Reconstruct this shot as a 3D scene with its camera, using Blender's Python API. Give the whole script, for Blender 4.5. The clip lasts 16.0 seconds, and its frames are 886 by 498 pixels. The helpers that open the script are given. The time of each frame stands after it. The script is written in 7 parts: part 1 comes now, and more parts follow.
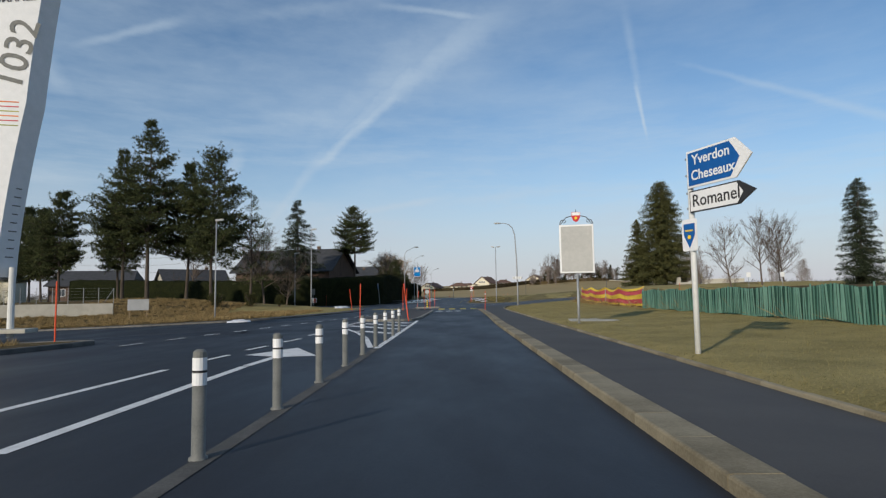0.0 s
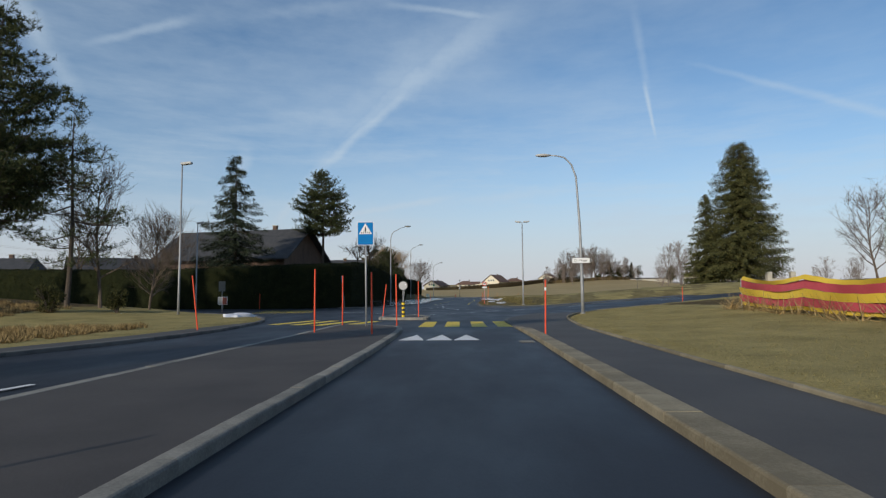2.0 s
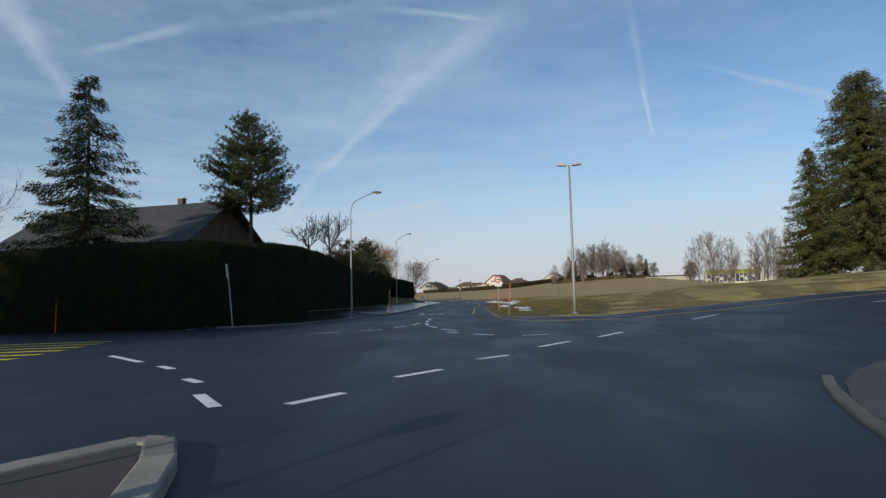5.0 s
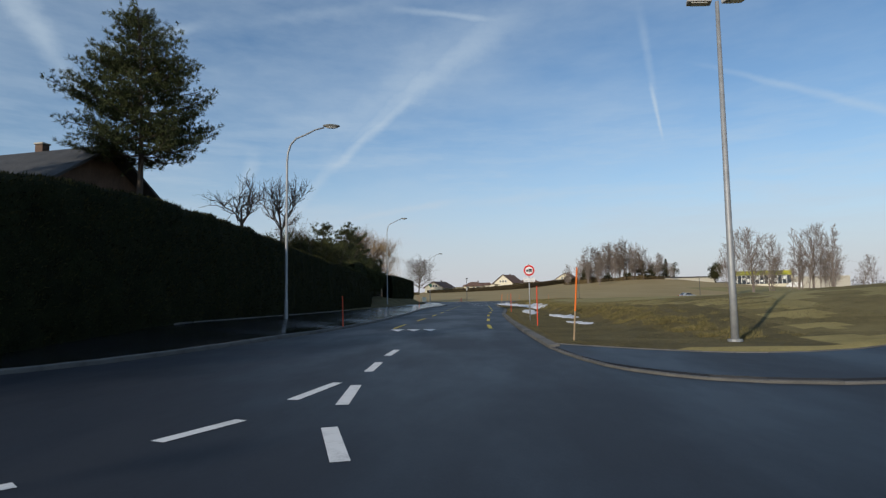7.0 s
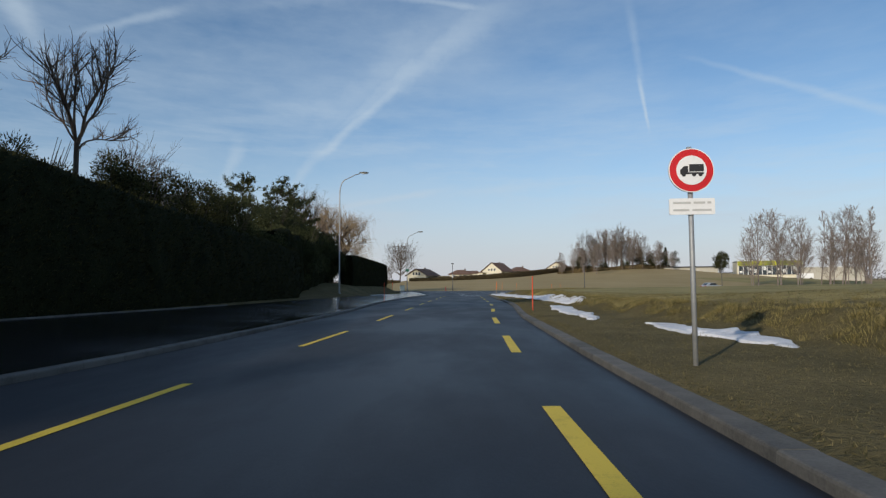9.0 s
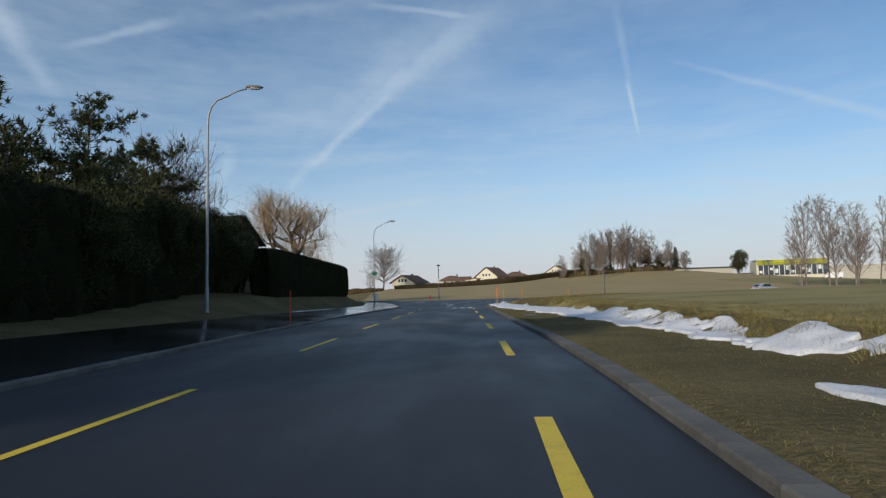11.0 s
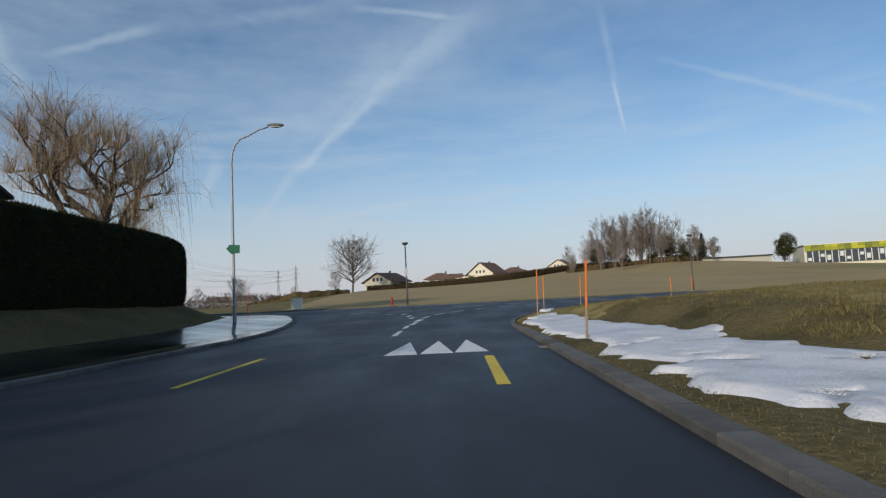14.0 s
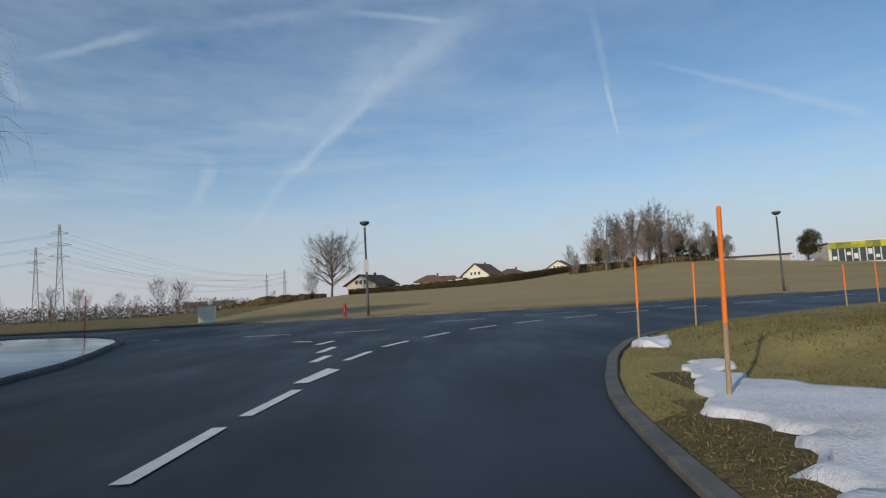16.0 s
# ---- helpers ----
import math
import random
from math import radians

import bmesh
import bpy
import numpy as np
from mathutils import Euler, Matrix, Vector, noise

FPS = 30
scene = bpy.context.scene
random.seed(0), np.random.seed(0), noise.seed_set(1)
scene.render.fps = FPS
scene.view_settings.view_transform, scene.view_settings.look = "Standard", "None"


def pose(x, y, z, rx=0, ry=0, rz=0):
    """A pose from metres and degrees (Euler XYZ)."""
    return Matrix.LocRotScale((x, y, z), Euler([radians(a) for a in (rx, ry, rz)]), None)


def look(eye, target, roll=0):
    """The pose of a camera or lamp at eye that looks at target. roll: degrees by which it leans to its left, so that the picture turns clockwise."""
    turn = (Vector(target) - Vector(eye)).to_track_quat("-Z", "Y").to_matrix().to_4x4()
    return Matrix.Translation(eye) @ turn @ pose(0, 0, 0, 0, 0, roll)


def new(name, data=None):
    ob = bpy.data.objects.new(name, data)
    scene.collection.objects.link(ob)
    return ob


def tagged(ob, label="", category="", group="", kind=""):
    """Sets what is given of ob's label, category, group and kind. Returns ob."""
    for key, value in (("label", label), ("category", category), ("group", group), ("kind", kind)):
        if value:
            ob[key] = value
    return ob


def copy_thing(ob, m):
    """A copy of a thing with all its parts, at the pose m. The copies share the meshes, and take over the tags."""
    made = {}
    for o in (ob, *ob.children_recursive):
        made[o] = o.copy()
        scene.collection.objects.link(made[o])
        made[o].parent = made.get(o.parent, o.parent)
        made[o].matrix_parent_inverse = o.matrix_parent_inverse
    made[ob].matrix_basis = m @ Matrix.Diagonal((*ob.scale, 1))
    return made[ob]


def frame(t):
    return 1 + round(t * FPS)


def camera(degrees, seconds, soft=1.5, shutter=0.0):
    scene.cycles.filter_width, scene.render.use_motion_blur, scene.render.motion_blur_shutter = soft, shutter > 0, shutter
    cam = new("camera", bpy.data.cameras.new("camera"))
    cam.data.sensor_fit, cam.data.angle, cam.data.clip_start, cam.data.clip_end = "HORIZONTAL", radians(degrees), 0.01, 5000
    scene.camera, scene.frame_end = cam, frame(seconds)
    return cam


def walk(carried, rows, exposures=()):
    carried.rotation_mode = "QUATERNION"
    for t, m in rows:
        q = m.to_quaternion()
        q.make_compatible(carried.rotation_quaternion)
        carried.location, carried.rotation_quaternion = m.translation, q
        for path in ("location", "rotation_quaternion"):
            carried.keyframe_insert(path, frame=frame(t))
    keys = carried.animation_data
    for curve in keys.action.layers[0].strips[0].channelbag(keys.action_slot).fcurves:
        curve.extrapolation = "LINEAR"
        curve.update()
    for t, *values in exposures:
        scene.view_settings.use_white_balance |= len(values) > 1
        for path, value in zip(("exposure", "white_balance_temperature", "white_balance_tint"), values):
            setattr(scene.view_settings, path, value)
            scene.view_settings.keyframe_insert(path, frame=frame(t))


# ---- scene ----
cam = camera(73.4, 16.0, soft=1.3)
PATH = [
    (0, (0.0, 0.0, 1.272), (-0.041, 1.993, 1.429), -0.8),
    (0.5, (-0.14, 9.314, 1.248), (-0.186, 11.307, 1.408), 0.2),
    (1, (-0.107, 17.378, 1.249), (-0.16, 19.371, 1.406), 0.2),
    (1.5, (0.018, 25.266, 1.271), (-0.044, 27.259, 1.426), -0.3),
    (2, (0.043, 32.42, 1.214), (-0.022, 34.413, 1.369), -0.4),
    (2.5, (-0.007, 38.876, 1.278), (-0.07, 40.869, 1.429), -0.7),
    (3, (-0.014, 44.244, 1.239), (-0.076, 46.237, 1.391), -0.6),
    (3.5, (0.006, 48.686, 1.273), (-0.054, 50.675, 1.475), -0.6),
    (4, (0.002, 52.78, 1.253), (-0.058, 54.774, 1.387), -0.9),
    (4.2, (0.0, 54.364, 1.248), (-0.058, 56.358, 1.387), -1.2),
    (6.3, (-0.122, 74.412, 1.24), (-0.198, 76.402, 1.422), -1.2),
    (6.5, (-0.125, 76.508, 1.276), (-0.206, 78.499, 1.452), -1.1),
    (7, (-0.122, 81.694, 1.313), (-0.211, 83.685, 1.479), -0.8),
    (7.5, (-0.215, 87.752, 1.328), (-0.297, 89.744, 1.484), -0.1),
    (8, (-0.243, 93.568, 1.303), (-0.323, 95.561, 1.454), 0.3),
    (8.5, (-0.266, 99.431, 1.268), (-0.329, 101.424, 1.416), 0.3),
    (9, (-0.189, 105.21, 1.159), (-0.233, 107.205, 1.289), -0.3),
    (9.2, (-0.218, 107.382, 1.133), (-0.241, 109.38, 1.225), -0.8),
    (11.3, (1.043, 135.872, 1.278), (1.022, 137.866, 1.437), -1.7),
    (11.5, (1.102, 138.71, 1.296), (1.085, 140.703, 1.45), -2.0),
    (12, (1.303, 145.775, 1.214), (1.289, 147.769, 1.368), -2.0),
    (12.5, (1.49, 153.927, 1.229), (1.487, 155.921, 1.382), -2.1),
    (13, (1.755, 161.003, 1.225), (1.758, 162.998, 1.376), -2.6),
    (13.5, (1.968, 168.024, 1.201), (1.975, 170.018, 1.356), -2.9),
    (14, (2.177, 174.403, 1.178), (2.189, 176.397, 1.336), -2.8),
    (14.5, (2.336, 179.936, 1.155), (2.359, 181.929, 1.313), -2.4),
    (15, (2.677, 184.034, 1.221), (2.699, 186.027, 1.385), -1.5),
    (15.5, (2.823, 188.83, 1.199), (2.859, 190.814, 1.445), -2.2),
    (16, (3.15, 192.738, 1.274), (3.182, 194.731, 1.443), -3.1),
]
walk(cam, [(t, look(eye, target, roll)) for t, eye, target, roll in PATH], exposures=[(0.0, -0.12), (9.2, -0.12), (12.0, -0.08), (14.0, -0.16), (16.0, -0.22)])

# ------------------------------------------------------------ light
SUN_TO = Vector((-0.53, -0.85, 0.355)).normalized()
world = bpy.data.worlds.new("sky")
scene.world = world
world.use_nodes = True
WT = world.node_tree
WT.nodes.clear()


def wnode(kind, **props):
    n = WT.nodes.new(kind)
    for k, v in props.items():
        if k == "operation":
            n.operation = v
        elif k == "clamp":
            n.use_clamp = v
    return n


def wmath(op, a, b=None, c=None, clamp=False):
    n = wnode("ShaderNodeMath", operation=op, clamp=clamp)
    for i, v in enumerate((a, b, c)):
        if v is None:
            continue
        if isinstance(v, (int, float)):
            n.inputs[i].default_value = v
        else:
            WT.links.new(v, n.inputs[i])
    return n.outputs[0]


def wdot(direction, v):
    n = wnode("ShaderNodeVectorMath", operation="DOT_PRODUCT")
    WT.links.new(direction, n.inputs[0])
    n.inputs[1].default_value = v
    return n.outputs["Value"]


coord = wnode("ShaderNodeTexCoord").outputs["Generated"]
sky = wnode("ShaderNodeTexSky")
sky.sky_type = "NISHITA"
sky.sun_disc = False
sky.sun_elevation = math.asin(SUN_TO.z)
sky.sun_rotation = math.atan2(SUN_TO.x, SUN_TO.y)
sky.altitude, sky.air_density, sky.dust_density, sky.ozone_density = 600, 1.05, 0.25, 3.3


def wnoise(scale, detail, rough, stretch=(1, 1, 1)):
    m = wnode("ShaderNodeMapping")
    m.inputs["Scale"].default_value = stretch
    WT.links.new(coord, m.inputs["Vector"])
    n = wnode("ShaderNodeTexNoise")
    n.inputs["Scale"].default_value, n.inputs["Detail"].default_value, n.inputs["Roughness"].default_value = scale, detail, rough
    WT.links.new(m.outputs[0], n.inputs["Vector"])
    return n.outputs["Fac"]


fine = wnoise(26, 6, 0.62)
broad = wnoise(5, 5, 0.6)


def trail(a, b, w0, w1, strength, fade0=0.12, fade1=0.12):
    """A vapour trail along the great circle from direction a to b, w0 and w1 its half widths."""
    a, b = Vector(a).normalized(), Vector(b).normalized()
    n = a.cross(b).normalized()
    tang = n.cross(a).normalized()
    span = math.atan2(b.dot(tang), b.dot(a))
    along = wmath("DIVIDE", wmath("ARCTAN2", wdot(coord, tang), wdot(coord, a)), span)
    off = wmath("ABSOLUTE", wmath("ADD", wdot(coord, n), wmath("MULTIPLY", wmath("SUBTRACT", fine, 0.5), 0.012 * (w0 + w1) / 0.02)))
    wide = wmath("ADD", w0, wmath("MULTIPLY", along, w1 - w0))
    core = wmath("SUBTRACT", 1.0, wmath("DIVIDE", off, wmath("MAXIMUM", wide, 0.0005)), clamp=True)
    core = wmath("MULTIPLY", core, wmath("MULTIPLY", core, wmath("SUBTRACT", 3.0, wmath("MULTIPLY", core, 2.0))))
    ends = wmath("MULTIPLY", wmath("DIVIDE", along, fade0, clamp=True), wmath("DIVIDE", wmath("SUBTRACT", 1.0, along), fade1, clamp=True))
    return wmath("MULTIPLY", wmath("MULTIPLY", core, ends), wmath("MULTIPLY", strength, wmath("ADD", 0.25, wmath("MULTIPLY", broad, 1.4))))


TRAILS = [
    trail((-0.268, 0.949, 0.172), (-0.070, 0.937, 0.346), 0.010, 0.016, 0.34, 0.35, 0.15),
    trail((-0.215, 0.949, 0.238), (0.105, 0.880, 0.465), 0.012, 0.050, 0.24, 0.20, 0.30),
    trail((-0.255, 0.945, 0.225), (0.060, 0.885, 0.470), 0.020, 0.070, 0.14, 0.25, 0.30),
    trail((-0.322, 0.944, 0.090), (-0.195, 0.948, 0.252), 0.007, 0.016, 0.24, 0.3, 0.3),
    trail((0.303, 0.922, 0.238), (0.281, 0.900, 0.335), 0.0035, 0.006, 0.52, 0.25, 0.3),
    trail((0.293, 0.910, 0.290), (0.255, 0.860, 0.440), 0.006, 0.012, 0.16, 0.25, 0.3),
    trail((0.320, 0.880, 0.352), (0.600, 0.770, 0.214), 0.005, 0.012, 0.26, 0.35, 0.05),
    trail((-0.530, 0.80, 0.275), (-0.585, 0.70, 0.41), 0.016, 0.030, 0.24, 0.3, 0.1),
    trail((-0.530, 0.775, 0.345), (-0.370, 0.832, 0.412), 0.008, 0.012, 0.26, 0.3, 0.3),
    trail((-0.33, 0.85, 0.417), (-0.10, 0.885, 0.455), 0.014, 0.016, 0.14, 0.3, 0.3),
    trail((-0.14, 0.882, 0.452), (0.085, 0.900, 0.428), 0.007, 0.010, 0.26, 0.3, 0.3),
    trail((-0.235, 0.967, 0.126), (0.020, 0.986, 0.168), 0.005, 0.012, 0.30, 0.3, 0.3),
    trail((-0.06, 0.986, 0.150), (0.230, 0.960, 0.176), 0.008, 0.020, 0.24, 0.4, 0.4),
    trail((0.350, 0.922, 0.166), (0.500, 0.855, 0.146), 0.014, 0.024, 0.26, 0.4, 0.3),
    trail((-0.368, 0.916, 0.150), (-0.332, 0.911, 0.245), 0.010, 0.020, 0.30, 0.3, 0.35),
    trail((-0.31, 0.905, 0.290), (-0.135, 0.948, 0.282), 0.020, 0.028, 0.16, 0.4, 0.4),
]
total = TRAILS[0]
for more in TRAILS[1:]:
    total = wmath("MAXIMUM", total, more)
cirrus = wnoise(2.6, 7, 0.62, (1.0, 0.7, 3.2))
up = wnode("ShaderNodeSeparateXYZ")
WT.links.new(coord, up.inputs[0])
side = wmath("SUBTRACT", 1.0, wmath("MULTIPLY", up.outputs["X"], 0.55))
veil = wmath("MULTIPLY", wmath("MULTIPLY", wmath("SUBTRACT", cirrus, 0.36, clamp=True), 0.95), side)
wisps = wnoise(3.4, 8, 0.66, (1.0, 0.8, 7.5))
band = wmath("MULTIPLY", wmath("DIVIDE", up.outputs["Z"], 0.10, clamp=True), wmath("DIVIDE", wmath("SUBTRACT", 0.36, up.outputs["Z"]), 0.16, clamp=True))
wisp = wmath("MULTIPLY", wmath("MULTIPLY", wmath("SUBTRACT", wisps, 0.46, clamp=True), 1.5), band)
total = wmath("ADD", wmath("ADD", total, veil), wisp, clamp=True)
total = wmath("MULTIPLY", total, wmath("MULTIPLY", wmath("ADD", up.outputs["Z"], 0.02, clamp=True), 9.0, clamp=True))
mix = wnode("ShaderNodeMixRGB")
WT.links.new(total, mix.inputs[0])
WT.links.new(sky.outputs[0], mix.inputs[1])
mix.inputs[2].default_value = (4.55, 5.3, 6.2, 1)
low = wmath("SUBTRACT", 1.0, wmath("MULTIPLY", wmath("MAXIMUM", up.outputs["Z"], 0.0), 2.7), clamp=True)
low = wmath("MULTIPLY", wmath("POWER", low, 2.2), 0.88)
haze = wnode("ShaderNodeMixRGB")
WT.links.new(low, haze.inputs[0])
WT.links.new(mix.outputs[0], haze.inputs[1])
haze.inputs[2].default_value = (4.15, 4.42, 5.05, 1)
floor_haze = wmath("SUBTRACT", 1.0, wmath("MULTIPLY", wmath("MAXIMUM", up.outputs["Z"], 0.0), 5.5), clamp=True)
floor_haze = wmath("MULTIPLY", wmath("POWER", floor_haze, 1.4), 0.85)
rosy = wnode("ShaderNodeMixRGB")
WT.links.new(floor_haze, rosy.inputs[0])
WT.links.new(haze.outputs[0], rosy.inputs[1])
rosy.inputs[2].default_value = (4.70, 4.58, 5.15, 1)
bg = wnode("ShaderNodeBackground")
bg.inputs["Strength"].default_value = 0.13
tint = wnode("ShaderNodeMixRGB")
tint.blend_type = "MULTIPLY"
tint.inputs[0].default_value = 1.0
WT.links.new(rosy.outputs[0], tint.inputs[1])
tint.inputs[2].default_value = (0.99, 1.02, 1.0, 1)
WT.links.new(tint.outputs[0], bg.inputs["Color"])
wout = wnode("ShaderNodeOutputWorld")
WT.links.new(bg.outputs[0], wout.inputs["Surface"])

sun = new("sun", bpy.data.lights.new("sun", "SUN"))
sun.data.energy, sun.data.angle, sun.data.color = 3.6, radians(0.9), (1.0, 0.89, 0.73)
sun.matrix_world = look(SUN_TO * 100, (0, 0, 0))


# ------------------------------------------------------------ materials
def mat(name, a, b, scale=6.0, rough=0.85, bump=0.3, fine=None, metal=0.0, bumpdist=0.02, spec=0.4, rough2=None, island=0.0, randomize=0.0, stretch=(1, 1, 1), lo=0.35, hi=0.65, coat=0.0):
    """Two colours mixed by noise at two scales, with fine relief."""
    m = bpy.data.materials.new(name)
    m.use_nodes = True
    nt = m.node_tree
    p = nt.nodes["Principled BSDF"]
    tc = nt.nodes.new("ShaderNodeTexCoord")
    mp = nt.nodes.new("ShaderNodeMapping")
    mp.inputs["Scale"].default_value = stretch
    nt.links.new(tc.outputs["Object"], mp.inputs["Vector"])

    def noi(s, d=6, r=0.6):
        n = nt.nodes.new("ShaderNodeTexNoise")
        n.inputs["Scale"].default_value, n.inputs["Detail"].default_value, n.inputs["Roughness"].default_value = s, d, r
        nt.links.new(mp.outputs[0], n.inputs["Vector"])
        return n.outputs["Fac"]

    n1, n2 = noi(scale), noi(fine or scale * 9)
    mx = nt.nodes.new("ShaderNodeMath")
    mx.operation = "MULTIPLY_ADD"
    nt.links.new(n2, mx.inputs[0])
    mx.inputs[1].default_value = 0.4
    sc = nt.nodes.new("ShaderNodeMath")
    sc.operation = "MULTIPLY"
    nt.links.new(n1, sc.inputs[0])
    sc.inputs[1].default_value = 0.6
    nt.links.new(sc.outputs[0], mx.inputs[2])
    fac = mx.outputs[0]
    if island or randomize:
        if island:
            src = nt.nodes.new("ShaderNodeNewGeometry").outputs["Random Per Island"]
        else:
            src = nt.nodes.new("ShaderNodeObjectInfo").outputs["Random"]
        ad = nt.nodes.new("ShaderNodeMath")
        ad.operation = "MULTIPLY_ADD"
        nt.links.new(src, ad.inputs[0])
        ad.inputs[1].default_value = island or randomize
        sh = nt.nodes.new("ShaderNodeMath")
        sh.operation = "SUBTRACT"
        nt.links.new(fac, sh.inputs[0])
        sh.inputs[1].default_value = (island or randomize) / 2
        nt.links.new(sh.outputs[0], ad.inputs[2])
        fac = ad.outputs[0]
    ramp = nt.nodes.new("ShaderNodeValToRGB")
    ramp.color_ramp.elements[0].position, ramp.color_ramp.elements[1].position = lo, hi
    ramp.color_ramp.elements[0].color, ramp.color_ramp.elements[1].color = (*a, 1), (*b, 1)
    nt.links.new(fac, ramp.inputs[0])
    nt.links.new(ramp.outputs[0], p.inputs["Base Color"])
    p.inputs["Roughness"].default_value, p.inputs["Metallic"].default_value = rough, metal
    p.inputs["Specular IOR Level"].default_value = spec
    if coat:
        p.inputs["Coat Weight"].default_value = coat
    if rough2 is not None:
        mr = nt.nodes.new("ShaderNodeMapRange")
        nt.links.new(n1, mr.inputs["Value"])
        mr.inputs["From Min"].default_value, mr.inputs["From Max"].default_value = 0.38, 0.62
        mr.inputs["To Min"].default_value, mr.inputs["To Max"].default_value = rough, rough2
        nt.links.new(mr.outputs[0], p.inputs["Roughness"])
    if bump:
        bp = nt.nodes.new("ShaderNodeBump")
        bp.inputs["Strength"].default_value, bp.inputs["Distance"].default_value = bump, bumpdist
        nt.links.new(n2, bp.inputs["Height"])
        nt.links.new(bp.outputs[0], p.inputs["Normal"])
    return m


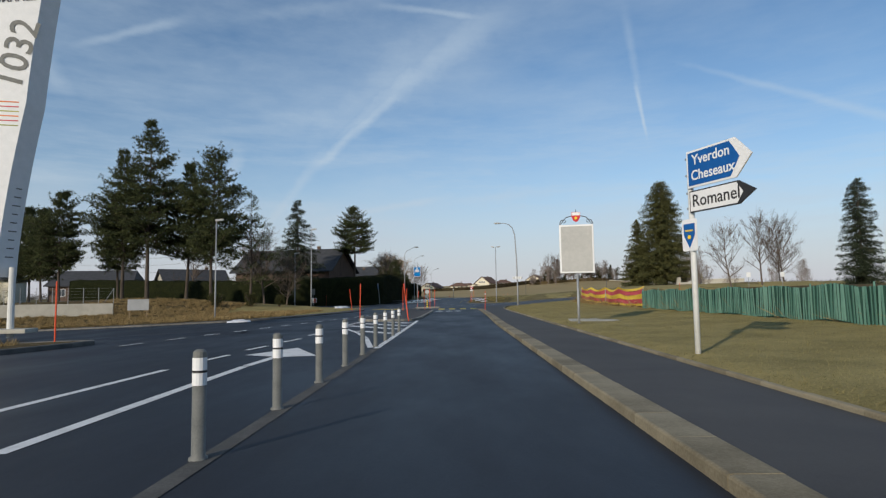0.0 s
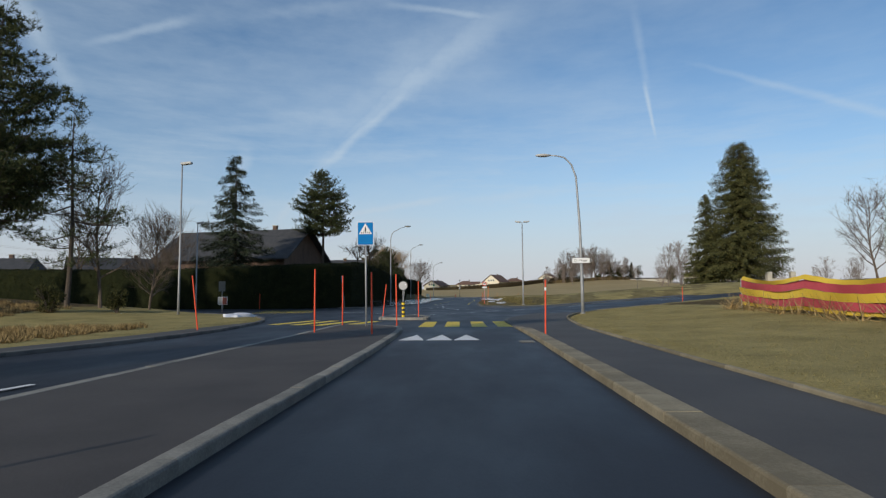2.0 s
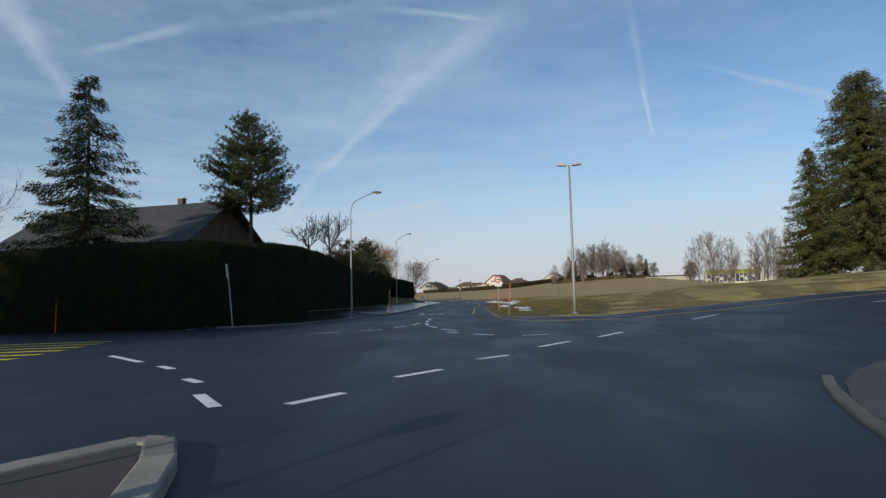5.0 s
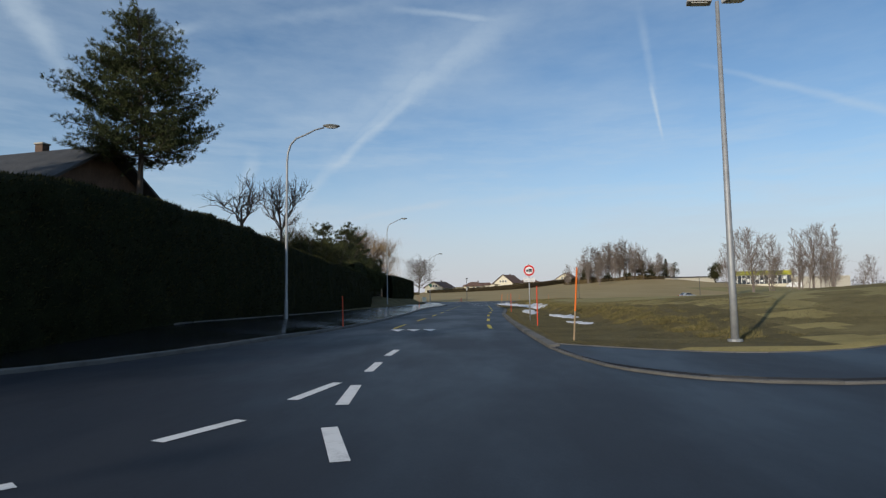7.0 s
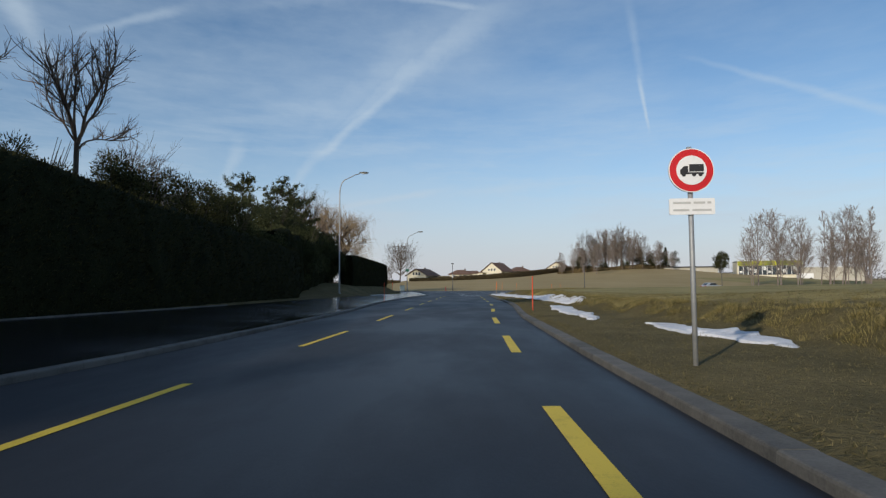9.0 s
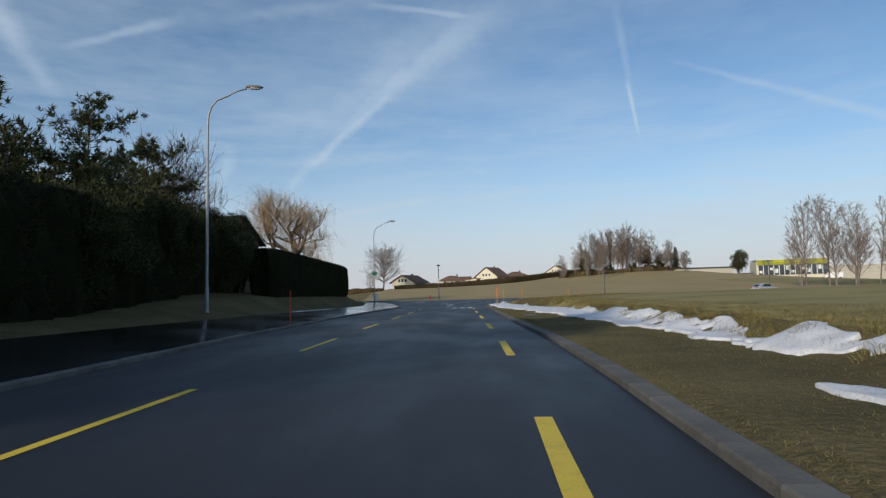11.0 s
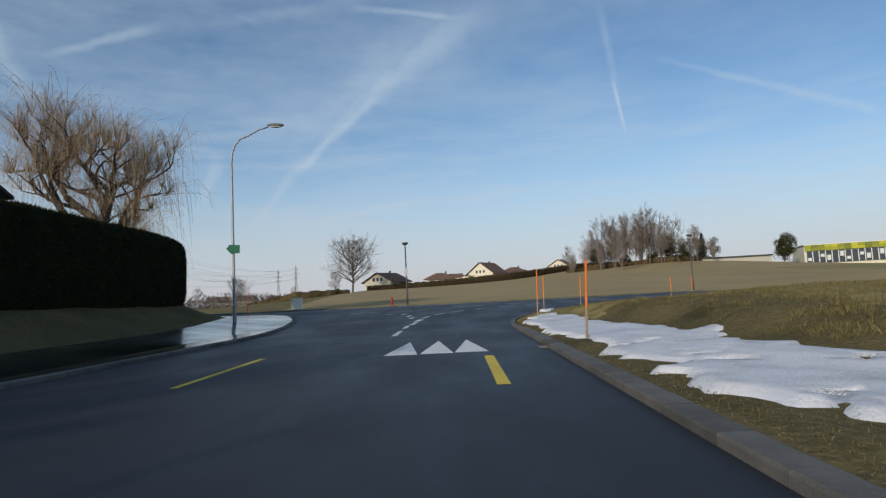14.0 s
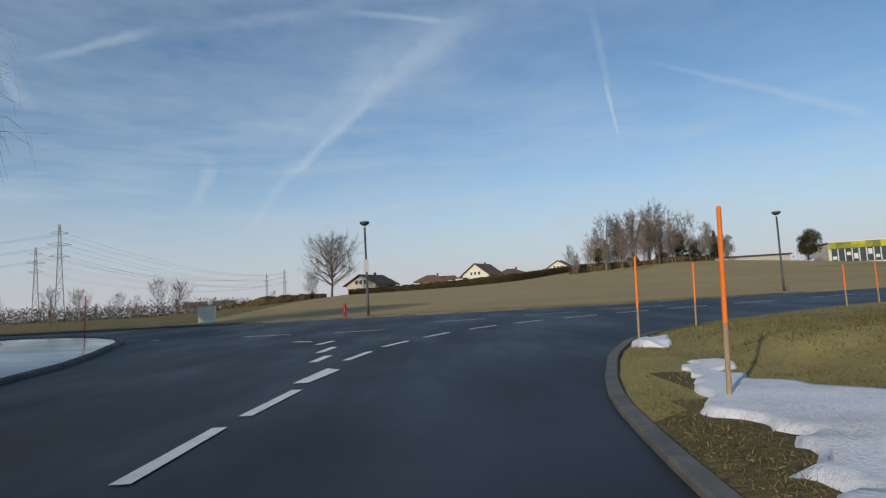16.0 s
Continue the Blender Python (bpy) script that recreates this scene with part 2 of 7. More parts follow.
M = dict(
    asphalt=mat("asphalt", (0.030, 0.031, 0.034), (0.058, 0.058, 0.060), 0.35, 0.62, 0.35, 60, bumpdist=0.006, rough2=0.85, spec=0.45),
    wet=mat("damp_asphalt", (0.010, 0.013, 0.020), (0.022, 0.026, 0.035), 0.45, 0.50, 0.35, 45, bumpdist=0.005, rough2=0.66, spec=0.32, stretch=(1, 0.35, 1), lo=0.32, hi=0.70),
    walk=mat("pavement_asphalt", (0.044, 0.042, 0.042), (0.080, 0.076, 0.073), 0.5, 0.8, 0.35, 70, bumpdist=0.006),
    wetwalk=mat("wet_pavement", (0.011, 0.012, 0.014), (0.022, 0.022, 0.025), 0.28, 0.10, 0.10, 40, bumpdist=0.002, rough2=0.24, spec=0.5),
    island=mat("traffic_island_asphalt", (0.040, 0.036, 0.035), (0.072, 0.064, 0.060), 0.6, 0.85, 0.35, 70, bumpdist=0.006),
    kerb=mat("kerb_concrete", (0.150, 0.124, 0.078), (0.285, 0.245, 0.165), 2.0, 0.9, 0.4, 40, bumpdist=0.006, randomize=0.25),
    kerbg=mat("grey_kerb_concrete", (0.070, 0.069, 0.065), (0.145, 0.139, 0.128), 2.0, 0.9, 0.4, 40, bumpdist=0.006, randomize=0.25),
    islekerb=mat("island_kerb_concrete", (0.135, 0.130, 0.115), (0.27, 0.258, 0.225), 2.0, 0.9, 0.5, 40, bumpdist=0.008, randomize=0.2),
    concrete=mat("concrete", (0.36, 0.34, 0.29), (0.50, 0.47, 0.40), 1.2, 0.9, 0.3, 30),
    white=mat("white_road_paint", (0.42, 0.42, 0.41), (0.72, 0.72, 0.71), 3.0, 0.7, 0.3, 60, bumpdist=0.004, lo=0.30, hi=0.5),
    yellow=mat("yellow_road_paint", (0.42, 0.30, 0.03), (0.68, 0.50, 0.055), 3.0, 0.7, 0.3, 60, bumpdist=0.004, lo=0.30, hi=0.5),
    grass=mat("winter_grass", (0.150, 0.126, 0.048), (0.400, 0.326, 0.138), 0.55, 0.95, 0.6, 16, bumpdist=0.06, spec=0.12, lo=0.3, hi=0.68),
    earth=mat("earthy_grass", (0.090, 0.074, 0.034), (0.245, 0.200, 0.090), 0.7, 0.95, 0.6, 12, bumpdist=0.07, spec=0.1, lo=0.3, hi=0.68),
    # olive field verge; its dark tone also stands in for shade below the hedge
    verge=mat("olive_and_shaded_grass", (0.050, 0.046, 0.022), (0.195, 0.156, 0.076), 0.45, 0.95, 0.8, 9, bumpdist=0.10, spec=0.1, lo=0.28, hi=0.72),
    vergeblade=mat("olive_and_shaded_blades", (0.048, 0.048, 0.020), (0.180, 0.146, 0.068), 0.8, 0.8, 0, island=0.9, spec=0.15),
    field=mat("ploughed_field", (0.275, 0.210, 0.104), (0.385, 0.302, 0.160), 0.05, 0.95, 0.6, 3.0, bumpdist=0.06, spec=0.1, lo=0.3, hi=0.7),
    meadow=mat("field_grass", (0.180, 0.155, 0.062), (0.335, 0.278, 0.125), 0.12, 0.95, 0.8, 9, bumpdist=0.05, spec=0.15),
    scrub=mat("dry_ground_cover", (0.060, 0.046, 0.022), (0.165, 0.122, 0.060), 1.3, 0.95, 1.0, 14, bumpdist=0.12, spec=0.1),
    blade=mat("grass_blades", (0.100, 0.088, 0.030), (0.280, 0.230, 0.095), 0.8, 0.8, 0, island=0.9, spec=0.2),
    tussock=mat("tussock_grass", (0.080, 0.072, 0.028), (0.255, 0.210, 0.088), 0.8, 0.85, 0, island=0.9, spec=0.15),
    straw=mat("dry_tufts", (0.15, 0.105, 0.045), (0.36, 0.26, 0.12), 0.8, 0.85, 0, island=0.9, spec=0.2),
    snow=mat("old_snow", (0.38, 0.385, 0.40), (0.70, 0.71, 0.745), 1.1, 0.65, 0.6, 24, bumpdist=0.025, spec=0.3, lo=0.28, hi=0.52),
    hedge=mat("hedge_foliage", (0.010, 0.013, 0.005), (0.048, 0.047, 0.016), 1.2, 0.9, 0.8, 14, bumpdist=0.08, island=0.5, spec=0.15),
    # foliage colour darkened: shade between the leaves is painted on the hedge body
    hedgeshade=mat("hedge_inner_shade", (0.007, 0.010, 0.004), (0.022, 0.026, 0.009), 1.5, 0.95, 0.8, 14, bumpdist=0.1, spec=0.1),
    spruce=mat("spruce_needles", (0.034, 0.040, 0.015), (0.112, 0.108, 0.036), 0.6, 0.85, 0, island=0.6, spec=0.2),
    bluespruce=mat("dark_spruce_needles", (0.014, 0.022, 0.012), (0.050, 0.062, 0.034), 0.6, 0.85, 0, island=0.6, spec=0.2),
    pine=mat("pine_needles", (0.026, 0.036, 0.015), (0.092, 0.104, 0.040), 0.6, 0.85, 0, island=0.6, spec=0.2),
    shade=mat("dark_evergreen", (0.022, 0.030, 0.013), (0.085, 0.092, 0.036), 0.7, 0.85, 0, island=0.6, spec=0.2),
    bush=mat("evergreen_bush", (0.020, 0.026, 0.009), (0.070, 0.068, 0.022), 0.7, 0.85, 0, island=0.6, spec=0.2),
    bark=mat("bark", (0.042, 0.033, 0.027), (0.112, 0.090, 0.070), 3.0, 0.95, 0.9, 20, bumpdist=0.05, stretch=(1, 1, 0.25)),
    twig=mat("winter_twigs", (0.075, 0.055, 0.042), (0.150, 0.115, 0.088), 1.0, 0.9, 0, island=0.4),
    # winter_twigs made paler: the haze of distance is put into the colour
    fartwig=mat("hazy_distant_twigs", (0.150, 0.122, 0.106), (0.250, 0.206, 0.178), 1.0, 0.9, 0, island=0.4),
    drytwig=mat("brown_winter_shrubs", (0.035, 0.026, 0.020), (0.120, 0.088, 0.062), 0.8, 0.95, 0, island=0.6, spec=0.1),
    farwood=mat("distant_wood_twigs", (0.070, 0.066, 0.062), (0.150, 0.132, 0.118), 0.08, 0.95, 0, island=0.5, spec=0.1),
    willow=mat("willow_twigs", (0.21, 0.148, 0.090), (0.40, 0.285, 0.17), 1.0, 0.8, 0, island=0.5),
    steel=mat("galvanised_steel", (0.25, 0.26, 0.27), (0.38, 0.39, 0.40), 4.0, 0.55, 0.08, 60, metal=0.35),
    darksteel=mat("dark_painted_steel", (0.045, 0.045, 0.050), (0.075, 0.075, 0.08), 4.0, 0.5, 0.05, 60),
    greysteel=mat("grey_painted_steel", (0.11, 0.115, 0.105), (0.19, 0.19, 0.175), 5.0, 0.55, 0.1, 60),
    # steel grey lightened so pylons and cables look faint in haze
    pylonsteel=mat("hazy_pylon_steel", (0.26, 0.27, 0.29), (0.36, 0.37, 0.40), 1.0, 0.7, 0),
    lampglass=mat("lamp_diffuser", (0.55, 0.55, 0.52), (0.66, 0.66, 0.63), 5.0, 0.25, 0),
    orange=mat("orange_pole_paint", (0.70, 0.15, 0.012), (0.86, 0.22, 0.02), 4.0, 0.6, 0.05, 50, randomize=0.3),
    red=mat("red_pole_paint", (0.62, 0.060, 0.022), (0.78, 0.095, 0.03), 4.0, 0.6, 0.05, 50, randomize=0.3),
    wood=mat("weathered_wood", (0.24, 0.17, 0.10), (0.42, 0.31, 0.19), 6.0, 0.85, 0.4, 50, stretch=(1, 1, 0.15)),
    black=mat("black_plastic", (0.018, 0.018, 0.019), (0.032, 0.032, 0.033), 4, 0.5, 0.05),
    signwhite=mat("white_sign_film", (0.70, 0.71, 0.71), (0.80, 0.80, 0.80), 3, 0.4, 0.03),
    signblue=mat("blue_sign_film", (0.008, 0.085, 0.30), (0.012, 0.11, 0.36), 3, 0.7, 0.03, spec=0.15),
    zebblue=mat("light_blue_sign_film", (0.004, 0.15, 0.42), (0.006, 0.19, 0.50), 3, 0.7, 0.03, spec=0.15),
    signred=mat("red_sign_film", (0.50, 0.012, 0.016), (0.60, 0.02, 0.022), 3, 0.4, 0.03),
    signyellow=mat("yellow_film", (0.72, 0.50, 0.012), (0.82, 0.58, 0.03), 3, 0.45, 0.03),
    signgreen=mat("green_sign_film", (0.012, 0.10, 0.055), (0.02, 0.13, 0.075), 3, 0.4, 0.03),
    signgrey=mat("grey_sign_back", (0.38, 0.385, 0.38), (0.50, 0.50, 0.49), 1.0, 0.55, 0.05),
    brick=mat("faded_red_notice", (0.26, 0.07, 0.045), (0.36, 0.11, 0.07), 3, 0.7, 0.05),
    board=mat("blank_panel", (0.36, 0.36, 0.345), (0.47, 0.465, 0.44), 0.8, 0.6, 0.05),
    roof=mat("dark_roof_tiles", (0.030, 0.032, 0.036), (0.065, 0.066, 0.070), 1.5, 0.8, 0.5, 18, bumpdist=0.04),
    redroof=mat("brown_roof_tiles", (0.105, 0.062, 0.046), (0.190, 0.115, 0.086), 1.0, 0.85, 0.5, 9, bumpdist=0.05),
    render=mat("cream_render", (0.62, 0.57, 0.44), (0.74, 0.69, 0.55), 0.8, 0.9, 0.2, 20),
    brownwood=mat("brown_cladding", (0.072, 0.046, 0.034), (0.14, 0.092, 0.068), 2.0, 0.85, 0.3, 14, stretch=(1, 1, 0.3)),
    glass=mat("window_glass", (0.03, 0.04, 0.05), (0.05, 0.06, 0.07), 1, 0.08, 0, spec=0.8),
    carpaint=mat("silver_car_paint", (0.50, 0.50, 0.50), (0.60, 0.60, 0.60), 2, 0.3, 0, metal=0.5, coat=0.6),
    tyre=mat("tyre_rubber", (0.018, 0.018, 0.018), (0.03, 0.03, 0.03), 6, 0.85, 0.2),
    lightred=mat("rear_light_plastic", (0.35, 0.012, 0.012), (0.45, 0.02, 0.02), 3, 0.25, 0),
    lime=mat("lime_facade_panel", (0.27, 0.29, 0.02), (0.45, 0.43, 0.03), 1, 0.6, 0, randomize=0.5),
    olive=mat("olive_facade_panel", (0.16, 0.18, 0.02), (0.26, 0.26, 0.03), 1, 0.6, 0, randomize=0.5),
    slat=mat("green_fence_slat", (0.075, 0.185, 0.140), (0.14, 0.28, 0.22), 2.0, 0.65, 0.05, 40, randomize=0.5),
    mesh=mat("green_mesh", (0.012, 0.050, 0.038), (0.028, 0.088, 0.066), 2.5, 0.7, 0.3, 60),
    bannerred=mat("red_banner_cloth", (0.42, 0.055, 0.075), (0.58, 0.09, 0.11), 0.8, 0.8, 0.2, 40),
    banneryellow=mat("yellow_banner_cloth", (0.62, 0.42, 0.035), (0.78, 0.55, 0.07), 0.8, 0.8, 0.2, 40),
    stone=mat("grave_stone", (0.20, 0.19, 0.18), (0.55, 0.53, 0.50), 0.5, 0.8, 0.2, 20, island=0.6),
    lightpaint=mat("light_grey_paint", (0.55, 0.56, 0.54), (0.68, 0.68, 0.66), 2, 0.6, 0.05),
    hydrant=mat("red_enamel", (0.24, 0.016, 0.013), (0.33, 0.026, 0.02), 3, 0.4, 0.05),
    # cream brightened to look sunlit, since the willow's shadow falls on the cabinet
    wallbox=mat("brightened_cream_box", (0.74, 0.73, 0.60), (0.82, 0.81, 0.68), 2, 0.7, 0.1),
)


# ------------------------------------------------------------ mesh helpers
def data(name, verts, faces, material, smooth=False):
    me = bpy.data.meshes.new(name)
    me.from_pydata([tuple(map(float, v)) for v in verts], [], [tuple(map(int, f)) for f in faces])
    me.materials.append(material)
    if smooth:
        me.polygons.foreach_set("use_smooth", [True] * len(me.polygons))
    me.update()
    return me


def thing(name, label, category, place=(0, 0, 0), turn=0.0, group="", kind=""):
    ob = new(name)
    ob.matrix_basis = pose(*place, 0, 0, turn)
    return tagged(ob, label, category, group, kind)


def part(name, bm, material, parent, label="", smooth=False):
    me = bpy.data.meshes.new(name)
    bm.to_mesh(me)
    bm.free()
    me.materials.append(material)
    if smooth:
        me.polygons.foreach_set("use_smooth", [True] * len(me.polygons))
    ob = new(name, me)
    ob.parent = parent
    return tagged(ob, label)


def raw(name, verts, faces, material, parent=None, label="", smooth=False):
    ob = new(name, data(name, verts, faces, material, smooth))
    if parent is not None:
        ob.parent = parent
    return tagged(ob, label)


def share(name, me, parent, m):
    ob = new(name, me)
    ob.parent = parent
    ob.matrix_basis = m
    return ob


def box(w, d, h, at=(0, 0, 0), bevel=0.0, turn=None):
    """A box whose base's centre stands at the place given."""
    bm = bmesh.new()
    bmesh.ops.create_cube(bm, size=1)
    bmesh.ops.scale(bm, vec=(w, d, h), verts=bm.verts)
    bmesh.ops.translate(bm, vec=(0, 0, h / 2), verts=bm.verts)
    if bevel:
        bmesh.ops.bevel(bm, geom=bm.edges[:], offset=bevel, segments=2, affect="EDGES", profile=0.5)
    if turn is not None:
        bmesh.ops.transform(bm, matrix=turn, verts=bm.verts)
    bmesh.ops.translate(bm, vec=at, verts=bm.verts)
    return bm


def tube(points, radii, sides=10, cap=True):
    """A round tube along points."""
    bm = bmesh.new()
    pts = [Vector(p) for p in points]
    if isinstance(radii, (int, float)):
        radii = [radii] * len(pts)
    rings = []
    ref = Vector((0.31, 0.95, 0.05))
    for i, p in enumerate(pts):
        t = (pts[min(i + 1, len(pts) - 1)] - pts[max(i - 1, 0)]).normalized()
        u = t.cross(ref)
        if u.length < 0.05:
            u = t.cross(Vector((1, 0, 0)))
        u.normalize()
        v = t.cross(u).normalized()
        rings.append([bm.verts.new(p + (u * math.cos(a) + v * math.sin(a)) * radii[i]) for a in (2 * math.pi * k / sides for k in range(sides))])
    for a, b in zip(rings, rings[1:]):
        for k in range(sides):
            bm.faces.new((a[k], a[(k + 1) % sides], b[(k + 1) % sides], b[k]))
    if cap:
        bm.faces.new(rings[0][::-1])
        bm.faces.new(rings[-1])
    return bm


def plate(outline, thick, y=0.0):
    """A flat plate in the x-z plane with its face towards -y."""
    bm = bmesh.new()
    front = [bm.verts.new((x, y, z)) for x, z in outline]
    back = [bm.verts.new((x, y + thick, z)) for x, z in outline]
    n = len(outline)
    bm.faces.new(front)
    bm.faces.new(back[::-1])
    for k in range(n):
        bm.faces.new((front[k], back[k], back[(k + 1) % n], front[(k + 1) % n]))
    bmesh.ops.recalc_face_normals(bm, faces=bm.faces[:])
    return bm


def rounded(w, h, r, z=0.0, n=4):
    out = []
    for cx, cz, a0 in ((w / 2 - r, h / 2 - r, 0), (-w / 2 + r, h / 2 - r, 90), (-w / 2 + r, -h / 2 + r, 180), (w / 2 - r, -h / 2 + r, 270)):
        for k in range(n + 1):
            a = radians(a0 + 90 * k / n)
            out.append((cx + r * math.cos(a), z + cz + r * math.sin(a)))
    return out


def circle(r, z=0.0, n=28):
    return [(r * math.cos(2 * math.pi * k / n), z + r * math.sin(2 * math.pi * k / n)) for k in range(n)]


def text(name, words, size, material, parent, m, bold=0.0):
    """Raised lettering in the built-in font, turned into a mesh."""
    cu = bpy.data.curves.new(name, "FONT")
    cu.body, cu.size, cu.extrude, cu.offset = words, size, 0.002, bold
    cu.resolution_u = 3
    tmp = bpy.data.objects.new(name, cu)
    scene.collection.objects.link(tmp)
    bpy.context.view_layer.update()
    me = bpy.data.meshes.new_from_object(tmp.evaluated_get(bpy.context.evaluated_depsgraph_get()))
    bpy.data.objects.remove(tmp)
    me.materials.clear()
    me.materials.append(material)
    ob = new(name, me)
    ob.parent = parent
    ob.matrix_basis = m
    return ob


UPRIGHT = pose(0, 0, 0, 90, 0, 0)


def smooth(t):
    t = np.clip(t, 0, 1)
    return t * t * (3 - 2 * t)


from mathutils.geometry import tessellate_polygon


# ------------------------------------------------------------ the lie of the land
def level(x, y):
    """Height of the paved surfaces."""
    x, y = np.asarray(x, float), np.asarray(y, float)
    z = 0.45 * smooth((y - 198) / 28)
    z = z + 0.095 * np.clip(-x - 6.2, 0, 9) * smooth((y - 93) / 12) * (1 - smooth((y - 205) / 14))
    z = z - 0.038 * np.clip(-x - 9, 0, 40) * smooth((y - 8) / 15) * (1 - smooth((y - 56) / 14))
    rise = np.maximum(x - 8, 0)
    arm = smooth((y - 45) / 20) * (1 - smooth((y - 108) / 40))
    return z + arm * (0.060 * np.minimum(rise, 24) + 0.012 * np.maximum(rise - 24, 0))


ROAD = [(1.72, -80), (1.72, 26), (1.9, 36), (2.0, 50), (1.9, 58), (1.95, 60.2), (2.65, 63.9), (3.6, 66.8), (6, 71), (10, 74), (18, 80), (28, 87), (60, 100), (140, 130),
        (135, 143), (70, 112), (37, 99), (25, 96), (14, 92.3), (5.7, 90.5), (3.8, 90.9), (2.8, 92), (2.24, 93.5), (1.9, 96.4), (1.85, 103), (1.88, 108),
        (1.95, 114.7), (2.35, 129), (3.15, 140), (3.5, 147), (3.65, 160), (3.9, 171), (4.15, 180), (4.38, 188), (4.55, 195), (5.05, 199.5), (5.8, 202.3), (6.7, 204.8),
        (8, 207.2), (11, 210), (17, 213.5), (30, 218.5), (60, 229), (150, 262), (146, 276), (60, 243), (27, 231), (14, 226.5), (5, 226.5), (-3, 227.8), (-30, 231),
        (-130, 240), (-130, 231), (-40, 226), (-21, 223), (-12.5, 220), (-8.2, 215), (-6.2, 209), (-5.1, 202.5), (-4.45, 196), (-4.9, 187), (-5.5, 178), (-5.95, 165), (-5.95, 151),
        (-5.3, 131), (-5.5, 116), (-6.0, 107), (-6.9, 99), (-7.7, 95), (-9.2, 92), (-12, 90), (-18, 90), (-30, 92), (-90, 104), (-90, 92), (-30, 80), (-20, 75), (-14, 69.5), (-11, 65.5),
        (-9.2, 60), (-8.4, 54), (-8.5, 49), (-11.1, 39.7), (-13.5, 37.2), (-20, 37.6), (-30, 39.8), (-70, 50), (-70, 5), (-25, 14), (-15, 18.6), (-11.6, 18.8), (-10.9, 17.6), (-11.4, 14.5), (-13, -80)]
WALK_R = [(2.08, -80), (2.08, 26), (2.26, 36), (2.36, 50), (2.36, 52.6), (2.2, 53.2), (2.08, 54.4), (2.04, 58), (2.07, 59.95), (2.28, 61.9), (2.73, 63.8), (3.52, 66.5), (4.42, 68.7), (6.05, 70.9), (10, 73.8), (14, 76.6), (14.4, 76.0), (9.6, 74.0), (7.1, 69.8), (5.5, 64.2), (4.9, 60.5), (4.25, 54), (4.1, 45), (4.0, 30), (3.95, 10), (3.95, -80)]
WALK_FAR = [(2.0, 97.2), (2.3, 93.8), (2.95, 92.3), (3.9, 91.2), (5.8, 90.8), (14, 92.6), (25, 96.3), (25, 100.4), (14, 97.4), (9, 95.5), (6.6, 94.9), (5.3, 95.1), (4.2, 95.9), (3.2, 96.9), (2.4, 97.8), (2.05, 98.2)]
WALK_L = [(-9.4, 92.3), (-7.9, 95.2), (-7.1, 99.2), (-6.2, 107.2), (-5.7, 116.2), (-5.5, 131), (-6.15, 151), (-6.15, 165), (-5.7, 178), (-5.1, 187), (-4.65, 196), (-5.3, 202.5), (-6.4, 209), (-8.4, 214.8), (-12.5, 219.6), (-17, 221.4),
          (-16, 218.2), (-12.2, 214.5), (-10.2, 208.5), (-9.3, 203), (-8.7, 197), (-8.6, 190), (-9.0, 178), (-9.7, 165), (-10.0, 151), (-10.1, 131), (-10.4, 118), (-10.8, 107), (-11.4, 97.5), (-14, 94), (-20, 93.5), (-20, 90.6), (-12, 90.3)]
WALK_FL = [(-8.9, 49.2), (-11.5, 40.2), (-13.7, 37.8), (-20, 38.2), (-30, 40.4), (-44, 43.9), (-44, 45.6), (-30, 42.2), (-20.2, 40.2), (-15, 40.2), (-13, 42.8), (-10.4, 50), (-10, 56), (-9.4, 60), (-9.0, 58), (-8.7, 53.5)]
PAVED = [ROAD, WALK_R, WALK_FAR, WALK_L, WALK_FL]


def away(x, y):
    """Distance from the paved ground, negative inside it."""
    x, y = np.ravel(np.asarray(x, float)), np.ravel(np.asarray(y, float))
    best = np.full(x.shape, 1e9)
    for poly in PAVED:
        p = np.array(poly, float)
        q = np.roll(p, -1, 0)
        d2 = np.full(x.shape, 1e18)
        inside = np.zeros(x.shape, bool)
        for (ax, ay), (bx, by) in zip(p, q):
            ex, ey = bx - ax, by - ay
            t = np.clip(((x - ax) * ex + (y - ay) * ey) / (ex * ex + ey * ey), 0, 1)
            d2 = np.minimum(d2, (x - ax - t * ex) ** 2 + (y - ay - t * ey) ** 2)
            if ay != by:
                inside ^= ((ay > y) != (by > y)) & (x < ex * (y - ay) / (by - ay) + ax)
        d = np.sqrt(d2)
        best = np.minimum(best, np.where(inside, -d, d))
    return best


def rough_noise(x, y):
    return 0.5 * np.sin(x * 1.7 + 0.6 * np.sin(y * 0.9)) * np.sin(y * 1.3 + 1.1 * np.sin(x * 0.7)) + 0.3 * np.sin(x * 3.9 + y * 2.3) * np.sin(y * 4.7 - x * 1.1)


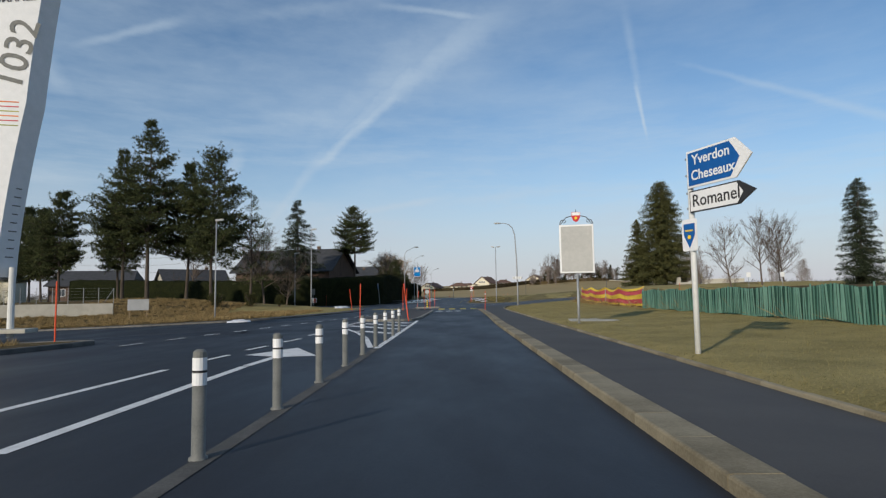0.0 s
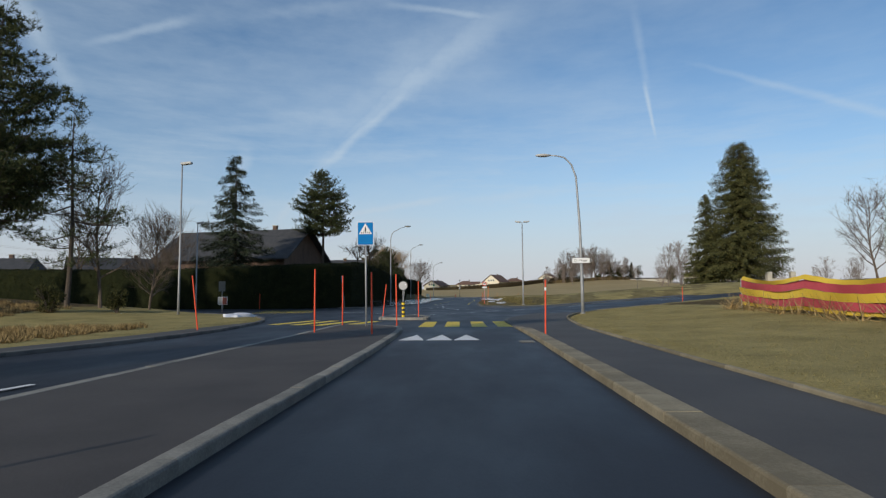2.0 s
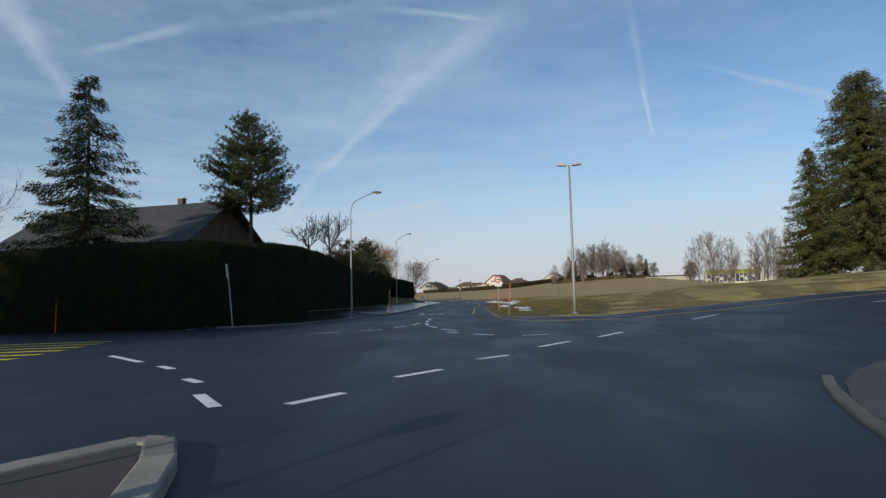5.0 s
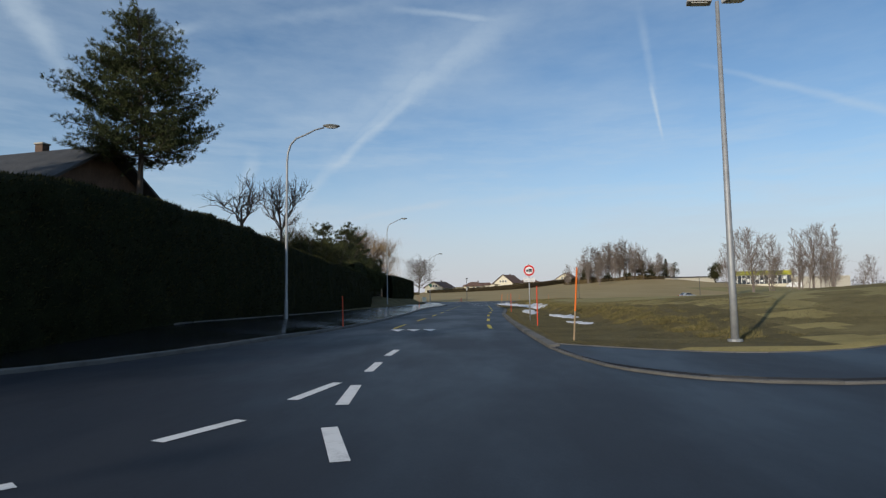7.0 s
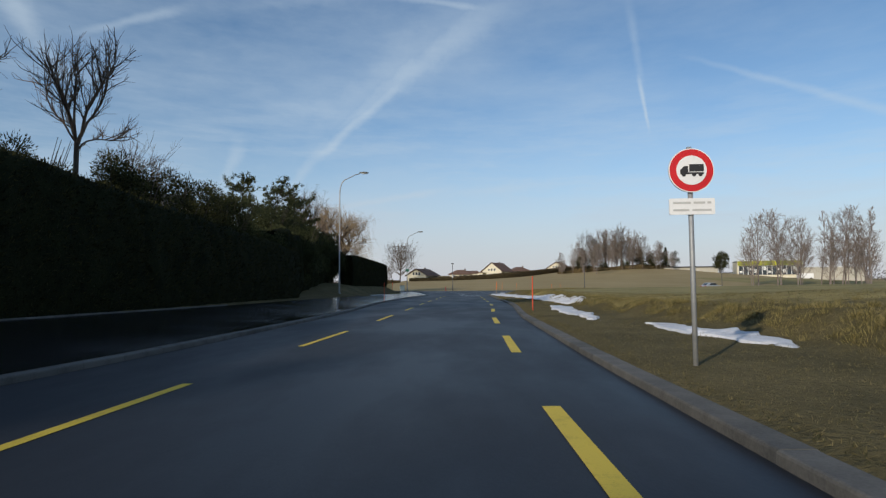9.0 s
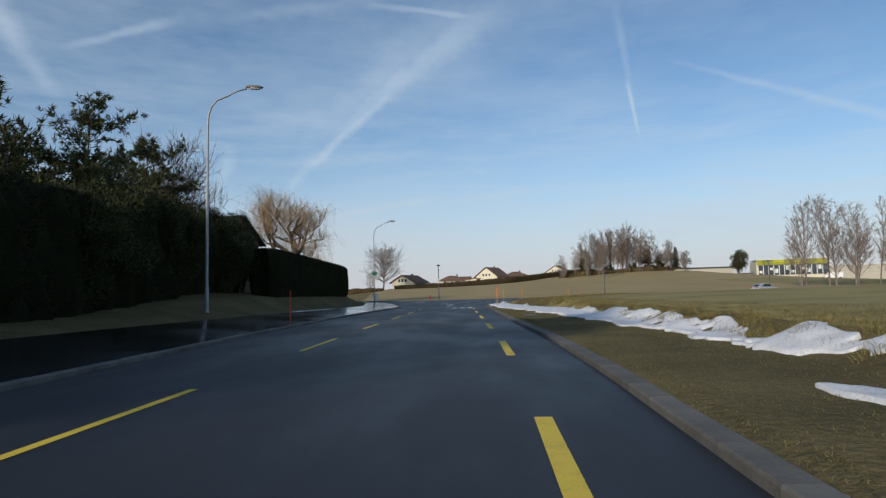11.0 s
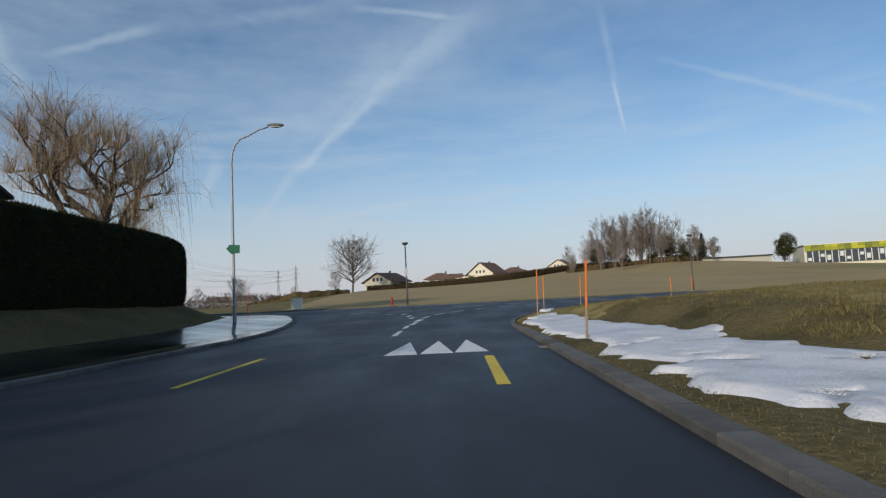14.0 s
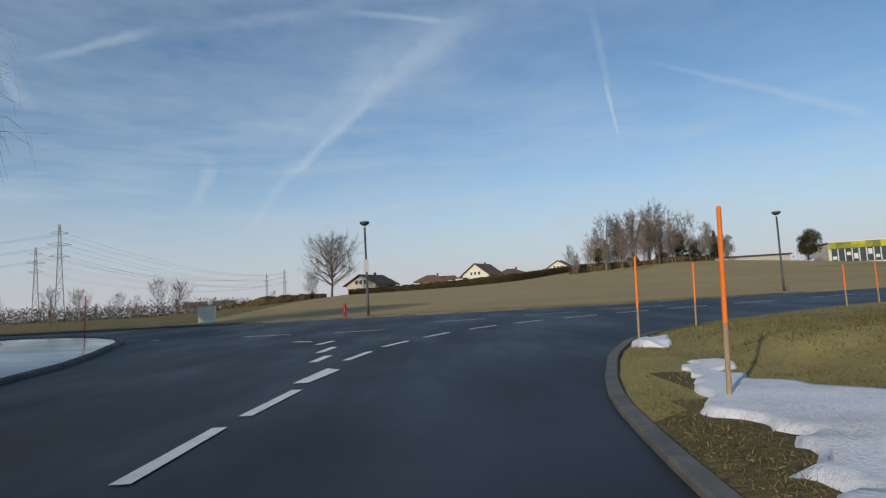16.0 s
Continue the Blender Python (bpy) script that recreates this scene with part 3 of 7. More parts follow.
def hills(x, y):
    """Height of the open ground far from the roads."""
    x, y = np.asarray(x, float), np.asarray(y, float)
    far = np.clip(y - 238, 0, 330)
    west = smooth((x + 48) / 30)
    hill = west * (0.030 * far + 5.2 * np.exp(-(((x - 92) / 52) ** 2 + ((y - 430) / 85) ** 2)) - 0.012 * far * smooth((x - 110) / 60))
    foot = np.interp(y, (95, 105, 115, 125, 140, 147, 158, 165, 172, 178, 185, 195, 205), (6.6, 5.7, 6.1, 5.9, 6.2, 7.2, 7.2, 8.1, 9.4, 8.9, 8.1, 7.7, 8.0))
    foot = foot + 0.30 * np.sin(y * 0.83) + 0.22 * np.sin(y * 2.1 + 1.0)
    bank = 0.52 * smooth((x - foot) / 1.5) + 0.30 * smooth((x - foot) / 9) + 0.010 * np.maximum(x - 14, 0)
    bank = bank + 0.10 * smooth((x - foot) / 1.2) * (1 - smooth((x - foot - 2) / 4)) * rough_noise(x * 1.3, y * 1.3)
    bank = bank * smooth((y - 96) / 14) * (1 - smooth((y - 196) / 16)) * (1 - 0.25 * smooth((y - 120) / 20) * (1 - smooth((y - 160) / 20)))
    left = 0.75 * smooth((-x - 9.0) / 3.2) * smooth((y - 150) / 22) * (1 - smooth((y - 209) / 9))
    left2 = 0.12 * smooth((-x - 11) / 5) * smooth((y - 92) / 8) * (1 - smooth((y - 190) / 15))
    mound = 1.3 * np.exp(-(((x + 33) / 12) ** 2 + ((y - 65) / 13) ** 2)) + 2.2 * np.exp(-(((x + 50) / 12) ** 2 + ((y - 56) / 12) ** 2))
    right = 0.25 * smooth((x - 5) / 8) * (1 - smooth((y - 60) / 20))
    back = 0.016 * np.maximum(x - 16, 0) * (1 - smooth((y - 45) / 20)) * smooth((y + 40) / 40)
    return hill + bank + left + left2 + mound + right + back


def ground_z(x, y):
    shape = np.shape(x)
    x, y = np.ravel(np.asarray(x, float)), np.ravel(np.asarray(y, float))
    d = away(x, y)
    z = level(x, y) - 0.05 + 0.15 * smooth((d - 0.02) / 0.5) + hills(x, y) * smooth((d - 0.2) / 3.0)
    z += 0.045 * rough_noise(x, y) * smooth((d - 0.3) / 2.0)
    z -= 0.12 * smooth(-d / 0.6)
    return z.reshape(shape)


def gz(x, y):
    return float(ground_z(np.array([x]), np.array([y]))[0])


def spread(inner, step, outer, n):
    a = np.arange(inner[0], inner[1] + step / 2, step)
    g = np.geomspace(1, outer, n)
    lo = inner[0] - (g - 1 + step * np.arange(1, n + 1) * 0.6)
    hi = inner[1] + (g - 1 + step * np.arange(1, n + 1) * 0.6)
    return np.concatenate([lo[::-1], a, hi])


gx, gy = spread((-24, 24), 0.5, 2600, 42), spread((-12, 240), 0.5, 2600, 46)
GX, GY = np.meshgrid(gx, gy)
GZ = ground_z(GX, GY)
nx, ny = len(gx), len(gy)
idx = np.arange(nx * ny).reshape(ny, nx)
quads = np.stack([idx[:-1, :-1], idx[:-1, 1:], idx[1:, 1:], idx[1:, :-1]], -1).reshape(-1, 4)
me = bpy.data.meshes.new("ground")
me.from_pydata(np.stack([GX, GY, GZ], -1).reshape(-1, 3).tolist(), [], quads.tolist())
for k in ("grass", "field", "meadow", "scrub", "earth", "verge"):
    me.materials.append(M[k])
cx, cy = GX.reshape(-1)[quads].mean(1), GY.reshape(-1)[quads].mean(1)
kind = np.zeros(len(quads), int)
kind[(cy > 231) & (cx > -14 - 0.10 * (cy - 231))] = 1
kind[(cy > 231) & (cx <= -14 - 0.10 * (cy - 231)) & (cx > -160)] = 4
kind[(cx > 12) & (cy > 104) & (cy < 232)] = 2
kind[(cx > 90) & (cy > 150) & (cy < 330)] = 2
kind[(cx > 4.6) & (cy > 97) & (cy < 126) & (rough_noise(cx * 0.35, cy * 0.3) + 0.25 * np.sin(cx) > -0.12 + 0.02 * np.maximum(cx - 14, 0))] = 4
# bank below the hedge: darker grass, the hedge's shade put into the colour
kind[(cx < -8) & (cy > 92) & (cy < 217)] = 5
kind[(cx > 1.5) & (cx < 8.5 + 1.5 * np.sin(cy * 0.13) + 4.5 * smooth((cy - 170) / 25)) & (cy > 96) & (cy < 198 + 2.2 * np.sin(cx * 1.3) + 1.5 * np.sin(cx * 3.1))] = 5
kind[((cx < -14) & (cy > 30) & (cy < 74)) | ((cx > 13) & (cy < 76))] = 3
kind[(cx > -23) & (cx < -9) & (cy > 57) & (cy < 74)] = 0
me.polygons.foreach_set("material_index", kind)
me.polygons.foreach_set("use_smooth", [True] * len(quads))
me.update()
tagged(new("ground", me), "winter grass verges, brown field and low hills", "ground", kind="structure")


def soften(line, closed=True):
    """Cuts the corners of a polyline once, by a quarter of each side and 1.2 m at most."""
    out, n = [], len(line)
    for k in range(n):
        if not closed and k in (0, n - 1):
            out.append(line[k])
            continue
        p, a, b = (Vector((*line[j % n], 0)) for j in (k, k - 1, k + 1))
        for q in (a, b):
            d = q - p
            r = p + d * min(0.25, 1.2 / d.length)
            out.append((r.x, r.y))
    return out


def sheet(name, outline, material, lift, label, category, thick=0.0, step=3.0, parent=None):
    """A paved surface that follows the level of the land; thick gives it a raised edge."""
    outline = soften(outline)
    bm = bmesh.new()
    vs = [bm.verts.new((x, y, 0)) for x, y in outline]
    for tri in tessellate_polygon([[Vector((x, y, 0)) for x, y in outline]]):
        (ax, ay), (bx, by), (cx0, cy0) = (outline[k] for k in tri)
        turn = (bx - ax) * (cy0 - ay) - (by - ay) * (cx0 - ax)
        if abs(turn) > 1e-9:
            bm.faces.new([vs[k] for k in (tri if turn > 0 else tri[::-1])])
    xs, ys = [p[0] for p in outline], [p[1] for p in outline]
    for axis, lo, hi in ((0, min(xs), max(xs)), (1, min(ys), max(ys))):
        at = math.ceil(lo / step) * step
        while at < hi:
            no = (1, 0, 0) if axis == 0 else (0, 1, 0)
            bmesh.ops.bisect_plane(bm, geom=bm.verts[:] + bm.edges[:] + bm.faces[:], plane_co=(at, at, 0), plane_no=no)
            at += step if -20 < at < 240 else step * 6
    zs = level([v.co.x for v in bm.verts], [v.co.y for v in bm.verts])
    for v, z in zip(bm.verts, zs):
        v.co.z = z + lift
    if thick:
        rim = [e for e in bm.edges if len(e.link_faces) == 1]
        got = bmesh.ops.extrude_edge_only(bm, edges=rim)
        bmesh.ops.translate(bm, vec=(0, 0, -thick), verts=[g for g in got["geom"] if isinstance(g, bmesh.types.BMVert)])
    me = bpy.data.meshes.new(name)
    bm.to_mesh(me)
    bm.free()
    me.materials.append(material)
    ob = new(name, me)
    if parent is not None:
        ob.parent = parent
        return tagged(ob, label)
    return tagged(ob, label, category, kind="structure")


road = sheet("road", ROAD, M["wet"], 0.0, "dark damp asphalt road with two junctions", "road", 0.15)
sheet("pavement", WALK_R, M["walk"], 0.05, "dry grey asphalt footway beside the kerb", "pavement", 0.2)
sheet("pavement", WALK_FAR, M["wet"], 0.05, "asphalt footway round the junction corner", "pavement", 0.2)
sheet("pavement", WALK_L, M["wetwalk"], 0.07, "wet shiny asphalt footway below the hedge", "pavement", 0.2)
sheet("pavement", WALK_FL, M["walk"], 0.07, "asphalt footway along the planted bank", "pavement", 0.2)


def paint(poly, material, parent, name):
    """One flat painted shape on the road, from its corners."""
    bm = bmesh.new()
    f = bm.faces.new([bm.verts.new((x, y, 0)) for x, y in poly])
    bm.normal_update()
    if f.normal.z < 0:
        f.normal_flip()
    if max(p[1] for p in poly) > 196:
        bmesh.ops.subdivide_edges(bm, edges=bm.edges[:], cuts=1)
    zs = level([v.co.x for v in bm.verts], [v.co.y for v in bm.verts])
    for v, z in zip(bm.verts, zs):
        v.co.z = z + (0.006 if max(p[1] for p in poly) < 196 else 0.012)
    return part(name, bm, material, parent)


def bar(a, b, w):
    a, b = Vector((*a, 0)), Vector((*b, 0))
    n = Vector((-(b - a).y, (b - a).x, 0)).normalized() * w / 2
    return [(p.x, p.y) for p in (a + n, a - n, b - n, b + n)]


zebra = thing("zebra_crossing", "worn yellow zebra crossing painted on the asphalt", "road marking", kind="structure")
for c in (-1.40, -0.38, 0.67, 1.66):
    paint([(c - 0.29, 55.3), (c + 0.29, 55.3), (c + 0.27, 59.8), (c - 0.29, 59.8)], M["yellow"], zebra, "stripe")
zebra = thing("zebra_crossing", "yellow zebra crossing on the oncoming lane", "road marking", kind="structure")
for k in range(4):
    x = -4.95 - 1.05 * k
    paint([(x - 0.25, 56.5 + 0.45 * k), (x + 0.25, 56.3 + 0.45 * k), (x + 1.15, 60.7 + 0.35 * k), (x + 0.62, 60.9 + 0.35 * k)], M["yellow"], zebra, "stripe")
zebra = thing("zebra_crossing", "yellow zebra crossing over the side road", "road marking", kind="structure")
for k in range(6):
    x, y = -11.0 - 0.25 * k, 75.4 + 1.25 * k
    paint([(x, y), (x - 4.2, y - 0.9), (x - 4.2, y - 0.5), (x, y + 0.4)], M["yellow"], zebra, "stripe")

yields = thing("give_way_teeth", "white give-way triangles before the crossing", "road marking", kind="structure")
for c in (-1.37, -0.60, 0.14):
    paint([(c - 0.36, 48.55), (c + 0.36, 48.55), (c, 50.8)], M["white"], yields, "tooth")
yields = thing("give_way_teeth", "white give-way triangles on the oncoming lane", "road marking", kind="structure")
for k in range(3):
    paint([(-3.6 + 0.68 * k, 107.6), (-2.98 + 0.68 * k, 107.4), (-3.1 + 0.68 * k, 105.9)], M["white"], yields, "tooth")
yields = thing("give_way_teeth", "three white give-way triangles at the end of the lane", "road marking", kind="structure")
for c in (1.27, 2.02, 2.75):
    paint([(c - 0.36, 186.85), (c + 0.35, 186.75), (c + 0.02, 190.3)], M["white"], yields, "tooth")

white = thing("lane_lines", "white painted lane lines and hatching", "road marking", kind="structure")
for a, b, w in (((-3.86, 5.0), (-3.98, 11.2), 0.16), ((-5.55, -4.0), (-5.28, 10.8), 0.14), ((-5.25, 12.2), (-5.15, 13.5), 0.13), ((-5.18, 14.7), (-5.05, 15.9), 0.13), ((-5.0, 17.2), (-4.85, 18.6), 0.13), ((-4.95, 20), (-4.9, 21.3), 0.13),
                ((-2.02, 3.0), (-1.98, 14.6), 0.17), ((-1.98, 14.75), (-2.0, 31.0), 0.15), ((-2.16, 15.0), (-2.75, 18.2), 0.15), ((-2.75, 18.25), (-3.5, 21.2), 0.15), ((-3.52, 21.25), (-4.45, 24.0), 0.15), ((-4.47, 24.05), (-4.95, 26.0), 0.15), ((-4.95, 26.05), (-4.85, 30.2), 0.15),
                ((-3.68, 22.4), (-2.2, 20.6), 0.44), ((-4.8, 26.5), (-2.2, 23.2), 0.50), ((-4.52, 28.55), (-2.2, 25.75), 0.50), ((-3.4, 29.8), (-2.2, 28.3), 0.50)):
    paint(bar(a, b, w), M["kerbg" if (a, b) == ((-2.02, 3.0), (-1.98, 14.6)) else "white"], white, "line")
for k in range(12):
    x, y = -9.45 + 0.30 * k, 16.6 + 2.1 * k
    paint(bar((x, y), (x + 0.14, y + 1.0), 0.12), M["white"], white, "dash")
paint([(-4.06, 11.3), (-3.90, 11.3), (-3.82, 12.9), (-3.07, 13.1), (-4.05, 15.2), (-4.75, 13.4), (-4.02, 13.0)], M["white"], white, "arrow")
for a, b in (((-5.9, 84.2), (-4.85, 84.5)), ((-4.17, 85.2), (-3.46, 86.0)), ((-3.1, 87.3), (-2.68, 88.3)), ((-2.5, 89.6), (-2.25, 91.2)),
             ((-0.3, 84.0), (-0.95, 85.2)), ((-1.2, 86.6), (-1.6, 87.9)), ((-1.75, 89.2), (-1.9, 90.9)), ((-2.0, 92.6), (-2.05, 94.2)), ((-2.07, 95.6), (-2.05, 97.2)),
             ((-0.25, 82.4), (-0.70, 83.2)), ((0.94, 80.8), (0.28, 81.6)), ((1.78, 80.4), (2.66, 80.6)), ((-2.2, 68.6), (-1.68, 69.4)), ((-1.14, 70.9), (-0.46, 71.8)), ((0.22, 73.4), (0.88, 74.1)), ((1.78, 76.0), (2.75, 77.5)), ((3.9, 79.0), (5.1, 81.0)), ((6.6, 83.2), (7.9, 84.9)),
             ((9.6, 86.9), (11.4, 88.7)), ((-3.7, 69.5), (-3.05, 68.5)), ((-4.68, 71.2), (-4.23, 70.7)), ((-6.2, 73.3), (-5.65, 72.7)), ((-8.85, 76.0), (-7.1, 74.2)), ((18, 88.4), (21, 89.6))):
    paint(bar(a, b, 0.17), M["white"], white, "dash")
for a, b, w in (((0.62, 193.2), (0.66, 195.9), 0.17), ((0.68, 197.4), (0.72, 199.4), 0.17), ((0.80, 200.0), (0.98, 201.9), 0.17), ((0.45, 205.6), (0.58, 206.8), 0.2), ((0.2, 207.6), (0.35, 208.9), 0.2), ((-0.3, 209.9), (0.0, 210.8), 0.2), ((-1.3, 211.3), (-0.7, 211.0), 0.2),
                ((1.15, 205.6), (1.5, 207.2), 0.17), ((1.72, 208.2), (2.3, 209.5), 0.17), ((2.75, 210.4), (3.5, 211.7), 0.17), ((4.2, 212.6), (5.2, 213.6), 0.17), ((5.9, 214.2), (7.1, 215.1), 0.17), ((8.0, 215.6), (9.5, 216.4), 0.17),
                ((10.4, 216.9), (12.0, 217.6), 0.17), ((13, 218.0), (15, 218.8), 0.17), ((16.5, 219.4), (19, 220.3), 0.17), ((21, 221), (24, 222.2), 0.17), ((-0.6, 214.3), (1.2, 214.6), 0.15), ((3, 217.6), (5.2, 218.0), 0.15), ((7, 218.9), (9.4, 219.6), 0.15), ((-4, 214.8), (-2.2, 214.7), 0.15), ((-7.5, 215.2), (-5.7, 215.0), 0.15), ((11, 220.4), (14, 221.2), 0.15)):
    paint(bar(a, b, w), M["white"], white, "dash")
paint([(0.74, 202.6), (0.98, 204.4), (1.28, 204.1), (1.0, 202.6)], M["white"], white, "arrow")

cycle = thing("cycle_lane_lines", "dashed yellow cycle lane lines", "road marking", kind="structure")


def along(t, knots):
    ys = [k[0] for k in knots]
    return float(np.interp(t, ys, [k[1] for k in knots]))


RIGHT_LINE = [(104, 0.76), (111, 0.72), (119, 0.97), (130, 1.3), (140, 1.95), (147, 2.22), (160, 2.5), (175, 2.75), (187, 3.05)]
LEFT_LINE = [(104, -3.62), (112, -3.5), (125, -3.0), (140, -2.75), (155, -2.55), (170, -2.15), (190, -1.75)]
for y in (111.1, 119.6, 128.2, 137.6, 147.3, 156.8, 166.2, 176.0, 185.9):
    paint(bar((along(y - 3.7, RIGHT_LINE), y - 3.7), (along(y, RIGHT_LINE), y), 0.18), M["yellow"], cycle, "dash")
for y in (112.5, 121.3, 130.5, 140.0, 149.9, 159.2, 168.4, 177.6, 187.6):
    paint(bar((along(y - 4.2, LEFT_LINE), y - 4.2), (along(y, LEFT_LINE), y), 0.13), M["yellow"], cycle, "dash")


# ------------------------------------------------------------ plants
class Soup:
    """Collects loose triangles and tubes, to become one mesh."""

    def __init__(self):
        self.v, self.f = [], []

    def tri(self, a, b, c):
        n = len(self.v)
        self.v += [a, b, c]
        self.f.append((n, n + 1, n + 2))

    def blades(self, at, way, length, width, rng):
        """Slim leaf triangles from many points at once."""
        at, way = np.asarray(at, float), np.asarray(way, float)
        way /= np.linalg.norm(way, axis=1, keepdims=True) + 1e-9
        side = np.cross(way, rng.normal(size=way.shape))
        side /= np.linalg.norm(side, axis=1, keepdims=True) + 1e-9
        ln = (length * rng.uniform(0.6, 1.3, len(at)))[:, None]
        wd = (width * rng.uniform(0.6, 1.3, len(at)))[:, None]
        n = len(self.v)
        tri = np.stack([at - side * wd / 2, at + side * wd / 2, at + way * ln], 1).reshape(-1, 3)
        self.v += tri.tolist()
        self.f += (np.arange(len(tri)).reshape(-1, 3) + n).tolist()

    def limb(self, pts, radii, sides=4):
        n0 = len(self.v)
        pts = [np.asarray(p, float) for p in pts]
        for i, p in enumerate(pts):
            t = pts[min(i + 1, len(pts) - 1)] - pts[max(i - 1, 0)]
            t = t / (np.linalg.norm(t) + 1e-9)
            u = np.cross(t, (0.3, 0.9, 0.1) if abs(t[1]) < 0.9 else (1, 0, 0))
            u /= np.linalg.norm(u) + 1e-9
            w = np.cross(t, u)
            for k in range(sides):
                a = 2 * math.pi * k / sides
                self.v.append((p + (u * math.cos(a) + w * math.sin(a)) * radii[i]).tolist())
        for i in range(len(pts) - 1):
            for k in range(sides):
                a, b = n0 + i * sides + k, n0 + i * sides + (k + 1) % sides
                self.f.append((a, b, b + sides, a + sides))

    def mesh(self, name, material, smoothed=False):
        return data(name, self.v, self.f, material, smoothed)


def put(name, me, parent, label=""):
    ob = new(name, me)
    ob.parent = parent
    return tagged(ob, label)


def spruce(place, h, r, seed, leaf, label, droop=0.35, bare=0.06, density=1.0, fullness=1.0, taper=0.78, loft=0.8):
    rng = np.random.default_rng(seed)
    t = thing("spruce_tree", label, "tree", place, 0, "conifers")
    s = Soup()
    lean = rng.normal(0, 0.01, 2)
    s.limb([(lean[0] * z * 0.3, lean[1] * z * 0.3, z) for z in np.linspace(-0.3, h, 8)], np.linspace(h * 0.014 + 0.06, 0.02, 8), 8)
    put("trunk", s.mesh("trunk", M["bark"], True), t)
    s, n = Soup(), 0
    at, way = [], []
    levels = int(h * 3.0)
    for i in range(levels):
        u = bare + (1 - bare) * (i / levels) ** 0.95
        z = u * h
        reach = r * (1 - u) ** taper * rng.uniform(0.84, 1.12) * min(1.0, 0.72 + 3.0 * (u - bare)) + 0.15
        for k in range(int((6 + 5 * (1 - u)) * fullness)):
            a = rng.uniform(0, 2 * math.pi)
            ln = reach * rng.uniform(0.70, 1.12)
            steps = max(3, int(ln / 0.36))
            zz = z + rng.uniform(-0.45, 0.45) * loft
            out = np.array([math.cos(a), math.sin(a), 0])
            pts = []
            for q in range(steps + 1):
                w = q / steps
                pts.append(out * ln * w + (0, 0, zz - droop * ln * (w - 0.45 * w * w * w * 1.3) + 0.10 * ln * (1 - w)))
            if i % 2 == 0:
                s.limb([pts[0], pts[len(pts) // 2], pts[-1]], (0.035 + 0.004 * ln, 0.022, 0.006), 3)
            for q in range(1, steps + 1):
                w = q / steps
                m = int((13 if w < 0.85 else 18) * density)
                base = pts[q] + rng.normal(0, 0.14, (m, 3)) * (1, 1, loft)
                sidew = np.array([-out[1], out[0], 0])
                d = out * 0.5 + sidew * rng.normal(0, 0.8, (m, 1)) + np.array([0, 0, -0.45]) + rng.normal(0, 0.22, (m, 3))
                at.append(base)
                way.append(d)
    tagged(put("branchwork", s.mesh("branchwork", M["bark"]), t), kind="stuff")
    s = Soup()
    s.blades(np.concatenate(at), np.concatenate(way), 0.40, 0.075, rng)
    put("crown", s.mesh("crown", leaf), t)
    return t


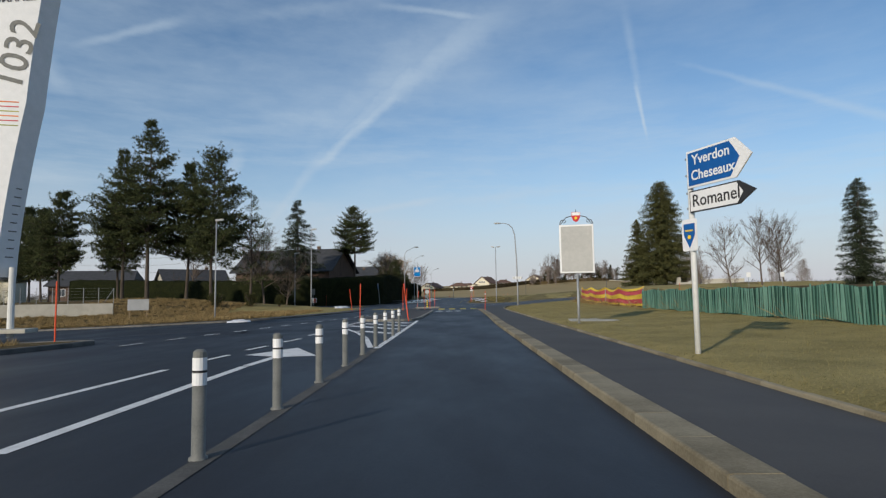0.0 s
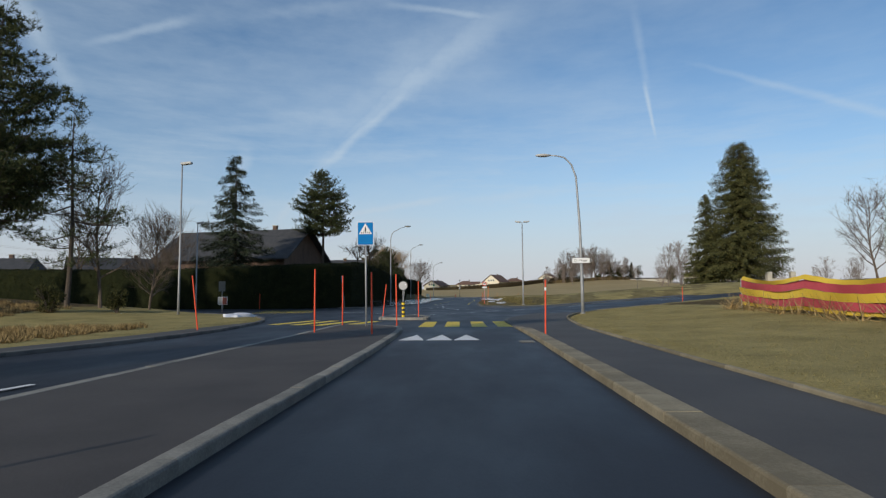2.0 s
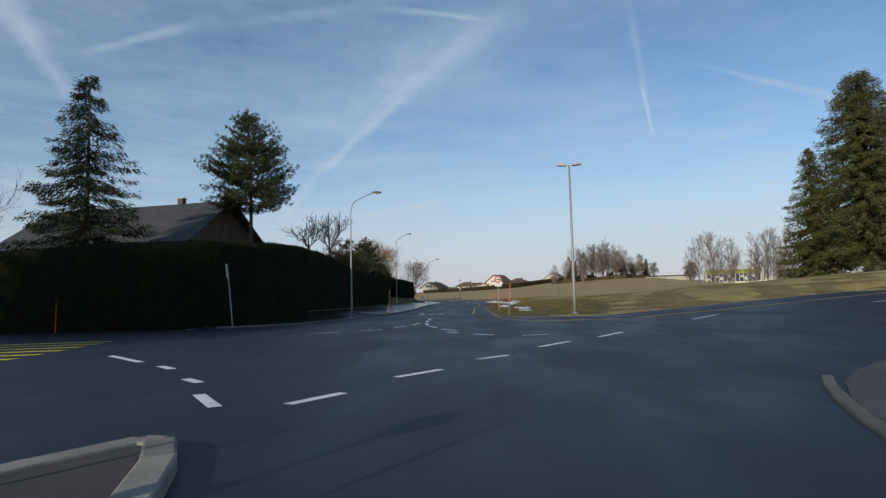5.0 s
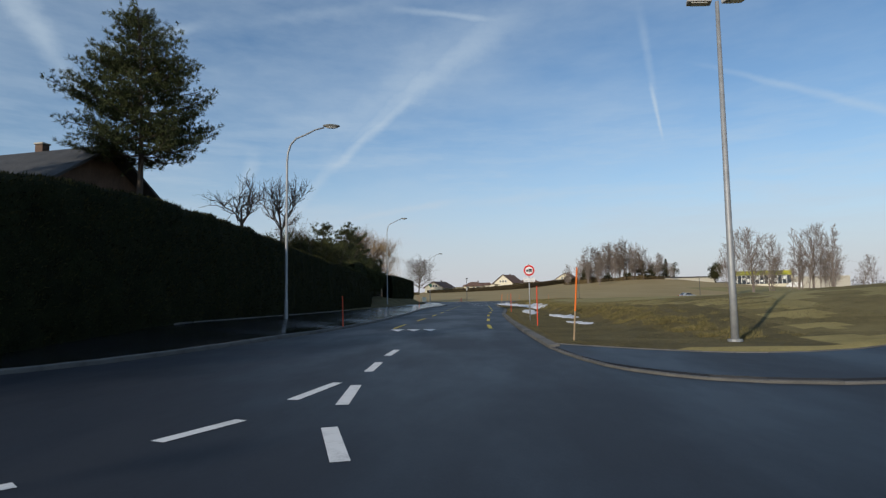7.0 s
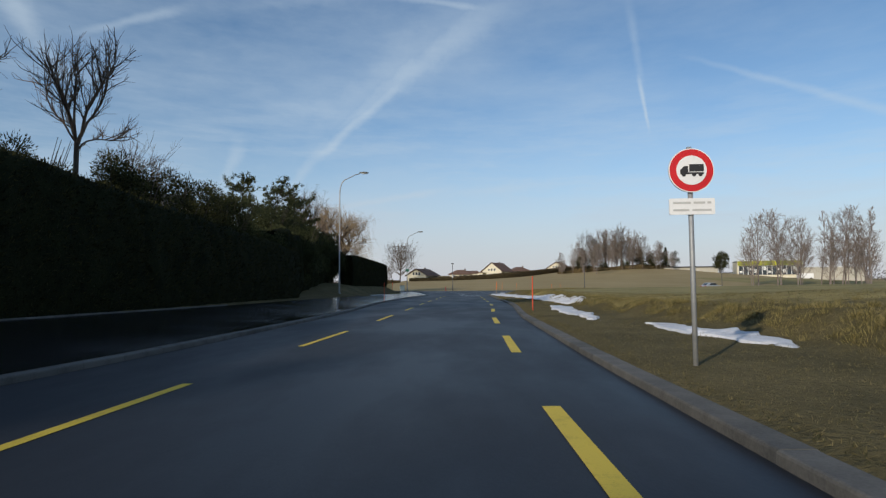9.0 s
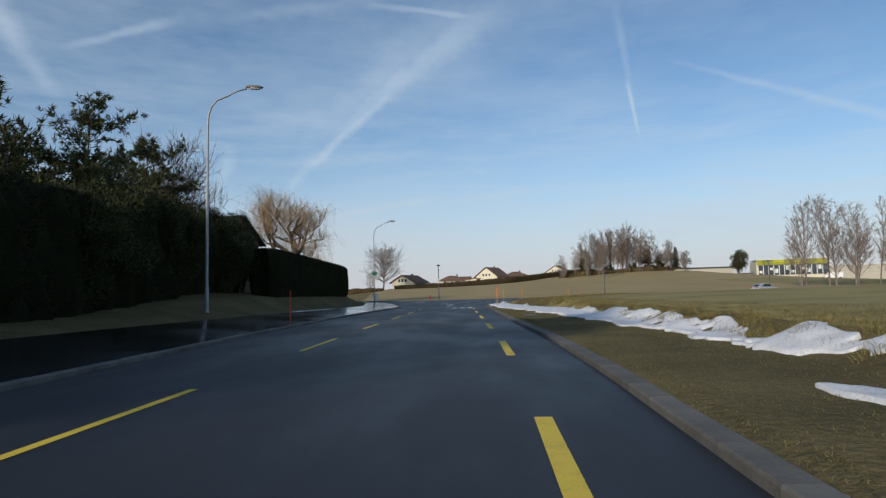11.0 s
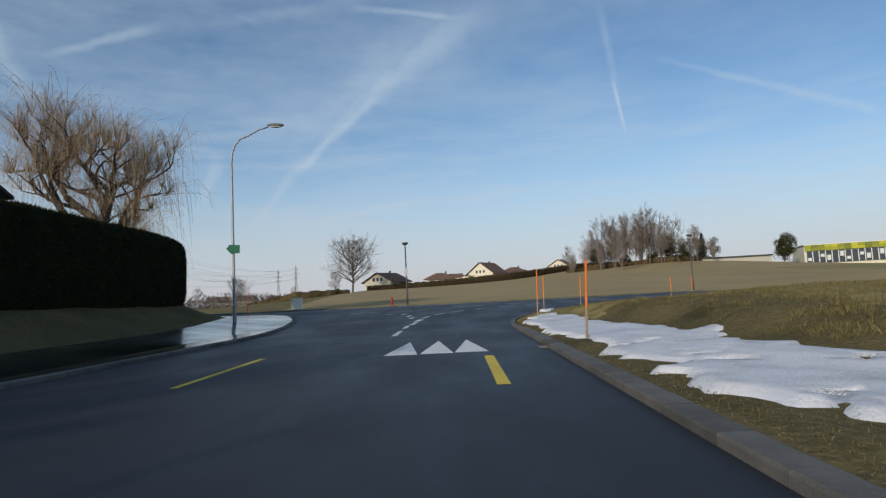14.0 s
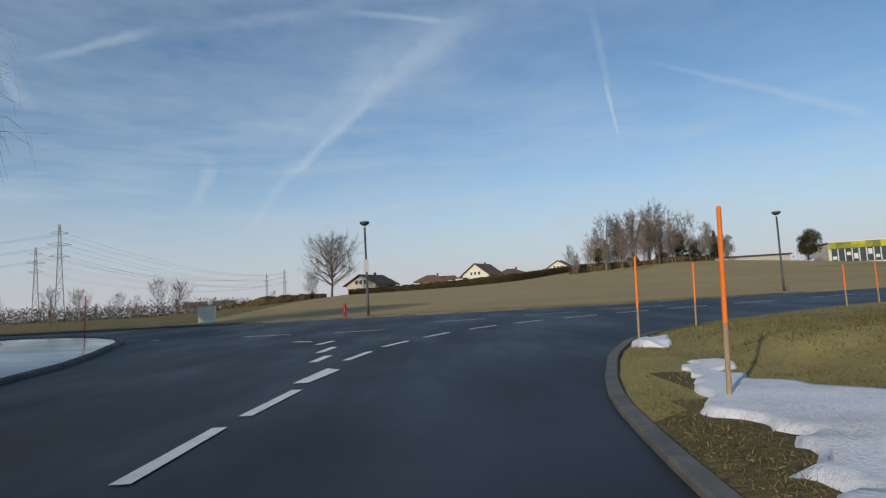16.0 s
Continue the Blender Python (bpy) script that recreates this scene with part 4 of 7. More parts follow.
def pine(place, h, r, seed, label, base=0.38, whorls=18, per=6, leaf=None, lean=0.0, point=0.62, girth=0.013, tuft=18, needle=0.30, broad=0.045, loose=0.25, rise=0.2):
    """A pine: whorls of boughs with side shoots, each carrying brushes of needles; loose makes the outline uneven."""
    rng = np.random.default_rng(seed)
    t = thing("pine_tree", label, "tree", place, 0, "conifers")
    s = Soup()
    xs = np.linspace(0, 1, 9)
    stem = lambda u: np.array([lean * h * u * u + 0.12 * math.sin(u * 5 + seed), 0.1 * math.sin(u * 4 + seed * 2), u * h * 0.97])
    s.limb([stem(u) - (0, 0, 0.3 * (u == 0)) for u in xs], (h * girth + 0.03) * (1.05 - xs), 9)
    put("trunk", s.mesh("trunk", M["bark"], True), t)
    s, at, way = Soup(), [], []
    for i in range(whorls):
        v = min(0.985, (i + rng.uniform(-0.2, 0.8)) / whorls) if i else 0.0
        prof = float(np.interp(v, (0, 0.18, 0.4, 0.6, 0.8, 0.93, 1.0), (0.80, 1.0, 0.94, 0.78, 0.52, 0.28, 0.10))) ** (point / 0.4)
        n = max(3, round(per * rng.uniform(0.7, 1.2) * (1 - 0.35 * v)))
        for k in range(n):
            a = 2 * math.pi * (k + rng.uniform(-0.35, 0.35)) / n + 1.9 * i
            lobe = 1 + loose * math.sin(2 * a + 5.1 * v + seed) + loose * rng.normal(0, 0.6)
            ln = max(0.35, r * min(1.0, prof) * min(1.25, max(0.35, lobe)) * rng.uniform(0.8, 1.08))
            out = np.array([math.cos(a), math.sin(a), 0.0])
            across = np.array([-out[1], out[0], 0.0])
            e = rise * (0.3 + 1.2 * v) + rng.normal(0, 0.16) + 0.7 * max(0.0, v - 0.7) / 0.3
            root = stem(min(0.99, base + (1 - base) * max(0.0, v + rng.normal(0, 0.6) / whorls)))
            pts = [root + out * ln * w * math.cos(e) + (0, 0, ln * (w * math.sin(e) - 0.10 * math.sin(w * math.pi) + 0.04 * w * w)) for w in (0, 0.3, 0.6, 0.85, 1.0)]
            s.limb(pts, np.array((0.028, 0.022, 0.016, 0.010, 0.006)) * (0.5 + 0.35 * ln), 4)
            shoots = max(5, int(ln * 2.9))
            for q in range(shoots + 1):
                w = 0.28 + 0.72 * q / shoots if v < 0.8 else 0.1 + 0.9 * q / shoots
                p = np.array([np.interp(w, (0, 0.3, 0.6, 0.85, 1.0), [z[c] for z in pts]) for c in range(3)])
                for sd in ((-1, 1) if q < shoots else (0,)):
                    l2 = (0.30 * ln * (1.15 - w) + 0.35) * rng.uniform(0.6, 1.2)
                    d2 = out * 0.65 + across * sd * 0.75 + np.array([0, 0, 0.35]) + rng.normal(0, 0.36, 3)
                    d2 /= np.linalg.norm(d2)
                    if l2 > 0.6 and q % 2 == 0:
                        s.limb([p, p + d2 * l2], (0.016, 0.006), 3)
                    for g in np.arange(0.30, l2 + 0.05, 0.34):
                        c = p + d2 * g
                        m = int(tuft * rng.uniform(0.7, 1.3))
                        at.append(c + rng.normal(0, 0.055, (m, 3)))
                        way.append(d2 * 0.7 + np.array([0, 0, 0.45]) + rng.normal(0, 0.80, (m, 3)))
    tagged(put("branchwork", s.mesh("branchwork", M["bark"]), t), kind="stuff")
    s = Soup()
    s.blades(np.concatenate(at), np.concatenate(way), needle, broad, rng)
    put("crown", s.mesh("crown", leaf or M["pine"]), t)
    return t


def axis_mesh(seed, h, wide, slant=0.9, low=0.22, girth=0.011, n1=24, n2=7, n3=6, material="twig", stems=1, lift=0.25, round_top=True):
    """A leafless tree: leaders, boughs, branches and twigs; slant is the boughs' angle from upright."""
    rng = np.random.default_rng(seed)
    s, bole = Soup(), Soup()
    fine = 0.010 if material == "twig" else 0.013

    def run(p, d, ln, rad, segs, wob, up, sides, tip=0.25, into=None):
        pts, q, d = [np.array(p, float)], np.array(p, float), np.array(d, float)
        for k in range(segs):
            d = d + rng.normal(0, wob, 3) + (0, 0, up)
            d /= np.linalg.norm(d)
            q = q + d * ln / segs
            pts.append(q)
        (into or s).limb(pts, np.linspace(rad, rad * tip, segs + 1), sides)
        return pts

    def on(pts, w):
        k = min(int(w * (len(pts) - 1)), len(pts) - 2)
        f = w * (len(pts) - 1) - k
        return pts[k] * (1 - f) + pts[k + 1] * f, pts[k + 1] - pts[k]

    for st in range(stems):
        hh = h * (1.0 if st == 0 else rng.uniform(0.72, 0.97))
        o = (0, 0, -0.2) if stems == 1 else (rng.normal(0, 0.03 * h), rng.normal(0, 0.03 * h), -0.2)
        lead = run(o, (rng.normal(0, 0.04), rng.normal(0, 0.04), 1), hh, hh * girth, 7, 0.05, 0.06, 7, 0.08, bole)
        for i in range(n1):
            w = low + (0.97 - low) * ((i + rng.uniform(0, 1)) / n1)
            p, d = on(lead, w)
            v = (w - low) / (1 - low)
            ln = hh * wide * (math.sin(math.pi * min(1.0, 0.28 + 0.72 * v)) ** 0.6 if round_top else (1 - v) ** 0.7) * rng.uniform(0.7, 1.15) + 0.05 * hh
            a = 2.4 * i + rng.normal(0, 0.3)
            g = slant * rng.uniform(0.75, 1.2) * (1 - 0.35 * v)
            way = np.array([math.cos(a) * math.sin(g), math.sin(a) * math.sin(g), math.cos(g)])
            b1 = run(p, way, ln, hh * girth * (1 - w) * 0.55 + 0.012, 4, 0.10, lift * 0.35, 5, 0.2)
            for j in range(n2):
                p2, d2 = on(b1, rng.uniform(0.2, 1.0))
                d2 = d2 / np.linalg.norm(d2) + rng.normal(0, 0.55, 3)
                b2 = run(p2, d2 / np.linalg.norm(d2), ln * rng.uniform(0.28, 0.5), 0.014 + 0.001 * hh * 0.4, 3, 0.14, lift * 0.5, 4, 0.4)
                for k in range(n3):
                    p3, d3 = on(b2, rng.uniform(0.15, 1.0))
                    d3 = d3 / np.linalg.norm(d3) + rng.normal(0, 0.6, 3)
                    run(p3, d3 / np.linalg.norm(d3), ln * rng.uniform(0.12, 0.26), fine, 2, 0.16, lift * 0.4, 3, 0.5)
    return bole.mesh("trunk", M[material]), s.mesh("branchwork", M[material])


def vase_mesh(seed, h, trunk, spread, limbs, wobble, up, n2, n3, girth):
    """A pruned tree: a trunk that forks at one height into wavy limbs with upright shoots; spread is their angle from upright."""
    rng = np.random.default_rng(seed)
    s, stem = Soup(), Soup()

    def run(p, d, ln, r0, segs, wob, rise, sides, tip, into=None):
        pts, q, d = [np.array(p, float)], np.array(p, float), np.array(d, float)
        for k in range(segs):
            d = d + rng.normal(0, wob, 3) + (0, 0, rise)
            d /= np.linalg.norm(d)
            q = q + d * ln / segs
            pts.append(q)
        (into or s).limb(pts, np.linspace(r0, r0 * tip, segs + 1), sides)
        return pts

    bole = run((0, 0, -0.2), (0.05, 0.02, 1), trunk + 0.2, girth * 1.6, 4, 0.05, 0.05, 8, 0.8, stem)
    reach = (h - trunk) / max(0.6, math.cos(spread * 0.75))
    for k in range(limbs):
        a = 2 * math.pi * k / limbs + rng.normal(0, 0.3)
        g = spread * rng.uniform(0.45, 1.15)
        limb = run(bole[-1] - (0, 0, rng.uniform(0, 0.5)), (math.cos(a) * math.sin(g), math.sin(a) * math.sin(g), math.cos(g)), reach * rng.uniform(0.6, 0.85), girth * rng.uniform(0.55, 0.9), 7, wobble, up, 6, 0.25)
        for j in range(n2):
            w = rng.uniform(0.25, 1.0)
            c = min(6, int(w * 7))
            d = limb[c + 1] - limb[c]
            d = d / np.linalg.norm(d) + rng.normal(0, 0.55, 3) + (0, 0, 0.25)
            b = run(limb[c] + (limb[c + 1] - limb[c]) * (w * 7 - c), d / np.linalg.norm(d), reach * rng.uniform(0.16, 0.34), 0.026, 4, wobble * 0.8, 0.06, 4, 0.4)
            for q in range(n3):
                e = rng.integers(1, 5)
                d = rng.normal(0, 0.55, 3) + (b[e] - b[e - 1]) / np.linalg.norm(b[e] - b[e - 1]) + (0, 0, 0.35)
                run(b[e], d / np.linalg.norm(d), rng.uniform(0.25, 0.75), 0.011, 2, 0.12, 0.05, 3, 0.5)
    return stem.mesh("trunk", M["bark"]), s.mesh("branchwork", M["twig"])


def bare_tree(place, me, label, turn=0.0, scale=1.0, group="bare trees"):
    t = thing("bare_tree", label, "tree", place, turn, group)
    put("trunk", me[0], t).scale = (scale, scale, scale)
    tagged(put("branchwork", me[1], t), kind="stuff").scale = (scale, scale, scale)
    return t


def willow(place, h, seed, label):
    rng = np.random.default_rng(seed)
    t = thing("willow_tree", label, "tree", place, 0)
    s, w = Soup(), Soup()
    ends = []

    def grow(p, d, ln, rad, depth):
        pts, q = [np.array(p)], np.array(p, float)
        d = np.array(d, float)
        for k in range(3):
            d = d + rng.normal(0, 0.13, 3) + (0, 0, 0.05)
            d /= np.linalg.norm(d)
            q = q + d * ln / 3
            pts.append(q)
        s.limb(pts, np.linspace(rad, rad * 0.72, 4), 7)
        if depth == 0:
            ends.append((q, d))
            return
        for k in range(3):
            grow(pts[-1] if k < 2 else pts[2], d + rng.normal(0, 0.78, 3) * (1, 1, 0.5) + (0, 0, 0.0), ln * rng.uniform(0.50, 0.74), rad * 0.52, depth - 1)

    grow((0, 0, -0.3), (0.05, 0, 1), h * 0.38, h * 0.034, 4)
    for p, d in ends:
        for k in range(18):
            a = rng.uniform(0, 2 * math.pi)
            out = np.array([math.cos(a), math.sin(a), 0]) * rng.uniform(0.4, 1.0) + d * 0.6
            rise, reach, fall = rng.uniform(0.3, 1.7), rng.uniform(0.7, 2.2), rng.uniform(-0.5, 1.8) if k % 2 else rng.uniform(1.5, 7.0) * rng.uniform(0.3, 1)
            pts = [p, p + out * reach * 0.4 + (0, 0, rise * 0.75), p + out * reach * 0.85 + (0, 0, rise), p + out * reach * 1.15 + (0, 0, rise - fall * 0.4), p + out * reach * 1.25 + rng.normal(0, 0.1, 3) + (0, 0, rise - fall)]
            w.limb(pts, (0.013, 0.010, 0.008, 0.006, 0.004), 3)
    top = max(v[2] for v in w.v)
    for soup in (s, w):
        soup.v = [(x * 1.12 * h / top, y * 1.12 * h / top, z * h / top) for x, y, z in soup.v]
    put("trunk", s.mesh("trunk", M["bark"], True), t)
    tagged(put("twig_curtain", w.mesh("twig_curtain", M["willow"]), t, "long drooping yellow-brown twigs"), kind="stuff")
    return t


def hedge(name, path, width, heights, seed, label, leaves=45, leaf="hedge", ragged=0.10, inside="hedgeshade"):
    """A clipped hedge along a polyline; heights is one value a corner, above the ground."""
    rng = np.random.default_rng(seed)
    t = thing(name, label, "hedge")
    pts, hs = [], []
    for (a, ha), (b, hb) in zip(zip(path, heights), zip(path[1:], heights[1:])):
        n = max(1, int(math.dist(a, b) / 0.6))
        for k in range(n):
            pts.append((a[0] + (b[0] - a[0]) * k / n, a[1] + (b[1] - a[1]) * k / n))
            hs.append(ha + (hb - ha) * k / n)
    pts.append(path[-1])
    hs.append(heights[-1])
    P = np.array(pts)
    T = np.gradient(P, axis=0)
    T /= np.linalg.norm(T, axis=1, keepdims=True)
    N = np.stack([T[:, 1], -T[:, 0]], 1)
    zs = ground_z(P[:, 0], P[:, 1])
    prof = [(-0.42, 0.0), (-0.5, 0.15), (-0.52, 0.4), (-0.5, 0.7), (-0.46, 0.93), (-0.34, 0.99), (0, 1.0), (0.34, 0.99), (0.46, 0.93), (0.5, 0.7), (0.52, 0.4), (0.5, 0.15), (0.42, 0.0)]
    v = []
    for i in range(len(P)):
        end = min(i, len(P) - 1 - i)
        squeeze = (0.55, 0.85)[end] if end < 2 else 1.0
        for o, u in prof:
            bulge = 1 + ragged * rng.normal(0, 0.5)
            x, y = P[i] + N[i] * o * width * bulge * squeeze
            v.append((x, y, zs[i] - 0.25 * (u == 0) + u * hs[i] * (0.985 if squeeze < 1 else 1) + (rng.normal(0, ragged * 0.55) if u > 0 else 0)))
    k = len(prof)
    f = [(i * k + j, i * k + j + 1, (i + 1) * k + j + 1, (i + 1) * k + j) for i in range(len(P) - 1) for j in range(k - 1)]
    f += [tuple(range(k)), tuple(range((len(P) - 1) * k, len(P) * k))[::-1]]
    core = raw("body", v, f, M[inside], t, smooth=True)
    V = np.array(v)
    at, way = [], []
    for q in f:
        a, b, c, d = (V[q[0]], V[q[1]], V[q[2]], V[q[3]]) if len(q) == 4 else (V[q[0]], V[q[4]], V[q[8]], V[q[12]])
        n = np.cross(c - a, d - b)
        area = np.linalg.norm(n) / 2
        m = rng.poisson(area * leaves * 2.4)
        if m == 0:
            continue
        n = n / (2 * area + 1e-9)
        s1, s2 = rng.uniform(0, 1, (m, 1)), rng.uniform(0, 1, (m, 1))
        at.append((a * (1 - s1) + b * s1) * (1 - s2) + (d * (1 - s1) + c * s1) * s2 - n * 0.03)
        way.append(n * 0.7 + rng.normal(0, 0.45, (m, 3)) + (0, 0, 0.55))
    at, way = np.concatenate(at), np.concatenate(way)
    mid = np.mean(V, axis=0)
    s = Soup()
    centre = P[np.argmin(((at[:, None, :2] - P[None, ::4]) ** 2).sum(-1), 1) * 4]
    out = at[:, :2] - centre
    flip = (way[:, :2] * out).sum(1) < 0
    way[flip, :2] *= -1
    s.blades(at, way, 0.15, 0.055, rng)
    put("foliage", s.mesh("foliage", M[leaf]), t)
    return t


def bush(place, r, h, seed, label, leaf="bush", n=2600, coarse=1.0):
    rng = np.random.default_rng(seed)
    t = thing("bush", label, "bush", place, 0, "bushes")
    s = Soup()
    for k in range(14):
        a = rng.uniform(0, 2 * math.pi)
        s.limb([(0, 0, -0.2), (math.cos(a) * r * 0.35, math.sin(a) * r * 0.35, h * 0.45), (math.cos(a) * r * 0.75, math.sin(a) * r * 0.75, h * rng.uniform(0.6, 0.95))], (0.05, 0.03, 0.01), 4)
    tagged(put("stemwork", s.mesh("stemwork", M["bark"]), t), kind="stuff")
    lumps = rng.normal(0, 1, (26, 3))
    lumps /= np.linalg.norm(lumps, axis=1, keepdims=True)
    lumps = lumps * rng.uniform(0.35, 0.85, (26, 1)) * (r, r, h * 0.5) + (0, 0, h * 0.52)
    pick = lumps[rng.integers(0, 26, n)]
    ball = rng.normal(0, 1, (n, 3))
    ball /= np.linalg.norm(ball, axis=1, keepdims=True)
    at = pick + ball * rng.uniform(0.3, 1, (n, 1)) * r * 0.36
    at[:, 2] = np.maximum(at[:, 2], 0.05)
    s = Soup()
    s.blades(at, ball + (0, 0, 0.4), 0.115 * coarse, 0.055 * coarse, rng)
    put("foliage", s.mesh("foliage", M[leaf]), t)
    return t


def at_ground(x, y, lift=0.0):
    return (x, y, gz(x, y) + lift)


# first stretch: the wooded bank on the far side
for x, y, h, r, sd, lean, point, loose in ((-27.0, 65.2, 17.4, 5.4, 3, 0.01, 0.50, 0.30), (-33.6, 64.2, 20.6, 5.2, 4, 0.0, 0.85, 0.24), (-36.6, 64.8, 17.0, 4.4, 5, -0.02, 0.80, 0.30), (-30.8, 67.5, 16.2, 4.2, 6, 0.02, 0.70, 0.34),
                                           (-39.5, 68.5, 12.4, 3.2, 20, 0.0, 0.7, 0.3), (-44.2, 65.4, 12.8, 3.6, 15, 0.0, 0.6, 0.3), (-48.5, 68.5, 11.4, 3.4, 8, 0.02, 0.6, 0.3), (-54, 74, 13.0, 4.0, 7, 0.0, 0.6, 0.3), (-59, 70, 12.0, 3.8, 9, 0.0, 0.6, 0.3)):
    pine(at_ground(x, y, -0.1), h, r * 0.80, sd, "tall dark Scots pine with a bare lower trunk on a bank", base=0.30, whorls=24, per=7, lean=lean, point=point * 0.8, girth=0.0095, tuft=17, needle=0.27, broad=0.045, loose=loose, rise=0.16)
pine(at_ground(-23.2, 66.6, -0.1), 12.6, 2.9, 19, "half-bare old pine with thin brownish foliage on a bank", base=0.22, whorls=14, per=5, lean=0.02, point=0.45, girth=0.010, tuft=7, needle=0.30, broad=0.04, loose=0.40, rise=0.0)
spruce(at_ground(-27.8, 104.1), 17.4, 6.0, 11, M["bluespruce"], "dark spruce with drooping branches behind a hedge", droop=0.30, bare=0.10, fullness=0.66, density=1.0)
pine(at_ground(-19.8, 115.8), 18.0, 4.1, 12, "rounded dark green pine rising behind a hedge", base=0.51, whorls=20, per=9, point=0.36, tuft=21, needle=0.22, broad=0.036, loose=0.10, rise=0.16)
spruce(at_ground(39.2, 128.8), 15.2, 4.2, 14, M["spruce"], "slim spruce close beside a larger one", droop=0.28, bare=0.03, density=1.1, fullness=0.9)
spruce(at_ground(43.8, 126.8), 23.0, 7.4, 13, M["spruce"], "large dense spruce standing on open grass", droop=0.36, bare=0.09, density=1.0, fullness=1.5, taper=0.50, loft=1.4)
spruce(at_ground(60, 89), 16.0, 3.3, 17, M["bluespruce"], "narrow dark conifer at a cemetery hedge", droop=0.22, bare=0.02, density=1.0, taper=0.5)
spruce(at_ground(66, 88), 11.0, 2.4, 18, M["bluespruce"], "small dark conifer at a cemetery hedge", droop=0.22, bare=0.02)

B1 = axis_mesh(21, 10.0, 0.40, 0.95, 0.24, 0.015, 22, 8, 7)
B2 = axis_mesh(22, 10.0, 0.46, 1.15, 0.16, 0.014, 20, 8, 7, stems=2, lift=0.35)
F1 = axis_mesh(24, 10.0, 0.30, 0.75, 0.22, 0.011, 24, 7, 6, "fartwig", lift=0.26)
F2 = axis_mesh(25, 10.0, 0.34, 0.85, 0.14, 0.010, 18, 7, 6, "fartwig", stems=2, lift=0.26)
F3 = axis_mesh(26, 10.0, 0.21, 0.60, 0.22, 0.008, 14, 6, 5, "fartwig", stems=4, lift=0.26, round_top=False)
BR = axis_mesh(27, 10.0, 0.54, 1.20, 0.20, 0.022, 64, 9, 6, lift=0.22)
G1 = vase_mesh(28, 8.8, 5.9, 1.15, 6, 0.32, 0.02, 11, 8, 0.09)
G2 = vase_mesh(29, 10.2, 6.0, 0.74, 9, 0.14, 0.05, 12, 8, 0.075)
for x, y, me, sc, tn, lb in ((-22.0, 68.0, B1, 0.82, 20, "leafless tree at the edge of a pine bank"), (-20.0, 70, B2, 0.55, 70, "leafless shrubby tree below pines"), (-33, 96, B2, 0.95, 130, "leafless tree behind a dark hedge"),
                             (-45, 100, B1, 1.0, 200, "leafless tree behind a dark hedge"), (-15.6, 121.8, G1, 1.0, 40, "pruned leafless fruit tree behind a hedge"), (-14.8, 127.8, G2, 1.0, 160, "leafless tree behind a hedge"), (-15.2, 133, B2, 0.62, 250, "spreading leafless tree behind a hedge"),
                             (45, 98, B1, 1.0, 10, "leafless roadside tree near a cemetery"), (55, 108, B1, 1.15, 100, "leafless tree on the grass slope"), (61, 112, B2, 1.1, 200, "leafless tree near a cemetery"), (70, 130, B1, 1.0, 300, "leafless tree on the slope"),
                             (-22.5, 340, BR, 1.34, 0, "large round leafless tree on a field edge"), (-26.5, 335, B2, 0.6, 50, "low leafless shrub on a field edge")):
    bare_tree(at_ground(x, y), me, lb, tn, sc)
willow(at_ground(-20.6, 214.5), 17.0, 31, "pollarded willow with long drooping winter twigs")
willow(at_ground(-25.6, 216.5), 16.2, 32, "old willow with drooping bare twigs behind a hedge")

# wood on the hill and the trees round the field
rng = np.random.default_rng(40)
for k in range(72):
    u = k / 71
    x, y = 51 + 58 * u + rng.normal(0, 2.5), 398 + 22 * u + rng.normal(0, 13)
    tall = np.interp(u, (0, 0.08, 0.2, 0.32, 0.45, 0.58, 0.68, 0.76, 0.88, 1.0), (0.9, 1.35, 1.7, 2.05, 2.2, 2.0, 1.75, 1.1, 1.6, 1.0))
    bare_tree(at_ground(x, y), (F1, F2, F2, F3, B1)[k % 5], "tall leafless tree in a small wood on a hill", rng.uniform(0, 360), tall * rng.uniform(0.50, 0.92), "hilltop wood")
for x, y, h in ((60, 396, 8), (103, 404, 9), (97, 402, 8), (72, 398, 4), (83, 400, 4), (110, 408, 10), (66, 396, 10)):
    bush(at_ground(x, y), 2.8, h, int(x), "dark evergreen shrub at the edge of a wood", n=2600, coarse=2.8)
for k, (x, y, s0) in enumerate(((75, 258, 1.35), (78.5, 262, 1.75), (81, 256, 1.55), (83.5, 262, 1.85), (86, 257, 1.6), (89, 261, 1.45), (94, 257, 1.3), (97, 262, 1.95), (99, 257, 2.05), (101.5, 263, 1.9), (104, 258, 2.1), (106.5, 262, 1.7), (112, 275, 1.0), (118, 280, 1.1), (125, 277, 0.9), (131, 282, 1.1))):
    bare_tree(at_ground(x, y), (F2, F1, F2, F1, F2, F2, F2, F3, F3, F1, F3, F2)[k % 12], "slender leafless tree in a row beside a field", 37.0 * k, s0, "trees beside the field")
spruce(at_ground(105.7, 408), 10.8, 2.0, 45, M["bluespruce"], "small dark conifer at the end of a wood", droop=0.2, bare=0.02)
pine(at_ground(91, 402), 9.6, 3.4, 46, "broad dark evergreen at the edge of a wood", base=0.05, whorls=9, per=5, leaf=M["bush"], tuft=12, needle=0.6, broad=0.16)
bush(at_ground(117, 372), 3.9, 9.8, 44, "round evergreen beside a low hall", n=14000, coarse=2.6)
s = Soup()
wx = np.concatenate([rng.uniform(-420, -48, 30000), rng.uniform(150, 420, 6000)])
wy = np.where(wx < 0, 470 + 0.25 * wx, 420) + rng.normal(0, 22, len(wx))
